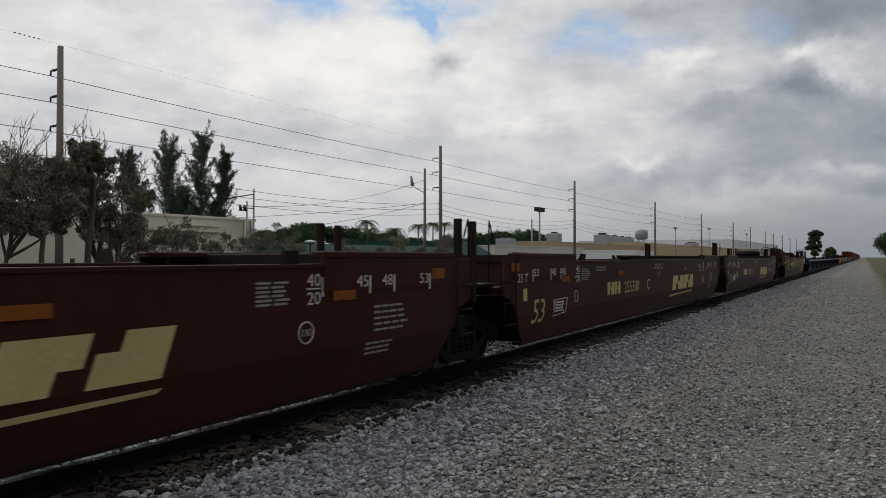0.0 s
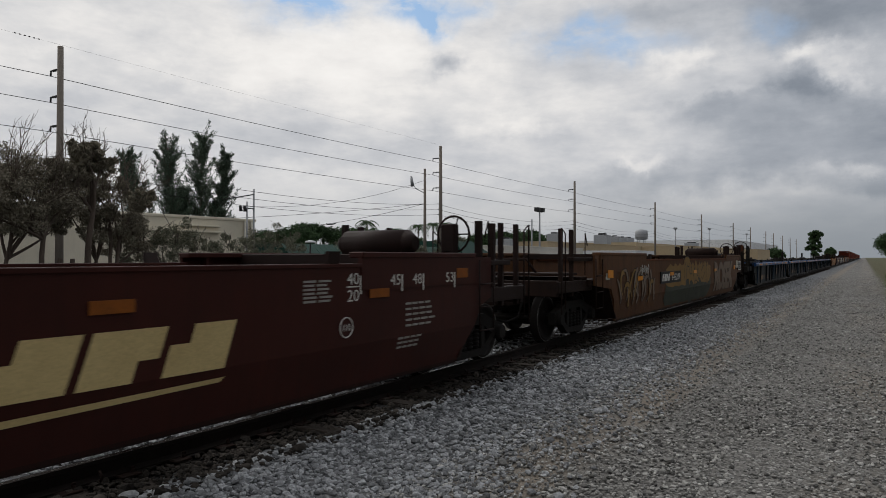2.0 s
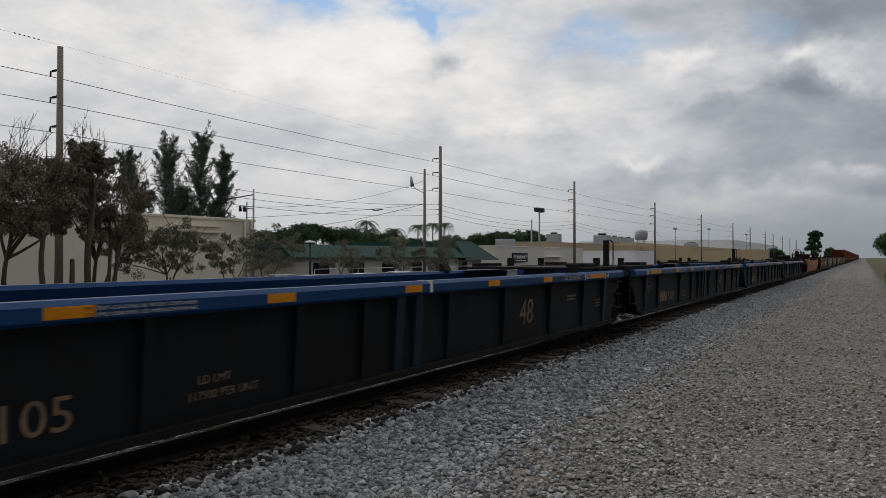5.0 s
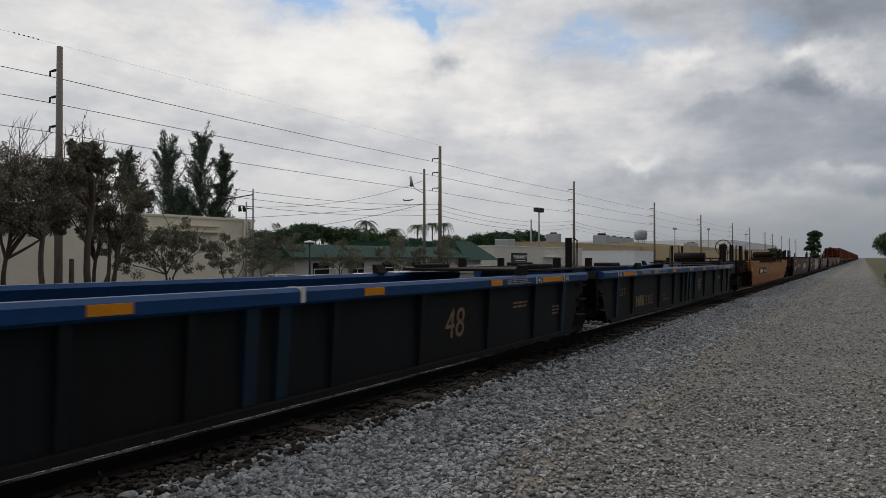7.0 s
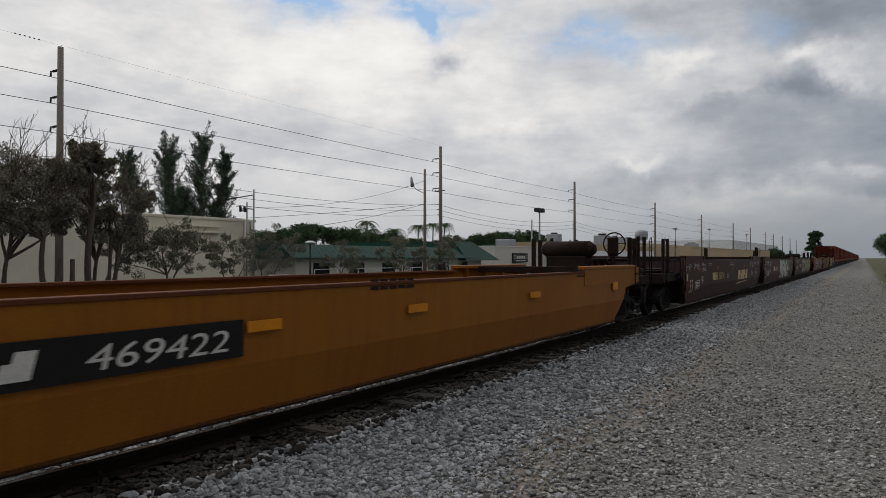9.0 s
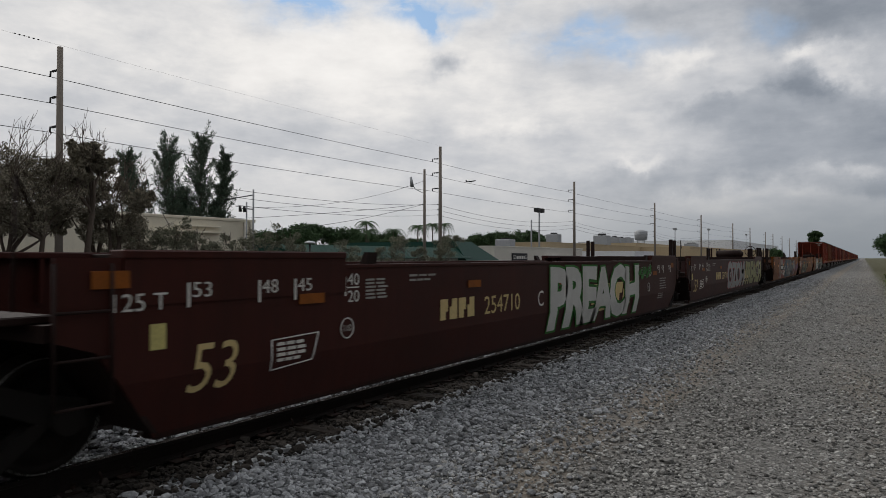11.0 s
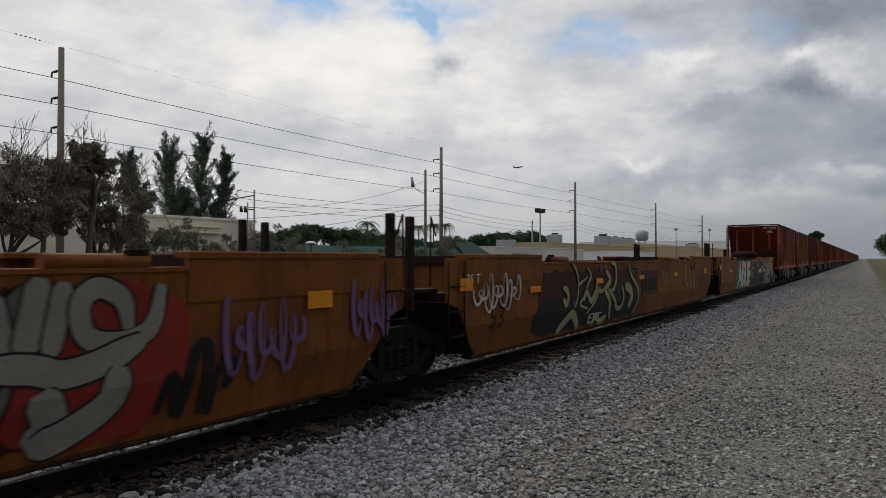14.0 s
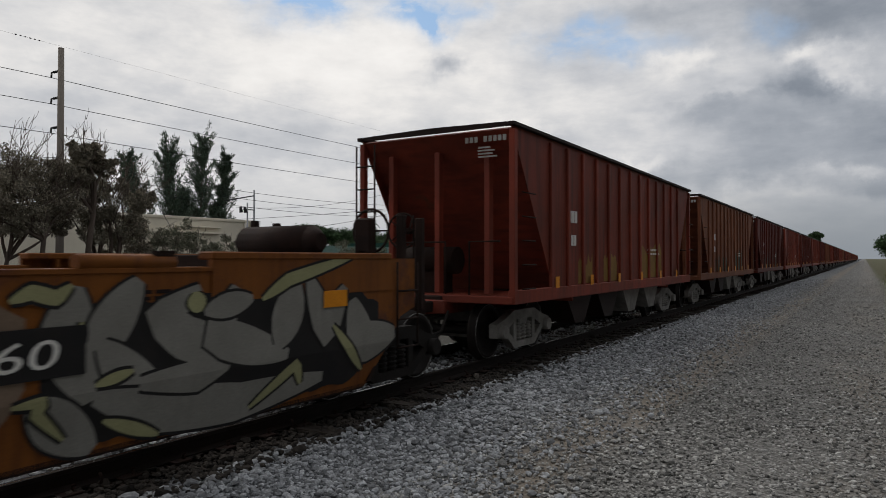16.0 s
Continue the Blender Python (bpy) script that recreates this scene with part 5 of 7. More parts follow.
def hopper(name, paint, label):
    """An open hopper car: ribbed sides, sloped ends, end platform with ladders, discharge gates, two trucks."""
    car = empty(name, label, "hopper car", "red hopper cars")
    hb, ht, zb, zt, w = 6.3, 6.3, 1.08, 3.75, 1.525
    body_end = 4.6
    for sx in (1, -1):
        bm = bmesh.new()
        a, b = sorted((sx * (w - 0.07), sx * (w - 0.05)))
        prism(bm, [(-body_end, zb), (body_end, zb), (hb, zt), (-hb, zt)], a, b)
        bmesh.ops.recalc_face_normals(bm, faces=bm.faces)
        part("side_sheet", bm, paint, car)
        for k in range(13):
            yy = -4.75 + k * 9.5 / 12
            bm = bmesh.new()
            x0, x1 = sorted((sx * (w - 0.06), sx * w))
            box(bm, x0, x1, yy - 0.06, yy + 0.06, zb - 0.02, zt - 0.06, 0.015)
            part("side_post", bm, paint, car)
        bm = bmesh.new()
        box(bm, *sorted((sx * (w - 0.1), sx * (w + 0.02))), -hb - 0.05, hb + 0.05, zt - 0.01, zt + 0.05, 0.008)
        part("top_chord", bm, M["boxcar_dark"], car, "dark worn top chord")
        bm = bmesh.new()
        box(bm, *sorted((sx * (w - 0.12), sx * w)), -hb, hb, zb - 0.14, zb + 0.08, 0.012)
        part("side_sill", bm, paint, car)
        for s2 in (-1, 1):
            bm = bmesh.new()
            box(bm, *sorted((sx * (w - 0.1), sx * w)), *sorted((s2 * hb, s2 * (hb - 0.12))), zb, zt - 0.06, 0.01)
            part("corner_post", bm, paint, car)
    # inner liner: slopes to the gates, so that the inside is closed
    for s2 in (-1, 1):
        bm = bmesh.new()
        prism(bm, [(s2 * 3.6, 0.9), (s2 * 3.64, 0.86), (s2 * 6.28, zt - 0.05), (s2 * 6.22, zt - 0.02)], -w + 0.07, w - 0.07)
        bmesh.ops.recalc_face_normals(bm, faces=bm.faces)
        part("slope_sheet", bm, paint, car)
        bm = bmesh.new()
        for xx in (-0.95, 0, 0.95):
            box(bm, xx - 0.05, xx + 0.05, *sorted((s2 * 6.0, s2 * 6.14)), zb, zt - 0.3, 0.01)
        part("end_post_frame", bm, paint, car)
        bm = bmesh.new()
        prism_y(bm, [(-1.5, zt - 0.01), (1.5, zt - 0.01), (1.5, zt + 0.05), (0, zt + 0.08), (-1.5, zt + 0.05)], *sorted((s2 * (hb - 0.04), s2 * (hb + 0.03))))
        bmesh.ops.recalc_face_normals(bm, faces=bm.faces)
        part("end_chord", bm, M["boxcar_dark"], car, "dark worn end chord")
        # white marks on the end sheet as bars
        bm = bmesh.new()
        for k in range(9):
            if k != 3:
                box(bm, 0.62 + 0.085 * k, 0.68 + 0.085 * k, *sorted((s2 * 6.255, s2 * 6.262)), zt - 0.22, zt - 0.13)
        for k, wide in enumerate((0.22, 0.3, 0.26, 0.34)):
            box(bm, 0.85, 0.85 + wide, *sorted((s2 * 6.24, s2 * 6.245)), zt - 0.32 - 0.05 * k, zt - 0.295 - 0.05 * k)
        tagged(part("end_stencils", bm, M["dim_white"], car, "white stencilled marks as bars"), kind="stuff")
        bm = bmesh.new()
        box(bm, -1.5, 1.5, *sorted((s2 * 4.4, s2 * 6.32)), zb - 0.14, zb - 0.02, 0.01)
        box(bm, -0.3, 0.3, *sorted((s2 * 3.5, s2 * 6.4)), 0.75, zb - 0.1, 0.02)
        part("end_platform", bm, paint, car)
        bm = bmesh.new()
        for xx in (-1.56, -1.16):
            pipe(bm, [(xx, s2 * 6.34, zb - 0.35), (xx, s2 * 6.34, zt - 0.1)], 0.016)
        for k in range(7):
            zz = zb - 0.2 + k * 0.4
            pipe(bm, [(-1.56, s2 * 6.34, zz), (-1.16, s2 * 6.34, zz)], 0.013)
        for k in range(5):
            zz = zb + 0.1 + k * 0.38
            pipe(bm, [(1.61, s2 * 6.2, zz), (1.61, s2 * 5.7, zz)], 0.013)
        pipe(bm, [(0.3, s2 * 6.36, zb), (0.3, s2 * 6.36, zb + 0.85), (-0.7, s2 * 6.36, zb + 0.85)], 0.016)
        pipe(bm, [(0.75, s2 * 6.36, zb), (0.75, s2 * 6.36, zb + 0.85), (1.3, s2 * 6.36, zb + 0.85)], 0.016)
        part("ladder", bm, M["rust"], car, "steel ladder and grab irons")
        coupler(car, s2 * 6.35, s2)
        add_truck(car, s2 * 4.95, M["pale_truck"], spin=False)
    for yy in (-2.7, -0.9, 0.9, 2.7):
        for sx in (-1, 1):
            bm = bmesh.new()
            prism(bm, [(yy - 0.85, zb), (yy + 0.85, zb), (yy + 0.25, 0.38), (yy - 0.25, 0.38)], *sorted((sx * 0.25, sx * 1.25)))
            bmesh.ops.recalc_face_normals(bm, faces=bm.faces)
            part("discharge_chute", bm, M["boxcar_dark"] if yy < 0 else M["pale_truck"], car, "dusty discharge chute")
    bm = bmesh.new()
    box(bm, -0.25, 0.25, -4.6, 4.6, 0.8, 1.06, 0.02)
    part("centre_sill", bm, M["rust"], car)
    # brake gear on the leading platform
    bm = bmesh.new()
    rod(bm, (-1.1, -5.6, zb + 0.55), (0.1, -5.6, zb + 0.55), 0.24, seg=14)
    box(bm, -0.9, -0.1, -5.75, -5.45, zb - 0.02, zb + 0.35)
    part("air_reservoir", bm, M["rust"], car, "rusty brake air reservoir tank")
    bm = bmesh.new()
    ringed(bm, (-0.55, -6.36, zb + 1.05), (1, 0, 0), (0, 0, 1), 0.3, 0.018, 18)
    for a in range(5):
        t = a * 2 * math.pi / 5
        rod(bm, (-0.55, -6.36, zb + 1.05), (-0.55 + 0.3 * math.cos(t), -6.36, zb + 1.05 + 0.3 * math.sin(t)), 0.011, seg=5)
    rod(bm, (-0.55, -6.36, zb + 1.05), (-0.55, -6.1, zb + 1.05), 0.05, seg=8)
    part("hand_brake", bm, M["rust"], car, "spoked hand brake wheel")
    for k in range(6):
        reflector(car, -4.55 + k * 1.8, zb + 0.16, M["orange"], 0.16, 0.2, x=w + 0.004)
    bm = bmesh.new()
    cloudy_patch = bmesh.new()
    rng = random.Random(3)
    for a, q in ((-3.4, -2.6), (-1.9, -1.0), (1.0, 2.9)):
        prof = [(a + (q - a) * i / 10, zb + 0.12 + (0.9 if q - a > 1.5 else 0.6) * rng.uniform(0.55, 1.0)) for i in range(11)]
        vs = [cloudy_patch.verts.new((w - 0.046, y, z)) for y, z in prof] + [cloudy_patch.verts.new((w - 0.046, q, zb + 0.1)), cloudy_patch.verts.new((w - 0.046, a, zb + 0.1))]
        cloudy_patch.faces.new(vs)
    part("overpaint_patch", cloudy_patch, M["gr_gold"] if paint is M["hopper_red"] else M["gr_olive"], car, "faded overpainted patches")
    bars(bm, -3.9, 2.55, 1, 0.55, 0.22, 0.1, x=w - 0.03, pieces=3)
    bars(bm, -3.8, 2.1, 1, 0.35, 0.2, 0.1, x=w - 0.03, pieces=2)
    bars(bm, 1.5, 1.9, 2, 1.2, 0.05, 0.05, x=w - 0.03, pieces=5)
    part("faded_stencils", bm, M["white_paint"], car, "faded white lettering as bars")
    return car

# ---- trees ----


def leaves(name, centres, size, count, mat, parent, seed, flat=0.35, label=""):
    """Many small leaf blades round the given clump centres (x, y, z, radius)."""
    rs = np.random.RandomState(seed)
    c = np.array(centres, float)
    pick = rs.randint(0, len(c), count)
    d = rs.normal(0, 1, (count, 3))
    d /= np.linalg.norm(d, axis=1)[:, None] + 1e-9
    rad = c[pick, 3] * rs.uniform(0.15, 1.0, count) ** 0.6
    p = c[pick, :3] + d * rad[:, None] * np.array([1, 1, 0.8])
    a = rs.normal(0, 1, (count, 3))
    a /= np.linalg.norm(a, axis=1)[:, None]
    b = np.cross(a, rs.normal(0, 1, (count, 3)))
    b /= np.linalg.norm(b, axis=1)[:, None] + 1e-9
    s = size * np.exp(rs.normal(0, 0.3, count))[:, None]
    quad = np.stack([p - a * s, p + b * s * flat, p + a * s, p - b * s * flat], 1).reshape(-1, 3)
    F = np.arange(count * 4).reshape(-1, 4)
    me = bpy.data.meshes.new(name)
    me.from_pydata(quad.tolist(), [], F.tolist())
    me.materials.append(mat)
    ob = new(name, me)
    ob.parent = parent
    if label:
        tagged(ob, label)
    return ob


def grow(bm, p, d, length, r, depth, rng, tips, spread=0.55, up=0.25, twig=False):
    p, d = Vector(p), Vector(d).normalized()
    n = 3
    for i in range(n):
        q = p + d * length / n
        rod(bm, p, q, r * (1 - 0.12 * i), r * (1 - 0.12 * (i + 1)), seg=6 if r > 0.03 else 4, caps=False)
        p = q
        d = (d + Vector((rng.uniform(-1, 1), rng.uniform(-1, 1), rng.uniform(-0.5, 1) * up)) * 0.22).normalized()
    if depth == 0:
        tips.append(p.copy())
        return
    if depth <= 3:
        tips.append(p.copy())
    for k in range(rng.choice((2, 3, 3))):
        nd = (d + Vector((rng.uniform(-1, 1), rng.uniform(-1, 1), rng.uniform(-0.35, 0.8))) * spread).normalized()
        grow(bm, p, nd, length * rng.uniform(0.62, 0.85), r * 0.62, depth - 1, rng, tips, spread, up)


def broad_tree(name, label, x, y, base, height, seed, leaf, leaf_count=5000, leaf_size=0.09, clump=0.55, depth=4, trunks=1, lean=0.0, spread=0.6, group="", top_bare=0.0, trunk_r=0.14, fill=0.0):
    rng = random.Random(seed)
    t = empty(name, label, "tree", group, at=pose(x, y, base))
    bm = bmesh.new()
    tips = []
    for k in range(trunks):
        d = Vector((rng.uniform(-0.3, 0.3) + lean, rng.uniform(-0.35, 0.35), 1))
        grow(bm, (rng.uniform(-0.2, 0.2) * (trunks > 1), rng.uniform(-0.4, 0.4) * (trunks > 1), 0), d, height * 0.30, trunk_r, depth, rng, tips, spread)
    hi = max(p.z for p in tips)
    for v in bm.verts:
        v.co.z *= height / hi
    tips = [Vector((p.x, p.y, p.z * height / hi)) for p in tips]
    part("trunk", bm, M["bark"], t, "grey-brown trunk and limbs")
    cs = [(p.x, p.y, p.z - 0.1, clump * rng.uniform(0.6, 1.2)) for p in tips if p.z < height * (1 - top_bare) or rng.random() < 0.12]
    if fill:
        for k in range(40):
            a, q, zz = rng.uniform(0, 6.28), rng.random() ** 0.5, rng.uniform(-1, 1)
            rr = fill * q * (1 - zz * zz * 0.75) ** 0.5 * rng.uniform(0.75, 1.1)
            cs.append((rr * math.cos(a), rr * math.sin(a), height * (0.62 + 0.33 * zz), clump * rng.uniform(0.6, 1.0)))
    leaves("crown", cs, leaf_size, leaf_count, leaf, t, seed, label="uneven leafy crown")
    return t


def casuarina(x, y, base, height, seed, lean=(0, 0)):
    rng = random.Random(seed)
    t = empty("casuarina_tree", "tall feathery dark green casuarina behind the building", "tree", "casuarinas", at=pose(x, y, base))
    bm = bmesh.new()
    rod(bm, (0, 0, 0), (lean[0], lean[1], height), 0.2, 0.03, seg=7)
    V, F = [], []
    rs = np.random.RandomState(seed)
    for k in range(150):
        f = 0.16 + 0.84 * (k + rng.random()) / 150
        p = Vector((lean[0] * f, lean[1] * f, height * f))
        a = rng.uniform(0, 6.28)
        l = (2.2 - 1.35 * f) * rng.uniform(0.25, 1.25) * height / 13
        q = p + Vector((math.cos(a) * l, math.sin(a) * l, l * rng.uniform(0.9, 2.0)))
        rod(bm, p, q, 0.03, 0.008, seg=4, caps=False)
        # needle sprays that follow the rising limb and nod at the end
        d = (q - p).normalized()
        for j in range(95):
            g = rng.uniform(0.2, 1.05)
            c = p.lerp(q, g) + Vector(rs.normal(0, 0.10 + 0.08 * (1 - g), 3))
            e = (d + Vector(rs.normal(0, 0.45, 3))).normalized() * rng.uniform(0.16, 0.42)
            w = e.cross(Vector(rs.normal(0, 1, 3))).normalized() * rng.uniform(0.026, 0.05)
            n = len(V)
            V += [c - w, c + w, c + e]
            F.append((n, n + 1, n + 2))
    part("trunk", bm, M["bark"], t, "slender trunk and rising limbs")
    me = bpy.data.meshes.new("crown")
    me.from_pydata([tuple(v) for v in V], [], F)
    me.materials.append(M["leaf_pine"])
    crown = new("crown", me)
    crown.parent = t
    tagged(crown, "feathery needle sprays")


def palm(x, y, base, height, seed):
    rng = random.Random(seed)
    t = empty("palm_tree", "small palm with ragged drooping fronds", "tree", "palms", at=pose(x, y, base))
    bm = bmesh.new()
    rod(bm, (0, 0, 0), (0.2, 0.1, height), 0.17, 0.12, seg=8)
    part("trunk", bm, M["bark"], t)
    for k in range(26):
        bm = bmesh.new()
        a = 2 * math.pi * k / 26 + rng.uniform(-0.2, 0.2)
        rise = rng.uniform(-0.1, 0.9)
        pts = []
        for i in range(9):
            f = i / 8
            pts.append(Vector((0.2 + 2.3 * f * math.cos(a), 0.1 + 2.3 * f * math.sin(a), height + rise * 2.2 * f - 2.2 * f * f)))
        side = Vector((-math.sin(a), math.cos(a), 0))
        for i in range(8):
            rod(bm, pts[i], pts[i + 1], 0.02, seg=4, caps=False)
            for s in (-1, 1):
                for g in (0.25, 0.75):
                    p = pts[i].lerp(pts[i + 1], g)
                    l = 0.55 * math.sin(math.pi * (0.15 + 0.8 * (i + g) / 8))
                    tip = p + side * s * l + (pts[i + 1] - pts[i]) * 0.8 - Vector((0, 0, 0.2))
                    w = (pts[i + 1] - pts[i]).normalized() * 0.05
                    bm.faces.new([bm.verts.new(v) for v in (p - w, p + w, tip)])
        part("frond", bm, M["leaf_green"], t)


# ---- poles and wires ----

POLE_X = -45.0
POLE_Y = [-22.0, 25.4, 73.0, 119.5, 176.0, 234.0, 297.0, 346.0, 404.0, 440.0, 492.0, 545.0, 600.0]
ARMS = (13.8, 12.05, 10.1)
LOW = (8.3, 7.65, 7.0)


def utility_pole(y, height=15.5, lean=0.0, thick=0.2):
    p = empty("utility_pole", "tall grey concrete utility pole with bracket arms", "utility pole", "poles along the line", at=pose(POLE_X, y, LOT, 0, lean, 0))
    bm = bmesh.new()
    rod(bm, (0, 0, 0), (0, 0, height - LOT), thick * 1.35, thick * 0.92, seg=12)
    part("shaft", bm, M["wood_pole"], p)
    bm = None
    for z in ARMS:
        bm = bmesh.new()
        zz = z - LOT
        rod(bm, (0, 0, zz + 0.2), (-1.15, 0, zz + 0.25), 0.055, 0.04, seg=6)
        rod(bm, (-1.1, 0, zz + 0.25), (-1.15, 0, zz - 0.1), 0.06, 0.06, seg=8)
        for k in range(3):
            rod(bm, (-0.35 - 0.22 * k, 0, zz + 0.22), (-0.40 - 0.22 * k, 0, zz + 0.22), 0.09, seg=8)
        part("bracket_arm", bm, M["dark_metal"], p, "dark insulator arm")
    for z in LOW:
        bm = bmesh.new()
        rod(bm, (-0.2, 0, z - LOT), (-0.45, 0, z - LOT), 0.05, seg=6)
        part("lower_bracket", bm, M["dark_metal"], p)
    return p


def cable(a, b, sag, r=0.024, label="thin black overhead wire"):
    bm = bmesh.new()
    n = 14
    pts = []
    for i in range(n + 1):
        f = i / n
        p = Vector(a).lerp(Vector(b), f)
        p.z -= 4 * sag * f * (1 - f)
        pts.append(p)
    pipe(bm, pts, r, 4)
    tagged(part("overhead_wire", bm, M["wire"]), label, "wire", "overhead wires")


def build_lines():
    leans = [0, -1.2, -1.6, -1.0, 0.6, 0, 0.3, 0, 0, 0, 0, 0, 0]
    for y, l in zip(POLE_Y, leans):
        utility_pole(y, lean=l * 0.0)
    for a, b in zip(POLE_Y[:-1], POLE_Y[1:]):
        if a > 300:
            continue
        for z in ARMS:
            cable((POLE_X - 1.13, a, z - 0.1), (POLE_X - 1.13, b, z - 0.1), 0.16)
        if a < 60:
            cable((POLE_X, a, 15.62), (POLE_X, b, 15.62), 0.05, 0.005, "hair-thin shield wire on the pole tops")
        if a > -30:
            for z in LOW:
                cable((POLE_X - 0.45, a, z), (POLE_X - 0.45, b, z), 1.0, 0.022)


def wire_markers():
    """Dark marker beads clipped to the shield wire before the nearest pole."""
    for k in range(6):
        b = empty("wire_marker", "small dark marker bead clipped on the shield wire", "wire marker", "beads on the shield wire", at=pose(POLE_X, 22.55 + 0.29 * k, 15.62))
        bm = bmesh.new()
        lathe(bm, [(-0.06, 0.015), (-0.04, 0.035), (0.0, 0.042), (0.04, 0.035), (0.06, 0.015)], 8, "Y")
        part("bead", bm, M["wire"], b)


# ---- buildings ----


def block(name, label, x0, x1, y0, y1, top, wall, roof_mat=None, parapet=0.25, base=LOT):
    b = empty(name, label, "building", at=pose(0, 0, 0))
    bm = bmesh.new()
    box(bm, x0, x1, y0, y1, base, top - parapet * 0.6, 0.03)
    part("wall", bm, wall, b)
    bm = bmesh.new()
    box(bm, x0 - 0.08, x1 + 0.08, y0 - 0.08, y1 + 0.08, top - parapet, top, 0.03)
    part("parapet", bm, wall, b)
    bm = bmesh.new()
    box(bm, x0 + 0.3, x1 - 0.3, y0 + 0.3, y1 - 0.3, top - 0.1, top + 0.008)
    part("roof", bm, roof_mat or M["roof_grey"], b)
    return b


def window_in(parent, x, y0, y1, z0, z1, mat=None):
    bm = bmesh.new()
    box(bm, x, x + 0.06, y0 - 0.08, y1 + 0.08, z0 - 0.08, z1 + 0.08)
    f = part("window", bm, M["white_metal"], parent)
    bm = bmesh.new()
    box(bm, x + 0.02, x + 0.075, y0, y1, z0, z1)
    part("pane", bm, M["car_glass"], f)


def build_buildings():
    # cream stucco building behind the trees
    b = block("stucco_building", "cream stucco building with parapet behind roadside trees", -66, -48, -30, 45.2, 5.15, M["stucco"])
    bm = bmesh.new()
    box(bm, -47.98, -47.6, 33.0, 41.0, 3.75, 3.9, 0.02)
    box(bm, -47.98, -47.7, 36.5, 41.0, 4.25, 4.38, 0.02)
    part("ledge", bm, M["stucco"], b)
    bm = bmesh.new()
    for yy in (43.9, 44.7):
        rod(bm, (-47.85, yy, LOT), (-47.85, yy, 4.9), 0.12, seg=8)
    part("downpipe", bm, M["pale_stucco"], b, "pale rain downpipe")
    for yy in (2.0, 9.0):
        window_in(b, -48.0, yy, yy + 1.4, 0.2, 1.6)
    bm = bmesh.new()
    box(bm, -48.0, -47.55, 30.3, 30.9, 4.35, 4.55, 0.02)
    part("wall_lamp", bm, M["dark_metal"], b)
    # green-roofed building
    g = empty("green_roofed_building", "low cream building with a green standing-seam metal roof", "building", at=pose(0, 0, 0))
    bm = bmesh.new()
    box(bm, -82, -57, 60, 106, LOT - 0.3, 1.9)
    part("wall", bm, M["pale_stucco"], g)
    bm = bmesh.new()
    zs, zr = 1.55, 3.25
    prism_y(bm, [(-55.6, zs), (-55.6, zs + 0.12), (-57.4, zr), (-80, zr), (-84, zs)], 58, 100)
    bmesh.ops.recalc_face_normals(bm, faces=bm.faces)
    roof = part("roof", bm, M["green_roof"], g)
    bm = bmesh.new()
    v = [bm.verts.new(q) for q in ((-55.4, 98, 1.2), (-55.4, 110, 1.2), (-84, 110, 1.2), (-84, 98, 1.2), (-57.6, 98, 4.4), (-57.6, 103.5, 4.4), (-80, 103.5, 4.4), (-80, 98, 4.4))]
    for f in ((0, 1, 5, 4), (1, 2, 6, 5), (2, 3, 7, 6), (3, 0, 4, 7), (4, 5, 6, 7), (3, 2, 1, 0)):
        bm.faces.new([v[i] for i in f])
    bmesh.ops.recalc_face_normals(bm, faces=bm.faces)
    part("roof", bm, M["green_roof"], g)
    seam = None
    for k in range(44):
        bm = bmesh.new()
        yy = 58.6 + k * 0.94
        rod(bm, (-55.62, yy, zs + 0.14), (-57.42, yy, zr + 0.02), 0.03, seg=4)
        part("roof_seam", bm, M["green_fascia"], roof)
    for k in range(6):
        window_in(g, -57.0, 63 + k * 7, 66 + k * 7, -0.4, 1.0)
    # porch rail
    bm = bmesh.new()
    pipe(bm, [(-54, 60, 0.3), (-54, 104, 0.3)], 0.04)
    for k in range(12):
        pipe(bm, [(-54, 60 + 4 * k, LOT), (-54, 60 + 4 * k, 0.3)], 0.04)
    part("porch_rail", bm, M["white_metal"], g)
    # sign building and the row of warehouses
    s = block("sign_building", "pale flat-roofed shop with a black wall sign", -80, -60, 117, 165, 3.95, M["pale_stucco"])
    bm = bmesh.new()
    prism(bm, [(124.4, 0.55), (131.5, 0.75), (131.5, 2.55), (124.4, 2.6)], -59.97, -59.75)
    bmesh.ops.recalc_face_normals(bm, faces=bm.faces)
    sign = part("wall_sign", bm, M["sign_black"], s, "black wall sign with white trade mark bars")
    bm = bmesh.new()
    for k in range(5):
        box(bm, -59.75, -59.72, 126.2 + k * 0.82, 126.2 + k * 0.82 + 0.6, 1.45, 2.05)
    for a, q in ((124.8, 125.9), (130.3, 131.2)):
        for z in (1.5, 1.75, 2.0):
            box(bm, -59.75, -59.72, a, q, z, z + 0.1)
    box(bm, -59.75, -59.72, 125.6, 130.6, 0.95, 1.1)
    part("sign_bars", bm, M["white_paint"], sign)
    bm = bmesh.new()
    box(bm, -60.0, -59.0, 141, 150, 1.7, 1.85, 0.02)
    part("awning", bm, M["white_metal"], s)
    w1 = block("warehouse", "long tan flat-roofed warehouse", -120, -80, 190, 300, 6.4, M["tan_stucco"])
    w2 = block("warehouse", "long tan flat-roofed warehouse", -130, -85, 300, 420, 8.2, M["tan_stucco"])
    w3 = block("warehouse", "tan warehouse with rooftop units beside the railway", -95, -60, 290, 400, 6.3, M["tan_stucco"])
    for k in range(9):
        window_in(w3, -60.0, 296 + k * 11, 298.5 + k * 11, 2.6, 4.4)
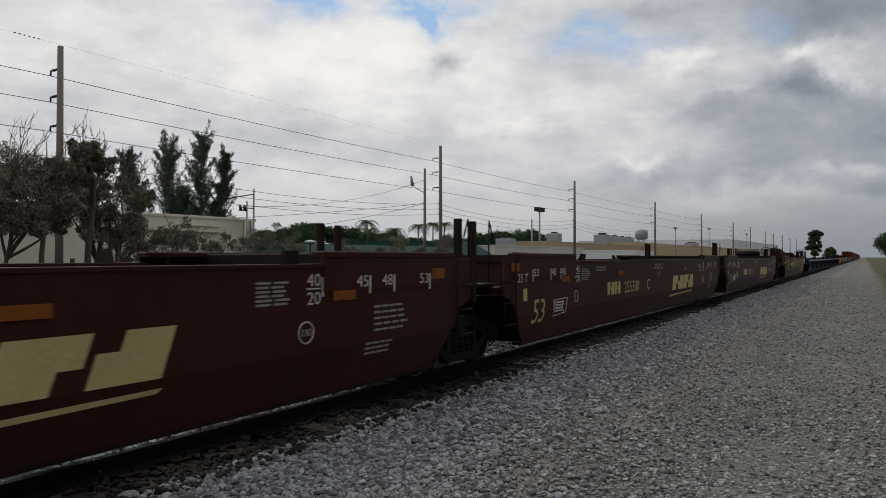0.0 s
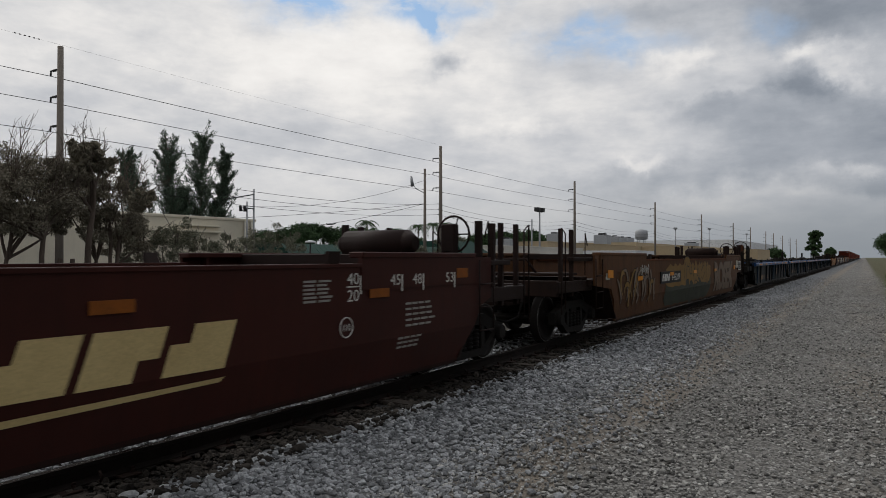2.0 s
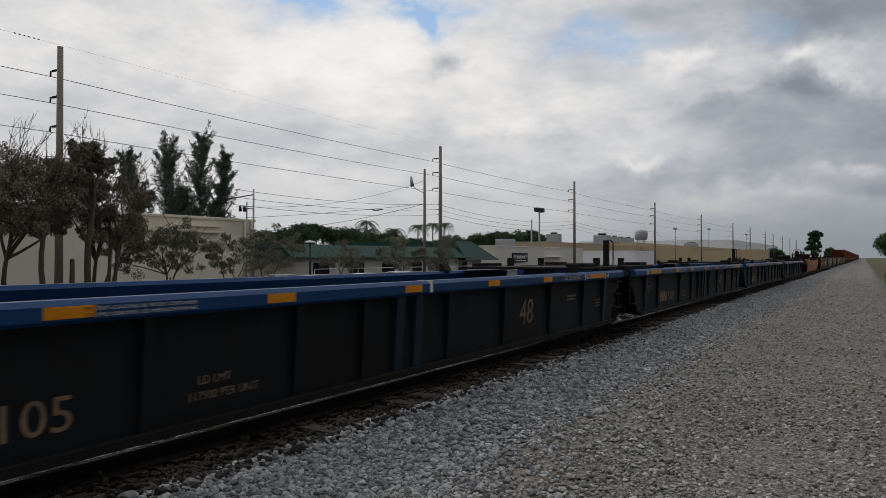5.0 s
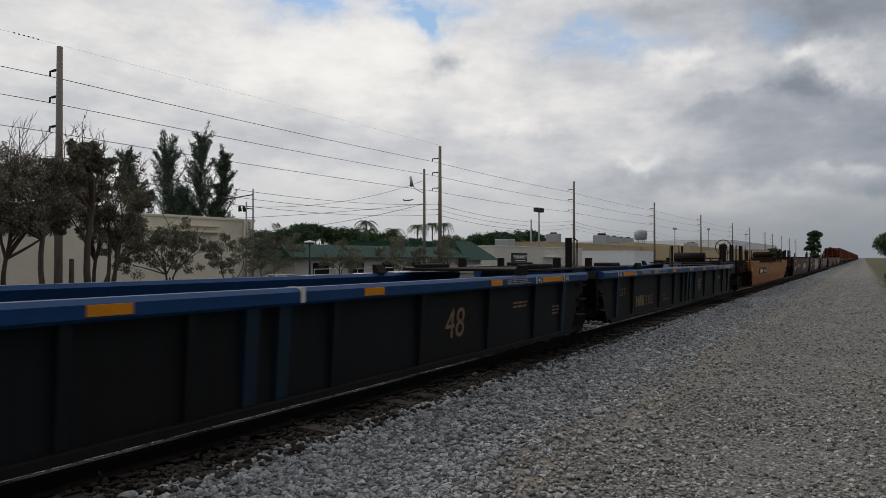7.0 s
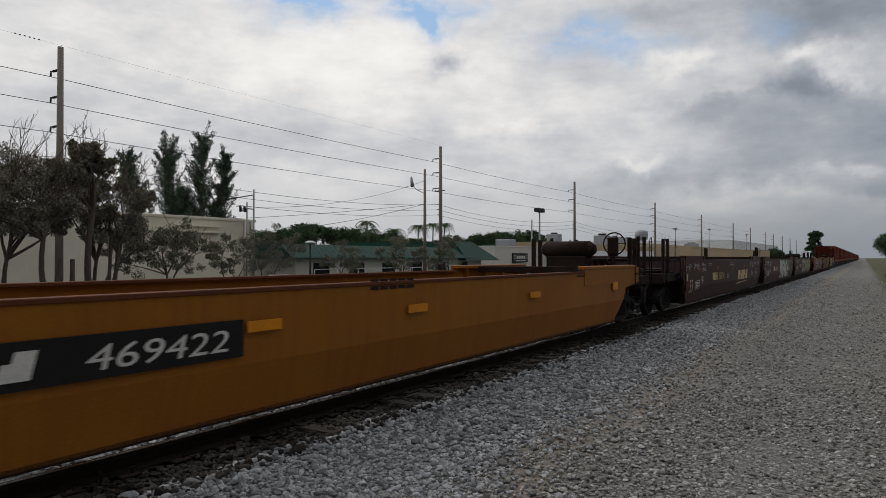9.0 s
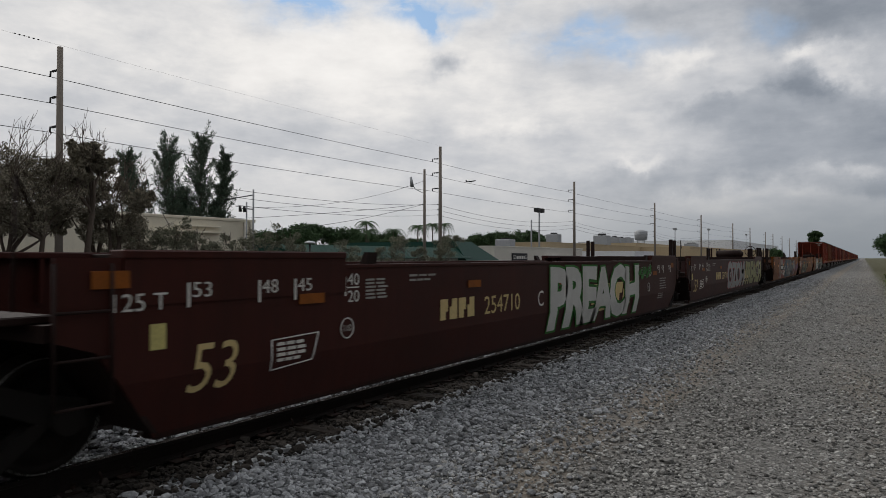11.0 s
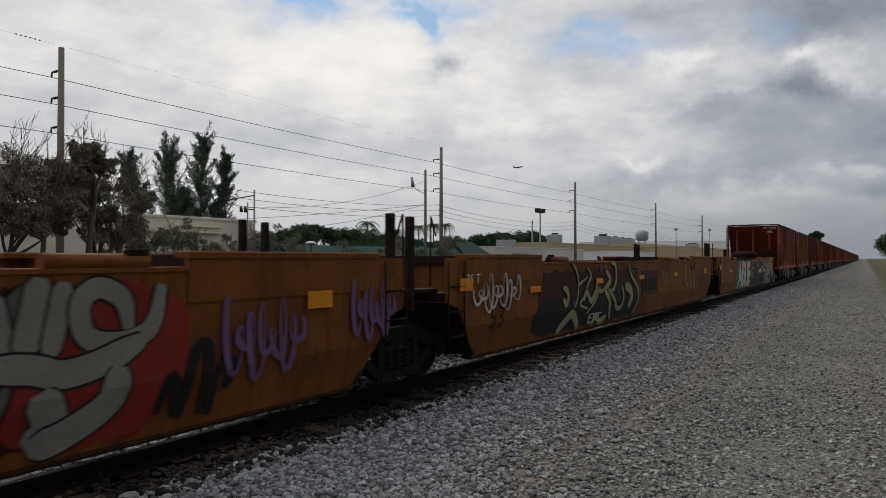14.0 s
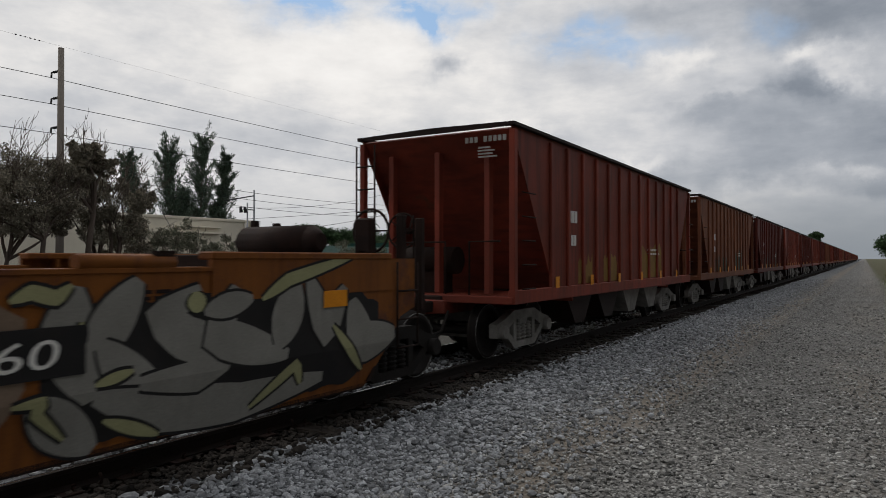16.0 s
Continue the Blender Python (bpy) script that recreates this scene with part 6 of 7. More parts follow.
    for k in range(7):
        window_in(w1, -80.0, 196 + k * 14, 199 + k * 14, 2.0, 4.0)
    wh = block("white_warehouse", "large white metal-clad warehouse in the distance", -150, -62, 405, 640, 11.4, M["white_metal"])
    bm = bmesh.new()
    for k in range(58):
        yy = 407 + 4 * k
        box(bm, -62.0, -61.9, yy, yy + 0.2, LOT, 11.0)
    part("cladding_ribs", bm, M["white_metal"], wh)
    block("tan_shop", "small tan flat-roofed building by the line", -62, -40, 262, 282, 4.8, M["tan_stucco"])
    block("tan_shop", "small tan flat-roofed building by the line", -56, -40, 330, 375, 5.2, M["tan_stucco"])
    block("white_shed", "white shed with a low roof", -66, -50, 176, 196, 3.4, M["white_metal"])
    # roof units and a tank
    for x, y, z, sx, sy, sz in ((-95, 285, 6.4, 3, 5, 5.5), (-95, 302, 8.2, 2.5, 3, 3.2), (-95, 312, 8.2, 2.5, 3, 3.0), (-95, 322, 8.2, 2.5, 4, 3.0), (-74, 150, 3.95, 2, 3, 2.5), (-84, 205, 6.4, 2, 3, 3.2), (-75, 365, 6.3, 3, 6, 3.0)):
        u = empty("roof_unit", "grey rooftop air conditioning unit", "air conditioner", "rooftop units", at=pose(x, y, z))
        bm = bmesh.new()
        box(bm, -sx, sx, -sy / 2, sy / 2, 0, sz * 0.85, 0.1)
        part("casing", bm, M["grey_metal"], u)
        bm = bmesh.new()
        rod(bm, (0, 0, sz * 0.85), (0, 0, sz), sy * 0.35, seg=14)
        part("fan_cowl", bm, M["dark_metal"], u)
    tank = empty("roof_tank", "round grey rooftop tank on a stand", "tank", at=pose(-95, 345, 8.2))
    bm = bmesh.new()
    lathe(bm, [(2.0, 1.2), (2.4, 3.0), (5.0, 3.2), (6.6, 3.1), (7.2, 1.4), (7.4, 0.4)], 18, "Z")
    part("vessel", bm, M["grey_metal"], tank)
    for a in range(4):
        t = math.pi / 4 + a * math.pi / 2
        bm = bmesh.new()
        rod(bm, (2 * math.cos(t), 2 * math.sin(t), 0), (2 * math.cos(t), 2 * math.sin(t), 2.4), 0.2, seg=6)
        part("leg", bm, M["grey_metal"], tank)


def lamp_posts():
    # wooden service pole with a street lamp
    p = empty("service_pole", "grey wooden service pole with a small street lamp", "utility pole", at=pose(-41.5, 64.0, LOT, 0, 0, 0))
    bm = bmesh.new()
    rod(bm, (0, 0, 0), (0, 0, 12.4), 0.2, 0.13, seg=10)
    part("shaft", bm, M["wood_pole"], p)
    bm = bmesh.new()
    pipe(bm, [(0, 0, 9.7), (-0.9, -0.4, 10.2), (-1.2, -0.5, 10.6)], 0.04)
    lathe_c = Vector((-1.3, -0.5, 11.0))
    rod(bm, lathe_c - Vector((0, 0, 0.5)), lathe_c + Vector((-0.2, 0, 0.6)), 0.22, 0.12, seg=8)
    part("lamp_head", bm, M["grey_metal"], p, "grey street lamp head")
    for dy in (-30.0, -9.0):
        cable((-41.5, 64.0, 7.6), (-56.0, 64 + dy, 4.6), 0.4, 0.025)
    cable((-41.5, 64.0, 10.2), (-47.5, 42.5, 6.2), 1.0, 0.02)
    # mast with floodlights on the stucco building's corner
    p = empty("corner_mast", "steel mast with lights and transformer by the building corner", "mast", at=pose(-47.2, 44.3, LOT))
    bm = bmesh.new()
    rod(bm, (0, 0, 0), (0, 0, 8.8), 0.1, 0.08, seg=8)
    rod(bm, (-0.0, -0.8, 0), (0, -0.8, 7.6), 0.07, seg=8)
    part("shaft", bm, M["grey_metal"], p)
    bm = bmesh.new()
    for a in (-1.5, -1.0):
        b2 = bmesh.new()
        rod(b2, (0, a, 6.7), (0, a - 0.1, 7.2), 0.17, 0.1, seg=10)
        part("flood_lamp", b2, M["dark_metal"], p, "dark flood lamp")
    rod(bm, (0, 0, 8.3), (0, -3.4, 7.6), 0.05, seg=6)
    rod(bm, (0, -1.3, 7.0), (0, 0, 7.0), 0.05, seg=6)
    part("cross_arm", bm, M["dark_metal"], p)
    # parking lot lamp
    p = empty("parking_lamp", "dark parking lot lamp with a flat pale head", "lamp post", at=pose(-36.0, 39.5, LOT))
    bm = bmesh.new()
    rod(bm, (0, 0, 0), (0, 0, 3.7), 0.09, 0.06, seg=8)
    part("post", bm, M["dark_metal"], p)
    bm = bmesh.new()
    lathe(bm, [(3.7, 0.1), (3.72, 0.42), (3.82, 0.4), (3.9, 0.1)], 14, "Z")
    part("lamp_head", bm, M["white_metal"], p, "flat pale lamp head")
    # floodlight tower by the warehouses
    p = empty("floodlight_tower", "grey steel floodlight tower with two lamp clusters", "lamp post", at=pose(-66, 152.0, LOT))
    bm = bmesh.new()
    rod(bm, (0, 0, 0), (0, 0, 13.7), 0.28, 0.2, seg=8)
    rod(bm, (-1.5, -1.2, 0), (-1.5, -1.2, 11.6), 0.2, seg=8)
    part("mast", bm, M["grey_metal"], p)
    bm = bmesh.new()
    for a in (-1.2, 1.2):
        box(bm, -0.6, 0.6, a - 0.7, a + 0.7, 13.4, 14.4, 0.1)
    rod(bm, (0, -1.4, 13.4), (0, 1.4, 13.4), 0.1, seg=6)
    part("lamp_cluster", bm, M["dark_metal"], p, "dark flood lamp heads")
    for y, h in ((255, 13), (318, 15), (430, 16)):
        p = empty("distant_mast", "thin grey mast among the warehouses", "mast", "far masts", at=pose(-58, y, LOT))
        bm = bmesh.new()
        rod(bm, (0, 0, 0), (0, 0, h), 0.22, 0.15, seg=6)
        box(bm, -0.5, 0.5, -0.9, 0.9, h - 0.4, h + 0.3, 0.05)
        part("shaft", bm, M["grey_metal"], p)


# ---- parked cars ----


def parked_car(x, y, turn, paint, label):
    c = empty("parked_car", label, "car", "parked cars", at=pose(x, y, LOT + 0.012, 0, 0, turn))
    bm = bmesh.new()
    prism(bm, [(-2.2, 0.3), (2.2, 0.3), (2.25, 0.6), (2.1, 0.78), (1.15, 0.9), (-1.35, 0.95), (-2.15, 0.9), (-2.27, 0.6)], -0.86, 0.86)
    bmesh.ops.recalc_face_normals(bm, faces=bm.faces)
    bmesh.ops.bevel(bm, geom=[e for e in bm.edges if abs(e.verts[0].co.x) == abs(e.verts[1].co.x)], offset=0.06, segments=2, affect="EDGES")
    body = part("body", bm, paint, c)
    bm = bmesh.new()
    lo = [(-1.55, 0.93), (1.2, 0.9)]
    v = [bm.verts.new(q) for q in ((-0.78, -1.6, 0.92), (0.78, -1.6, 0.92), (0.78, 1.2, 0.9), (-0.78, 1.2, 0.9), (-0.58, -0.95, 1.4), (0.58, -0.95, 1.4), (0.58, 0.35, 1.42), (-0.58, 0.35, 1.42))]
    for f in ((0, 1, 5, 4), (1, 2, 6, 5), (2, 3, 7, 6), (3, 0, 4, 7), (4, 5, 6, 7)):
        bm.faces.new([v[i] for i in f])
    bmesh.ops.recalc_face_normals(bm, faces=bm.faces)
    part("glasshouse", bm, M["car_glass"], c, "tinted windows")
    bm = bmesh.new()
    box(bm, -0.6, 0.6, -1.0, 0.4, 1.395, 1.46, 0.03)
    for sx in (-1, 1):
        for (a, b) in (((-1.6, 0.92), (-0.95, 1.42)), ((-0.3, 0.92), (-0.3, 1.43)), ((1.2, 0.9), (0.35, 1.43))):
            rod(bm, (sx * 0.79, *a), (sx * 0.59, *b), 0.04, seg=5)
    part("roof", bm, paint, c)
    for sx in (-1, 1):
        bm = bmesh.new()
        box(bm, *sorted((sx * 0.5, sx * 0.84)), -2.27, -2.12, 0.66, 0.86, 0.02)
        part("tail_lamp", bm, M["tail_red"], c, "red tail lamp")
        for yy in (-1.4, 1.4):
            bm = bmesh.new()
            rod(bm, (sx * 0.68, yy, 0.31), (sx * 0.88, yy, 0.31), 0.31, seg=16)
            w = part("wheel", bm, M["tyre"], c)
            bm = bmesh.new()
            rod(bm, (sx * 0.87, yy, 0.31), (sx * 0.89, yy, 0.31), 0.19, seg=12)
            part("rim", bm, M["car_silver"], w)


def limbed_tree(name, label, x, y, clumps, mat, per_clump, blade, twigs, twig_length, stems, radius):
    """A tree of forked limbs that carry separate leaf clumps (y, z, radius), with bare twigs standing out above."""
    rng = random.Random(int(y * 10))
    t = empty(name, label, "tree", "trees of the parking lot", at=pose(x, y, LOT))
    bm = bmesh.new()

    def limb(p, q, r0, r1, bend):
        p, q = Vector(p), Vector(q)
        side = Vector((rng.uniform(-1, 1), rng.uniform(-1, 1), rng.uniform(0.0, 0.7))) * bend * (q - p).length
        last, n = p, 5
        for i in range(1, n + 1):
            f = i / n
            at = p.lerp(q, f) + side * math.sin(math.pi * f)
            rod(bm, last, at, r0 + (r1 - r0) * (i - 1) / n, r0 + (r1 - r0) * f, seg=6 if r0 > 0.03 else 4, caps=False)
            last = at

    low = min(c[1] for c in clumps) - LOT
    forks = []
    for k in range(stems):
        foot = Vector((rng.uniform(-0.15, 0.15), (k - (stems - 1) / 2) * 0.35, 0))
        fork = foot + Vector((rng.uniform(-0.3, 0.3), rng.uniform(-0.35, 0.35) + 0.25 * (k - (stems - 1) / 2), low * rng.uniform(0.55, 0.85)))
        limb(foot, fork, radius, radius * 0.7, 0.08)
        forks.append(fork)
    crown = []
    for cy, cz, r in clumps:
        c = Vector((rng.uniform(-0.5, 0.5), cy - y, cz - LOT))
        fork = min(forks, key=lambda f: (f - c).length)
        limb(fork, c, radius * 0.6, radius * 0.18, 0.12)
        for k in range(9):
            d = Vector((rng.gauss(0, 1), rng.gauss(0, 1), rng.gauss(0.2, 0.8))).normalized()
            tip = c + d * r * rng.uniform(0.6, 1.05)
            limb(c - Vector((0, 0, r * 0.4)), tip, radius * 0.13, 0.006, 0.15)
            crown.append((tip.x, tip.y, tip.z, r * rng.uniform(0.28, 0.5)))
        crown.append((c.x, c.y, c.z, r * 0.8))
    for k in range(twigs):
        cy, cz, r = rng.choice(clumps)
        p = Vector((rng.uniform(-0.5, 0.5), cy - y, cz - LOT))
        d = Vector((rng.uniform(-0.7, 0.7), rng.uniform(-0.5, 0.8), rng.uniform(0.5, 1.2))).normalized()
        q = p + d * (r + twig_length * rng.uniform(0.15, 0.75))
        limb(p, q, 0.02, 0.006, 0.10)
        for j in range(4):
            s = p.lerp(q, rng.uniform(0.5, 0.95))
            e = s + (d + Vector((rng.uniform(-1, 1), rng.uniform(-1, 1), rng.uniform(-0.3, 0.8))) * 0.8).normalized() * twig_length * rng.uniform(0.12, 0.35)
            limb(s, e, 0.010, 0.004, 0.12)
    part("trunk", bm, M["bark"], t, "grey-brown stems, limbs and bare twigs")
    leaves("crown", crown, blade, per_clump * len(clumps), mat, t, int(y * 10), label="uneven leafy crown with gaps")
    return t


def build_green():
    # dusty trees along the parking lot
    limbed_tree("roadside_tree", "big dusty grey-brown tree with a bare twiggy top beside the lot", -28, 15.9, [(13.9, 5.05, 1.08), (14.7, 4.88, 1.02), (15.5, 4.55, 0.91), (14.1, 4.03, 1.05), (15.0, 3.72, 0.94), (16.0, 5.28, 0.6), (13.6, 3.19, 0.77), (16.1, 3.79, 0.79), (12.4, 4.48, 1.24), (13.0, 3.27, 1.05), (14.5, 3.24, 0.75)], M["leaf_dark"], 2645, 0.05, 46, 1.9, 3, 0.13)
    limbed_tree("tufted_tree", "dark tree with dense spiky leaf tufts on thick limbs", -29, 17.7, [(17.2, 6.17, 0.59), (17.9, 6.1, 0.75), (17.7, 5.54, 0.69), (17.0, 5.02, 0.58), (18.3, 5.8, 0.45)], M["leaf_dark"], 1650, 0.1, 16, 1.6, 1, 0.16)
    limbed_tree("roadside_tree", "leaning dusty tree with drooping brown leaf clumps", -30, 19.3, [(19.3, 4.34, 0.84), (20.5, 4.23, 0.71), (21.0, 4.65, 0.47), (19.1, 3.19, 0.94), (20.1, 3.04, 0.86), (18.7, 4.68, 0.57)], M["leaf_dark"], 2645, 0.055, 26, 2.2, 2, 0.1)
    limbed_tree("roadside_tree", "dusty grey-brown tree with interlaced limbs by the wall", -31, 19.6, [(18.69, 4.6, 0.84), (17.95, 3.69, 0.83), (19.11, 3.75, 0.85), (20.26, 2.44, 0.71), (18.69, 2.83, 0.68), (20.55, 5.16, 0.61), (19.67, 5.4, 0.54), (21.32, 3.39, 0.62), (21.48, 2.13, 0.68)], M["leaf_dark"], 2100, 0.055, 40, 2.4, 3, 0.11)
    limbed_tree("roadside_tree", "bushy dusty tree with low brown foliage by the wall", -30.5, 14.8, [(17.1, 4.82, 0.85), (16.36, 4.51, 0.93), (16.97, 3.77, 0.85), (15.54, 4.88, 0.96), (14.98, 4.28, 0.94), (16.12, 3.16, 0.63), (15.2, 2.95, 0.57), (14.12, 4.1, 0.92), (17.22, 2.95, 0.55)], M["leaf_dark"], 2300, 0.055, 40, 2.2, 3, 0.12)
    limbed_tree("lot_tree", "spreading sparse dark olive tree before the cream wall", -32, 24.2, [(21.9, 2.43, 0.81), (22.9, 2.74, 0.95), (24.4, 3.03, 0.98), (25.7, 2.44, 0.89), (23.7, 1.71, 0.91), (25.1, 1.39, 0.88), (21.6, 1.33, 0.75), (26.7, 2.19, 0.52), (24.0, 2.32, 0.79)], M["leaf_grey"], 1768, 0.057, 12, 0.7, 3, 0.07)
    limbed_tree("lot_tree", "small sparse dusty olive tree in the parking lot", -34, 29.9, [(29.6, 2.38, 0.78), (30.6, 1.82, 0.68), (29.1, 1.54, 0.63), (30.2, 1.18, 0.57)], M["leaf_grey"], 1428, 0.057, 8, 0.6, 2, 0.05)
    limbed_tree("lot_tree", "small round dusty olive tree in the parking lot", -36, 35.4, [(33.9, 2.7, 0.94), (35.8, 2.97, 1.13), (37.3, 2.43, 0.99), (34.4, 1.44, 0.95), (36.6, 1.19, 1.07)], M["leaf_grey"], 1768, 0.062, 8, 0.6, 2, 0.06)
    limbed_tree("lot_tree", "small sparse dusty olive tree in the parking lot", -40, 48.0, [(47.8, 2.19, 1.11), (46.3, 1.29, 0.74), (50.0, 1.48, 0.99), (48.6, 0.97, 0.92)], M["leaf_grey"], 1428, 0.071, 6, 0.6, 2, 0.06)
    limbed_tree("lot_tree", "small round dusty olive tree in the parking lot", -40, 57.6, [(55.5, 1.91, 1.12), (58.3, 2.73, 1.39), (60.6, 1.75, 1.01), (56.9, 0.89, 1.14)], M["leaf_grey"], 1904, 0.076, 6, 0.6, 2, 0.06)
    limbed_tree("lot_tree", "dense small olive tree in the parking lot", -42, 69.9, [(68.2, 2.87, 1.25), (71.5, 3.33, 1.29), (70.0, 1.29, 1.47), (66.9, 0.92, 0.97)], M["leaf_grey"], 2108, 0.081, 6, 0.6, 2, 0.06)
    for x, y, h, s, l in ((-62, 44.2, 12.3, 51, (0, -2.6)), (-62, 47.0, 13.9, 52, (0, -0.7)), (-62, 50.3, 15.2, 53, (0, 0.3)), (-62, 51.8, 13.8, 54, (0, 2.4)), (-63, 49.0, 9.5, 55, (0, 0)), (-63, 52.5, 8.0, 56, (0, 0.6))):
        casuarina(x, y, LOT, h, s, l)
    for x, y, h, s, n in ((-92, 84, 6.6, 73, 7000), (-92, 92, 7.8, 61, 8000), (-92, 98, 8.5, 62, 9000), (-92, 104, 9.0, 63, 9000), (-92, 110, 8.6, 64, 9000), (-92, 117, 7.8, 65, 7000), (-94, 129, 8.2, 66, 6000), (-96, 142, 7.0, 67, 6000), (-90, 152, 7.4, 78, 6000), (-96, 178, 9.4, 68, 6000), (-96, 190, 10.2, 79, 6000), (-97, 200, 10.4, 69, 6000), (-98, 216, 11.4, 70, 6000), (-120, 270, 10.9, 71, 4500), (-120, 284, 10.9, 72, 4500), (-130, 400, 12.5, 74, 4500), (-40, 400, 6.5, 76, 4000), (-42, 420, 6.0, 77, 4000)):
        broad_tree("distant_tree", "dark green broadleaf tree beyond the buildings", x, y, LOT, h, s, M["leaf_green"], int(n * 1.8), 0.11 + 0.0010 * y, 0.75 + 0.003 * y, 5, 2, trunk_r=0.16, spread=0.9, group="far trees")
    palm(-80, 103.0, LOT, 9.2, 81)
    palm(-78, 101.0, LOT, 7.6, 85)
    palm(-75, 104.6, LOT, 7.6, 82)
    palm(-80, 126.3, LOT, 9.8, 83)
    palm(-80, 131.0, LOT, 10.0, 84)
    palm(-80, 120.5, LOT, 9.2, 86)
    broad_tree("trackside_tree", "dense upright green tree near the line", -15, 272, LOT, 11.4, 91, M["leaf_green"], 12000, 0.3, 1.0, 3, 1, spread=0.3, fill=2.6, group="far trees")
    broad_tree("trackside_tree", "dense upright green tree near the line", -15, 400, LOT, 7.0, 92, M["leaf_green"], 6000, 0.35, 1.2, 3, 1, fill=2.6, group="far trees")
    # bushes and trees along the service road ahead
    for x, y, h, s, n in ((1.7, 44, 0.9, 101, 3500), (1.9, 49, 1.1, 102, 3500), (2.1, 55, 1.3, 103, 3500), (2.4, 63, 1.5, 104, 3500), (2.8, 74, 1.7, 105, 3000), (3.2, 88, 2.0, 110, 3000), (4.2, 118, 5.6, 106, 7000), (4.6, 130, 5.8, 107, 7000), (5.0, 145, 6.2, 108, 7000), (5.6, 165, 6.4, 109, 6000)):
        broad_tree("roadside_bush", "unkempt green bush at the service road's edge", x, y, GROUND, h, s, M["leaf_bright"] if h < 3 else M["leaf_green"], n, 0.05 + 0.001 * y, 0.30 + 0.004 * y, 3, 3, trunk_r=0.03 if h < 3 else 0.1, spread=0.8, fill=0.0 if h < 3 else 2.2, group="roadside bushes")
    # row added out of view at the road's edge; it dims the train's side
    for k in range(13):
        broad_tree("verge_tree", "leafy green tree on the verge behind the service road", 6.0 + 0.6 * (k % 3), -34 + 6.5 * k, GROUND, 6.2 + 0.5 * (k % 4), 120 + k, M["leaf_green"], 2600, 0.26, 1.4, 3, 2, trunk_r=0.12, spread=0.8, group="verge trees")


def airliner():
    a = empty("airliner", "distant grey passenger jet climbing over the houses", "aeroplane")
    bm = bmesh.new()
    lathe(bm, [(-14, 0.2), (-12.5, 1.1), (-10, 1.6), (8, 1.6), (12, 0.9), (15, 0.3)], 12)
    part("fuselage", bm, M["dark_metal"], a)
    for s in (-1, 1):
        bm = bmesh.new()
        v = [(-3, 0, -0.6), (3.5, 0, -0.6), (7.2, s * 13, 0.8), (5.6, s * 13, 0.8)]
        vs = [bm.verts.new(q) for q in v] + [bm.verts.new((q[0], q[1], q[2] + 0.4)) for q in v]
        for f in ((0, 1, 2, 3), (7, 6, 5, 4), (0, 4, 5, 1), (1, 5, 6, 2), (2, 6, 7, 3), (3, 7, 4, 0)):
            bm.faces.new([vs[i] for i in f])
        bmesh.ops.recalc_face_normals(bm, faces=bm.faces)
        part("wing", bm, M["dark_metal"], a)
        bm = bmesh.new()
        rod(bm, (-1.5, s * 4.8, -1.5), (2.2, s * 4.8, -1.4), 0.95, 0.7, seg=10)
        part("engine", bm, M["dark_metal"], a)
        bm = bmesh.new()
        prism_y(bm, [(11, 0.5), (14, 0.6), (15, 0.8), (14, 0.8)], *sorted((0, s * 5)))
        bmesh.ops.recalc_face_normals(bm, faces=bm.faces)
        part("tailplane", bm, M["dark_metal"], a)
    bm = bmesh.new()
    prism_y(bm, [(10, 1.0), (14.5, 1.0), (16.2, 6.0), (14.2, 6.0)], -0.15, 0.15)
    bmesh.ops.recalc_face_normals(bm, faces=bm.faces)
    part("fin", bm, M["dark_metal"], a)
    return a

# ---- build ----
build_ground()
build_track()
scatter("ballast_stones", "loose grey crushed granite ballast", M["ballast"], 46000, (-4.86, -2.6, 2.5, 75), 0.040, 1, GROUND + 0.008, bare=(-2.5, 0.4, 0.5))
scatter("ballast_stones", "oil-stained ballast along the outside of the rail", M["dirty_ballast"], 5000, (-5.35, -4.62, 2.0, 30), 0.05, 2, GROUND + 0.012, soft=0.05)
scatter("ballast_stones", "pale dusty ballast between the rails", M["ballast"], 7000, (-7.0, -5.5, 2.0, 26), 0.05, 5, GROUND + 0.05, soft=0.02)
scatter("gravel_stones", "fine crushed limestone gravel of the service road", M["gravel"], 64000, (-3.3, 1.3, 3.8, 80), 0.029, 3, GROUND + 0.005, 0.65, bare=(-2.5, 0.4, 0.4))
build_buildings()
build_lines()
wire_markers()
lamp_posts()
parked_car(-30.5, 28.6, -20, M["car_dark"], "dark parked sedan in the lot")
parked_car(-30.0, 26.0, -15, M["car_silver"], "silver parked sedan in the lot")
parked_car(-33.0, 33.8, -15, M["car_silver"], "silver parked sedan in the lot")
parked_car(-30.3, 34.3, -12, M["car_white"], "white parked sedan with red tail lamps")
parked_car(-31.0, 40.3, -15, M["car_silver"], "silver parked sedan in the lot")
parked_car(-32.0, 46.0, -15, M["car_white"], "white parked sedan in the lot")
build_green()

JET = airliner()

TRAIN = []


def place(car, u):
    car.matrix_basis = pose(TRACK, u, 0)
    TRAIN.append((car, u))
    return car


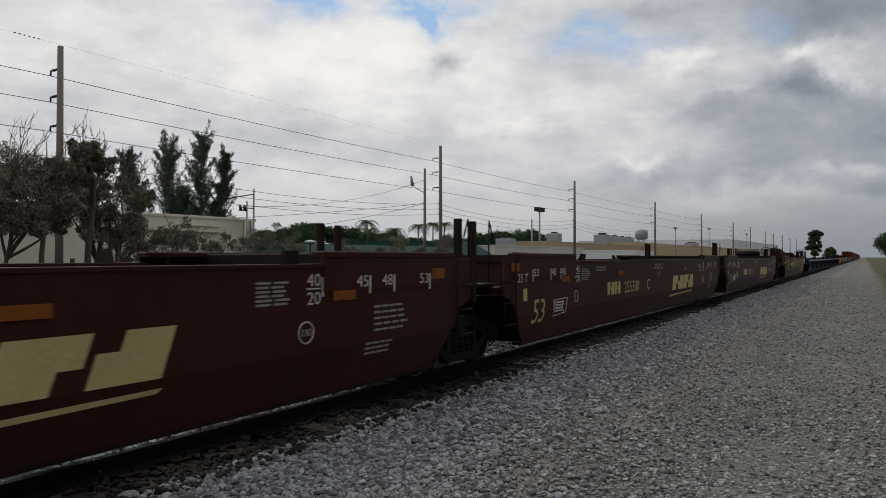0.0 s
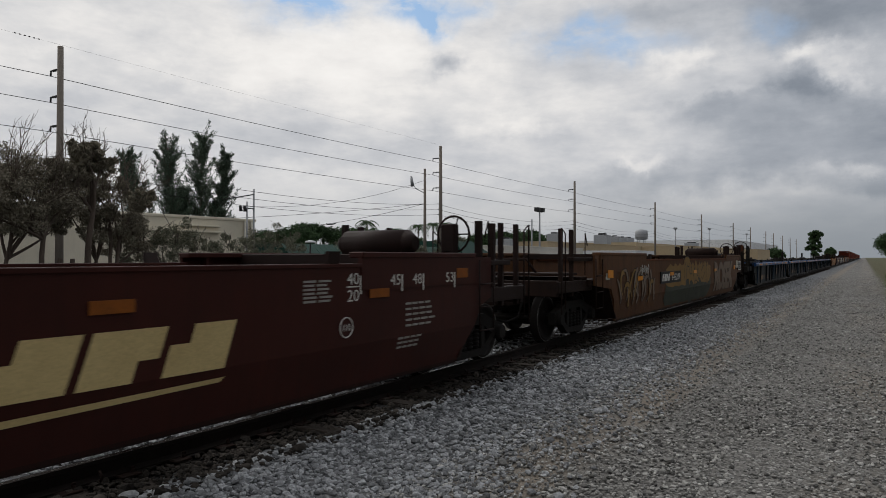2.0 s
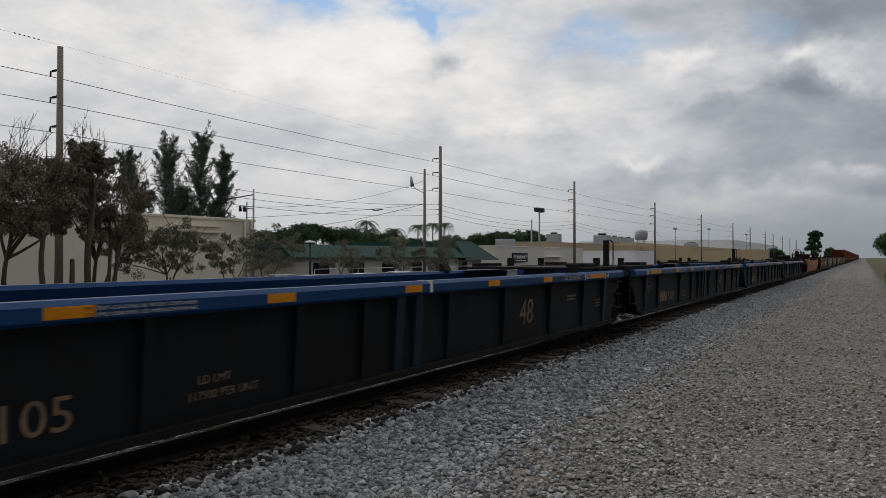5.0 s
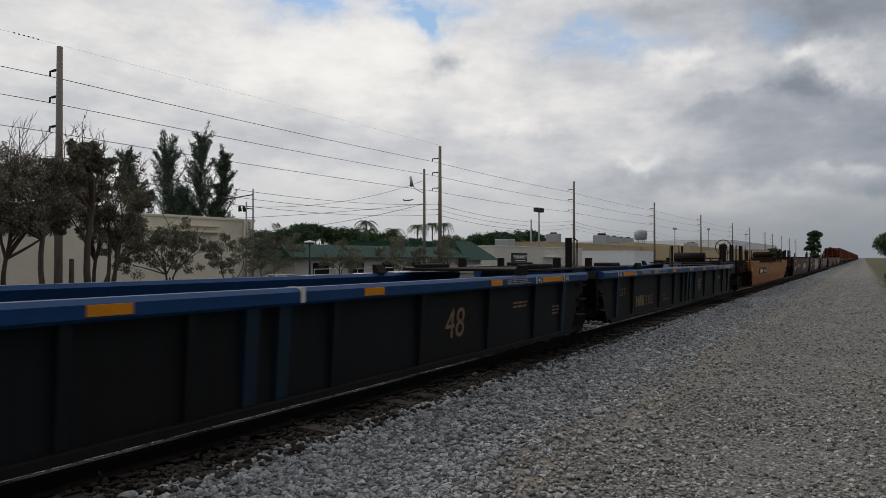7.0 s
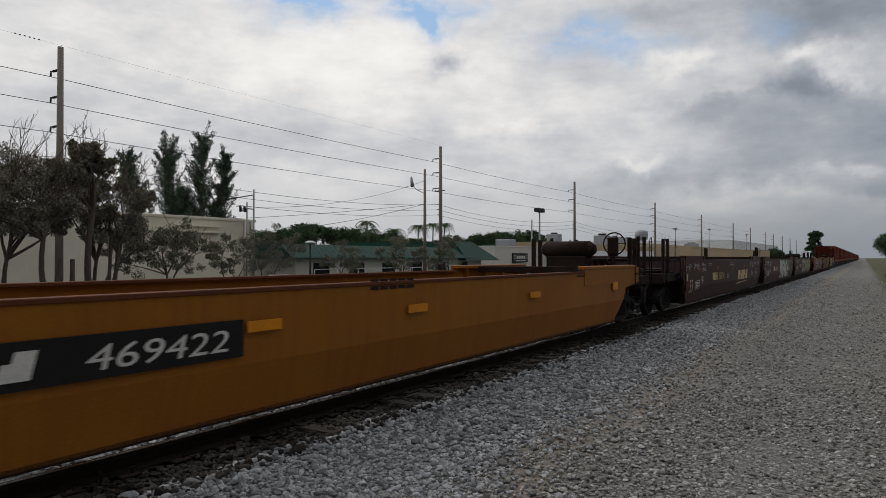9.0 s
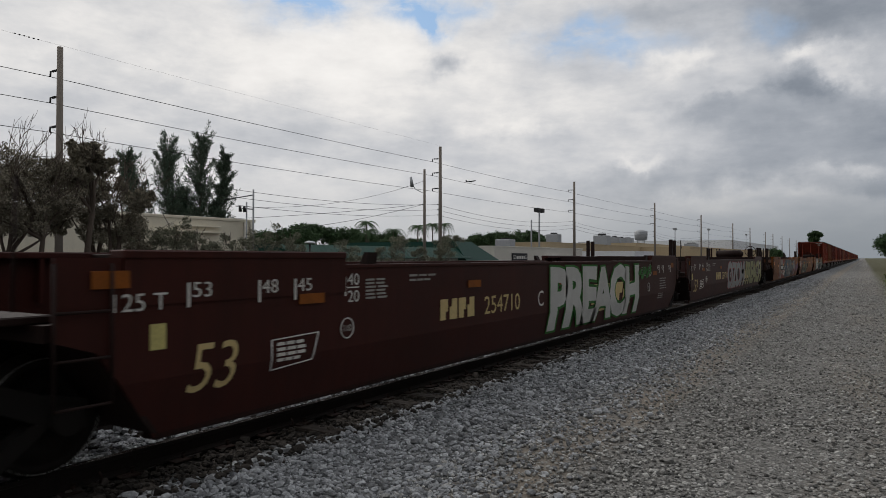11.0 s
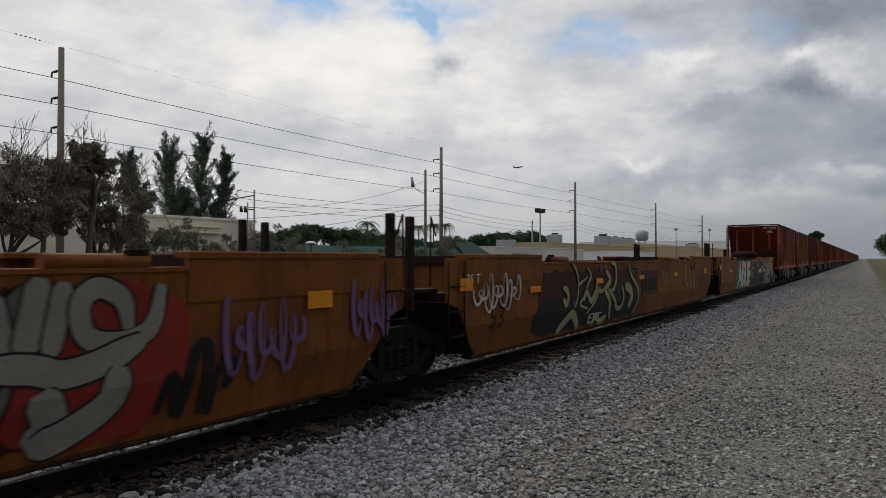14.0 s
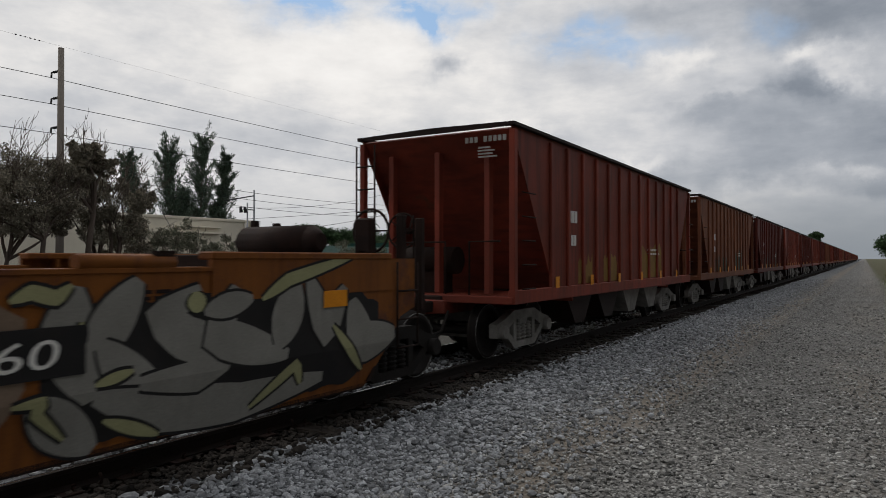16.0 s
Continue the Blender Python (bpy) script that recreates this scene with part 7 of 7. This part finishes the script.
place(red_unit("well_car_unit", -0.8, "255300", "A"), -0.8)
place(red_unit("well_car_unit", 18.5, "255300", "C"), 18.5)
place(red_unit("well_car_unit", 37.8, "255300", "B", brake_trail=True, trail_end=True), 37.8)
k1 = place(yellow_unit("well_car", "faded yellow single well car covered in graffiti", 61.1, M["old_yellow"], "645289", -4.4, (2.3, 0.32), 0.95, top=1.6, high=1.76, single=True, brake_trail=True, group="single well cars"), 61.1)
BLUE = [84.0, 101.86, 119.72, 137.57, 155.43]
USUAL = (-6.65, -4.2, -2.2, 0.0, 2.1, 4.1, 6.65)
MARKS = [USUAL, USUAL, USUAL, (-6.65, -4.6, -1.6, 1.53, 4.5, 6.65), USUAL]
for k, u in enumerate(BLUE):
    place(blue_unit("well_car_unit", u, MARKS[k], brake_lead=(k == 0), brake_trail=(k == 4), number=(k in (0, 4))), u)
k2 = place(yellow_unit("well_car", "clean yellow single well car with a black number panel", 178.1, M["yellow"], "469422", -5.75, (2.9, 0.32), 0.80, top=1.38, high=1.49, single=True, brake_trail=True, clean=True, group="single well cars"), 178.1)
r1 = place(red_unit("well_car_unit", 201.4, "254710", "B", lead_end=True), 201.4)
r2 = place(red_unit("well_car_unit", 220.8, "254710", "C"), 220.8)
r3 = place(red_unit("well_car_unit", 240.2, "254710", "A", brake_trail=True, trail_end=True), 240.2)
YL = "rusty yellow well car unit covered in graffiti"
y1 = place(yellow_unit("well_car_unit", YL, 263.6, M["rust_yellow"], "724560", lead_end=True), 263.6)
y2 = place(yellow_unit("well_car_unit", YL, 282.9, M["rust_yellow"]), 282.9)
y3 = place(yellow_unit("well_car_unit", YL, 302.2, M["rust_yellow"], "724560", 1.9, (3.1, 0.34), brake_trail=True), 302.2)

bm = bmesh.new()
box(bm, 1.50, 1.545, 8.62, 9.3, 1.12, 1.5, 0.004)
notice = part("notice_panel", bm, M["gr_black"], k1, "black notice panel in a white frame")
for a, q, low, top_z in ((8.62, 9.3, 1.12, 1.145), (8.62, 9.3, 1.475, 1.5), (8.62, 8.645, 1.145, 1.475), (9.275, 9.3, 1.145, 1.475), (8.97, 8.985, 1.2, 1.475), (8.645, 9.275, 1.19, 1.2)):
    bm = bmesh.new()
    box(bm, 1.545, 1.55, a, q, low, top_z)
    part("frame_strip", bm, M["white_paint"], notice)
bm = bmesh.new()
for a in (8.7, 9.04):
    bars(bm, a, 1.44, 4, 0.2, 0.025, 0.03, x=1.549, pieces=2)
tagged(part("notice_lines", bm, M["dim_white"], notice, "white lines of print as bars"), kind="stuff")
bm = bmesh.new()
box(bm, 1.50, 1.545, 8.2, 8.45, 1.22, 1.52, 0.004)
part("card_plate", bm, M["pale_stucco"], k1, "pale blank card plate")

# trucks: shared ones under the joints, single ones at the outer ends
for car, u in TRAIN:
    i = [c for c, _ in TRAIN].index(car)
    single = car in (k1, k2)
    if single:
        add_truck(car, -9.6, M["black"])
        add_truck(car, 9.6, M["black"])
        coupler(car, -10.6, -1)
        coupler(car, 10.6, 1)
        continue
    pitch = 17.86 if u in BLUE else 19.35
    last = i in (2, 8, 12, 15)
    first = i in (0, 4, 10, 13)
    half = pitch / 2
    add_truck(car, half - (0.35 if last else 0.0), M["black"])
    if first:
        add_truck(car, -half + 0.35, M["black"])
        coupler(car, -half - (1.0 if u in BLUE else 0.95), -1)
    if last:
        coupler(car, half + (1.0 if u in BLUE else 0.95), 1)

# sprayed lettering
sprayed(r2, "PREACH", -0.6, 4.9, 0.36, 1.5, M["gr_white"], M["gr_green"], 0.05)
scrawl(r2, 4.9, 6.0, 1.15, 1.5, M["gr_green"], 5, 0.05, loops=5)
sprayed(r3, "OZOM", -1.9, 2.7, 0.40, 1.5, M["gr_grey"], M["gr_pink"], 0.03)
sprayed(r3, "PREACH", 3.1, 8.5, 0.42, 1.5, M["gr_cream"], M["gr_olive"], 0.012)
sprayed(k1, "ROSEK", 3.3, 7.4, 0.42, 1.5, M["gr_tan"], M["gr_black"], 0.02)
cloudy(k1, -3.9, 2.6, 0.28, 1.15, M["gr_olive"], 2)
cloudy(k1, -3.9, 2.6, 0.80, 1.52, M["gr_gold"], 6, 1.5125)
stroke(k1, [(-1.33, 0.67), (-1.13, 0.79), (-0.98, 0.41)], 0.175, M["gr_olive"], M["gr_black"], line=0.03, sharp=True)
stroke(k1, [(-0.81, 0.78), (-0.46, 0.66), (-0.54, 0.43), (-0.05, 0.52)], 0.184, M["gr_olive"], M["gr_black"], line=0.03, sharp=False)
stroke(k1, [(0.19, 0.56), (0.51, 0.75), (0.98, 0.52), (0.51, 0.39)], 0.193, M["gr_olive"], M["gr_black"], line=0.03, sharp=True)
stroke(k1, [(1.31, 0.48), (1.97, 0.58), (2.17, 0.4)], 0.205, M["gr_olive"], M["gr_black"], line=0.03, sharp=False)
stroke(k1, [(-1.57, 0.68), (-1.71, 0.4)], 0.159, M["gr_olive"], M["gr_black"], line=0.03, sharp=True)
stroke(k1, [(-1.54, 1.42), (-1.33, 1.53), (-0.81, 1.51)], 0.128, M["gr_gold"], M["gr_black"], line=0.03, sharp=False)
stroke(k1, [(-1.27, 1.48), (-1.45, 1.2), (-1.42, 0.93)], 0.106, M["gr_gold"], M["gr_black"], line=0.03, sharp=True)
stroke(k1, [(-0.81, 1.51), (-0.7, 1.27), (-0.46, 1.37)], 0.123, M["gr_gold"], M["gr_black"], line=0.03, sharp=False)
stroke(k1, [(-0.33, 1.5), (-0.39, 1.11)], 0.15, M["gr_gold"], M["gr_black"], line=0.03, sharp=True)
stroke(k1, [(-0.01, 1.5), (0.19, 1.26), (-0.15, 1.13)], 0.14, M["gr_gold"], M["gr_black"], line=0.03, sharp=False)
stroke(k1, [(0.68, 1.52), (0.74, 1.1), (1.11, 1.47)], 0.164, M["gr_gold"], M["gr_black"], line=0.03, sharp=True)
stroke(k1, [(0.98, 1.04), (1.41, 1.28)], 0.149, M["gr_gold"], M["gr_black"], line=0.03, sharp=False)
stroke(k1, [(1.52, 1.51), (1.66, 1.11)], 0.168, M["gr_gold"], M["gr_black"], line=0.03, sharp=True)
stroke(k1, [(2.01, 1.5), (1.89, 0.78)], 0.146, M["gr_gold"], M["gr_black"], line=0.03, sharp=False)
stroke(k1, [(-0.37, 0.79), (-0.19, 1.02), (0.09, 1.07), (0.51, 0.88)], 0.091, M["gr_gold"], M["gr_black"], line=0.03, sharp=True)
wild(k1, -8.0, -5.0, 0.5, 1.4, [M["gr_tan"], M["gr_gold"]], M["boxcar_dark"], 4, 9, 0.06)
scrawl(k1, -6.4, -5.6, 1.2, 1.5, M["gr_white"], 6, 0.015)
cloudy(y1, -5.9, -1.9, 0.30, 1.56, M["gr_red"], 5)
shards(y1, -5.8, -1.9, 0.32, 1.56, [M["gr_tan"], M["gr_tan"], M["gr_mid_grey"]], M["gr_red"], [M["gr_white"]], 8, 22, 0.5, 0.3)
cloudy(y1, -1.8, 2.7, 0.30, 1.57, M["gr_teal"], 7)
shards(y1, -1.7, 2.6, 0.34, 1.55, [M["gr_dark_grey"], M["gr_dark_grey"], M["gr_mid_grey"]], M["gr_black"], [M["gr_teal"], M["gr_blue"]], 9, 40, 0.45, 0.16)
cloudy(y1, 2.8, 5.8, 0.36, 1.5, M["boxcar_red"], 9)
shards(y1, 2.7, 4.7, 0.36, 1.5, [M["gr_dark_grey"]], M["boxcar_dark"], [M["gr_red"]], 12, 18, 0.4, 0.13)
cloudy(y1, 4.6, 6.1, 0.3, 1.56, M["gr_red"], 3, 1.513)
stroke(y1, [(4.43, 1.41), (4.53, 1.03)], 0.093, M["gr_mid_grey"], M["gr_black"])
stroke(y1, [(4.6, 1.43), (4.68, 1.04)], 0.095, M["gr_mid_grey"], M["gr_black"])
stroke(y1, [(4.93, 1.53), (4.82, 1.02)], 0.086, M["gr_mid_grey"], M["gr_black"])
stroke(y1, [(5.09, 1.5), (4.99, 1.0)], 0.071, M["gr_mid_grey"], M["gr_black"])
stroke(y1, [(5.57, 1.14), (5.52, 1.36), (5.33, 1.45), (5.2, 1.34), (5.25, 1.11), (5.5, 1.05), (5.76, 1.14), (5.85, 1.46)], 0.075, M["gr_mid_grey"], M["gr_black"])
stroke(y1, [(4.55, 0.97), (4.87, 0.93), (5.08, 0.87), (5.37, 0.92), (5.69, 1.05)], 0.097, M["gr_mid_grey"], M["gr_black"])
stroke(y1, [(4.93, 0.77), (5.02, 0.52), (4.87, 0.4)], 0.118, M["gr_mid_grey"], M["gr_black"])
stroke(y1, [(5.5, 0.87), (5.43, 0.62), (5.11, 0.44), (4.9, 0.4)], 0.109, M["gr_mid_grey"], M["gr_black"])

stroke(y1, [(5.84, 0.45), (5.96, 0.74), (6.04, 0.41), (6.17, 0.89), (6.31, 0.91), (6.26, 0.37)], 0.05, M["gr_black"])
stroke(y1, [(6.35, 0.35), (6.4, 0.72), (6.59, 0.77), (6.49, 0.55)], 0.046, M["gr_black"])
scrawl(y1, 6.5, 7.4, 0.5, 1.4, M["gr_violet"], 3, 0.03)
scrawl(y1, 8.2, 8.9, 0.7, 1.5, M["gr_violet"], 4, 0.03)
cloudy(y2, -6.4, -0.2, 0.30, 1.0, M["gr_black"], 4, 1.513)
cloudy(y2, -6.2, -0.4, 0.6, 1.5, M["boxcar_red"], 5)
stroke(y2, [(-4.68, 1.56), (-4.52, 1.46), (-4.4, 1.3), (-4.38, 1.11), (-4.45, 0.86), (-4.6, 0.73)], 0.029, M["gr_cream"], M["gr_black"])
stroke(y2, [(-4.38, 1.15), (-4.23, 1.19), (-3.84, 1.3)], 0.046, M["gr_cream"], M["gr_black"], taper=0.8)
stroke(y2, [(-3.86, 1.46), (-3.67, 1.31), (-3.84, 1.16), (-4.11, 0.91), (-4.28, 0.77), (-3.84, 0.67)], 0.03, M["gr_cream"], M["gr_black"])
stroke(y2, [(-4.11, 0.85), (-3.92, 0.99), (-3.67, 0.82), (-3.4, 0.98), (-3.31, 1.19)], 0.064, M["gr_cream"], M["gr_black"])
stroke(y2, [(-3.31, 1.27), (-3.28, 0.93), (-3.67, 0.68), (-3.88, 0.57)], 0.029, M["gr_cream"], M["gr_black"])
stroke(y2, [(-3.21, 1.03), (-3.01, 0.98), (-2.68, 1.11)], 0.064, M["gr_cream"], M["gr_black"], taper=0.7)
stroke(y2, [(-2.76, 1.4), (-2.47, 1.2), (-2.79, 1.0), (-2.56, 0.81), (-2.32, 0.35)], 0.065, M["gr_cream"], M["gr_black"])
stroke(y2, [(-2.38, 1.56), (-2.13, 1.51), (-2.06, 1.2), (-2.32, 0.96), (-2.56, 1.0)], 0.049, M["gr_cream"], M["gr_black"])
stroke(y2, [(-2.59, 1.02), (-2.19, 0.77), (-1.99, 0.59), (-1.64, 0.57), (-1.53, 0.84), (-1.64, 1.04)], 0.051, M["gr_cream"], M["gr_black"])
stroke(y2, [(-1.41, 1.04), (-1.0, 0.94), (-0.92, 0.73), (-1.09, 0.55)], 0.111, M["gr_cream"], M["gr_black"])
stroke(y2, [(-1.09, 1.54), (-0.96, 1.29), (-0.41, 0.95), (-0.37, 0.62), (-0.65, 0.34)], 0.043, M["gr_cream"], M["gr_black"])
stroke(y2, [(-5.3, 0.33), (-4.9, 0.54), (-4.66, 0.62), (-4.4, 0.47), (-4.26, 0.31)], 0.085, M["gr_cream"], M["gr_black"])
stroke(y2, [(-5.15, 1.12), (-4.98, 1.08), (-4.9, 0.95), (-5.01, 0.82), (-5.15, 0.93)], 0.058, M["gr_cream"], M["gr_black"])
stroke(y2, [(-3.49, 0.32), (-3.21, 0.5), (-3.01, 0.35), (-2.62, 0.44)], 0.071, M["gr_cream"], M["gr_black"])
ball(y2, -3.08, 1.45, 0.07, M["gr_blue"])
ball(y2, -4.61, 0.81, 0.07, M["gr_blue"])
ball(y2, -1.89, 0.94, 0.07, M["gr_blue"])
ball(y2, -0.79, 1.33, 0.07, M["gr_blue"])
sprayed(y2, "ETC", -3.75, -2.95, 0.36, 0.56, M["gr_white"], None, 0.0, layer=1.5, bold=0.02)
bm = bmesh.new()
box(bm, 1.50, 1.512, 0.0, 1.5, 0.75, 1.35)
part("painted_patch", bm, M["boxcar_red"], y2, "brown overpainted patch")
bm = bmesh.new()
for k in range(3):
    box(bm, 1.512, 1.516, 0.15 + 0.42 * k, 0.45 + 0.42 * k, 0.85, 1.15)
part("faded_stencils", bm, M["boxcar_dark"], y2, "faded dark lettering")
scrawl(y2, -8.4, -7.0, 0.8, 1.5, M["gr_white"], 12, 0.02, loops=9)
scrawl(y2, 6.6, 8.1, 0.7, 1.35, M["gr_black"], 13, 0.022, loops=5)
scrawl(y2, 4.6, 6.4, 0.4, 1.5, M["gr_cream"], 14, 0.03, loops=3)
scrawl(y2, 1.9, 3.6, 0.9, 1.4, M["gr_cream"], 15, 0.012, loops=6)
cloudy(y3, -5.0, -0.3, 0.30, 1.30, M["gr_green"], 6)
sprayed(y3, "AISUE", -4.45, -0.8, 0.34, 1.54, M["gr_white"], M["gr_black"], 0.10)
cloudy(y3, 0.0, 4.6, 0.30, 1.57, M["gr_tan"], 8)
cloudy(y3, 0.0, 4.4, 0.30, 0.95, M["gr_teal"], 10, 1.5125)
sprayed(y3, "SUE", 0.2, 3.9, 0.36, 1.48, M["gr_black"], M["gr_teal"], 0.02, layer=-0.3)
shards(y3, 0.2, 4.2, 0.36, 0.95, [M["gr_blue"], M["gr_teal"]], M["gr_teal"], [M["gr_green"]], 17, 15, 0.3, 0.1)
cloudy(y3, 4.7, 8.4, 0.32, 1.42, M["gr_black"], 12)
stroke(y3, [(4.94, 1.47), (4.87, 1.08), (5.05, 0.65)], 0.151, M["gr_mid_grey"], M["gr_black"], line=0.026, sharp=True)
stroke(y3, [(5.43, 1.5), (5.2, 1.18), (5.05, 0.97)], 0.131, M["gr_mid_grey"], M["gr_black"], line=0.026, sharp=True)
stroke(y3, [(5.12, 1.05), (5.43, 0.68), (5.9, 0.4)], 0.147, M["gr_mid_grey"], M["gr_black"], line=0.026, sharp=True)
stroke(y3, [(4.64, 0.72), (4.85, 0.51), (5.12, 0.29)], 0.13, M["gr_mid_grey"], M["gr_black"], line=0.026, sharp=True)
stroke(y3, [(5.08, 0.67), (5.66, 0.47), (6.44, 0.4), (7.53, 0.47)], 0.148, M["gr_mid_grey"], M["gr_black"], line=0.026, sharp=True)
stroke(y3, [(5.99, 1.41), (5.6, 1.2), (5.83, 1.03), (6.22, 0.88), (5.96, 0.7), (5.43, 0.72)], 0.142, M["gr_mid_grey"], M["gr_black"], line=0.026, sharp=True)
stroke(y3, [(6.36, 1.42), (6.16, 1.0), (6.58, 0.87), (6.99, 0.76)], 0.139, M["gr_mid_grey"], M["gr_black"], line=0.026, sharp=True)
stroke(y3, [(6.02, 1.22), (6.55, 1.31)], 0.085, M["gr_mid_grey"], M["gr_black"], line=0.026, sharp=True)
stroke(y3, [(7.12, 1.43), (6.86, 0.84)], 0.157, M["gr_mid_grey"], M["gr_black"], line=0.026, sharp=True)
stroke(y3, [(7.27, 1.49), (7.53, 0.93), (7.82, 1.37)], 0.13, M["gr_mid_grey"], M["gr_black"], line=0.026, sharp=True)
stroke(y3, [(7.94, 1.23), (8.11, 0.74), (8.71, 0.82)], 0.18, M["gr_mid_grey"], M["gr_black"], line=0.026, sharp=True)
stroke(y3, [(4.5, 1.38), (4.64, 1.44), (4.8, 1.39), (4.91, 1.48)], 0.043, M["gr_cream"], M["gr_black"], line=0.026, sharp=True)
stroke(y3, [(4.98, 1.22), (4.95, 1.02)], 0.027, M["gr_cream"], M["gr_black"], line=0.026, sharp=True)
stroke(y3, [(5.08, 0.76), (5.38, 0.83)], 0.033, M["gr_cream"], M["gr_black"], line=0.026, sharp=True)
stroke(y3, [(5.17, 0.49), (5.66, 0.28)], 0.04, M["gr_cream"], M["gr_black"], line=0.026, sharp=True)
stroke(y3, [(6.58, 0.32), (7.12, 0.65), (7.21, 0.44)], 0.043, M["gr_cream"], M["gr_black"], line=0.026, sharp=True)
stroke(y3, [(7.63, 0.98), (8.16, 0.45)], 0.042, M["gr_cream"], M["gr_black"], line=0.026, sharp=True)
stroke(y3, [(6.66, 1.29), (6.99, 1.46), (7.94, 1.68)], 0.048, M["gr_cream"], M["gr_black"], line=0.026, sharp=True)
stroke(y3, [(5.93, 1.39), (5.96, 1.22)], 0.073, M["gr_cream"], M["gr_black"], line=0.026, sharp=True)
stroke(y3, [(4.52, 0.7), (4.72, 0.71), (4.68, 0.63), (4.89, 0.41)], 0.034, M["gr_cream"], M["gr_black"], line=0.026, sharp=True)
for c in (y1, y2, y3):
    for a, q in ((1.9, 3.9), (4.95, 5.75), (-5.7, -4.9)):
        bm = bmesh.new()
        pipe(bm, [(1.47, a, 1.635), (1.47, q, 1.635)], 0.06, 8)
        part("rolled_lip", bm, M["rust_yellow"], c, "rolled steel lip on the top chord")

for c in (*[q for q, _ in TRAIN if q.name.startswith("well_car") and "top_chord" in [h.name.split(".")[0] for h in q.children] and "side_rib" not in [h.name.split(".")[0] for h in q.children]],):
    fold_car(c)

HOP = 320.4
HP = 14.2
KINDS = [hopper("hopper_car", M["hopper_red"], "oxide-red open hopper car with ribbed sides"),
         hopper("hopper_car", M["hopper_brown"], "rust-brown open hopper car with ribbed sides"),
         hopper("hopper_car", M["hopper_dark"], "dark red open hopper car with ribbed sides")]
order = [0, 1, 2, 0, 2, 0, 2, 1, 0, 2, 2, 0]
used = set()
for k in range(42):
    kind = order[k % len(order)]
    u = HOP + k * HP
    if kind not in used:
        used.add(kind)
        place(KINDS[kind], u)
    else:
        place(copy_thing(KINDS[kind], pose(TRACK, u, 0)), u)


# ---- movement ----
# metres that the train has come towards the camera, by the second
COME = [(0.0, 0.0), (8.0, 152.0), (15.0, 285.0), (15.5, 294.55), (16.0, 304.4)]


def come(t):
    for (a, p), (b, q) in zip(COME[:-1], COME[1:]):
        if t <= b:
            return p + (q - p) * (t - a) / (b - a)
    return COME[-1][1]


def jet_at(t):
    """The jet's place at a time: a straight climb far off to the side."""
    return Vector((-1396.0, 1490.0, 69.5)) + t * Vector((38.5, 23.5, 14.0))


RADIUS = 0.455


def motions():
    for car, u in TRAIN:
        walk(car, [(t, pose(TRACK, u - d, 0)) for t, d in COME])
    # wheels roll as their cars come on, a key every frame
    for w, y in SPIN:
        walk(w, [(k / FPS, pose(0, y, RADIUS, math.degrees(come(k / FPS) / RADIUS))) for k in range(16 * FPS + 1)])
    walk(JET, [(t, pose(*jet_at(t), 0, 8, 209)) for t in (0.0, 8.0, 16.0)])


motions()
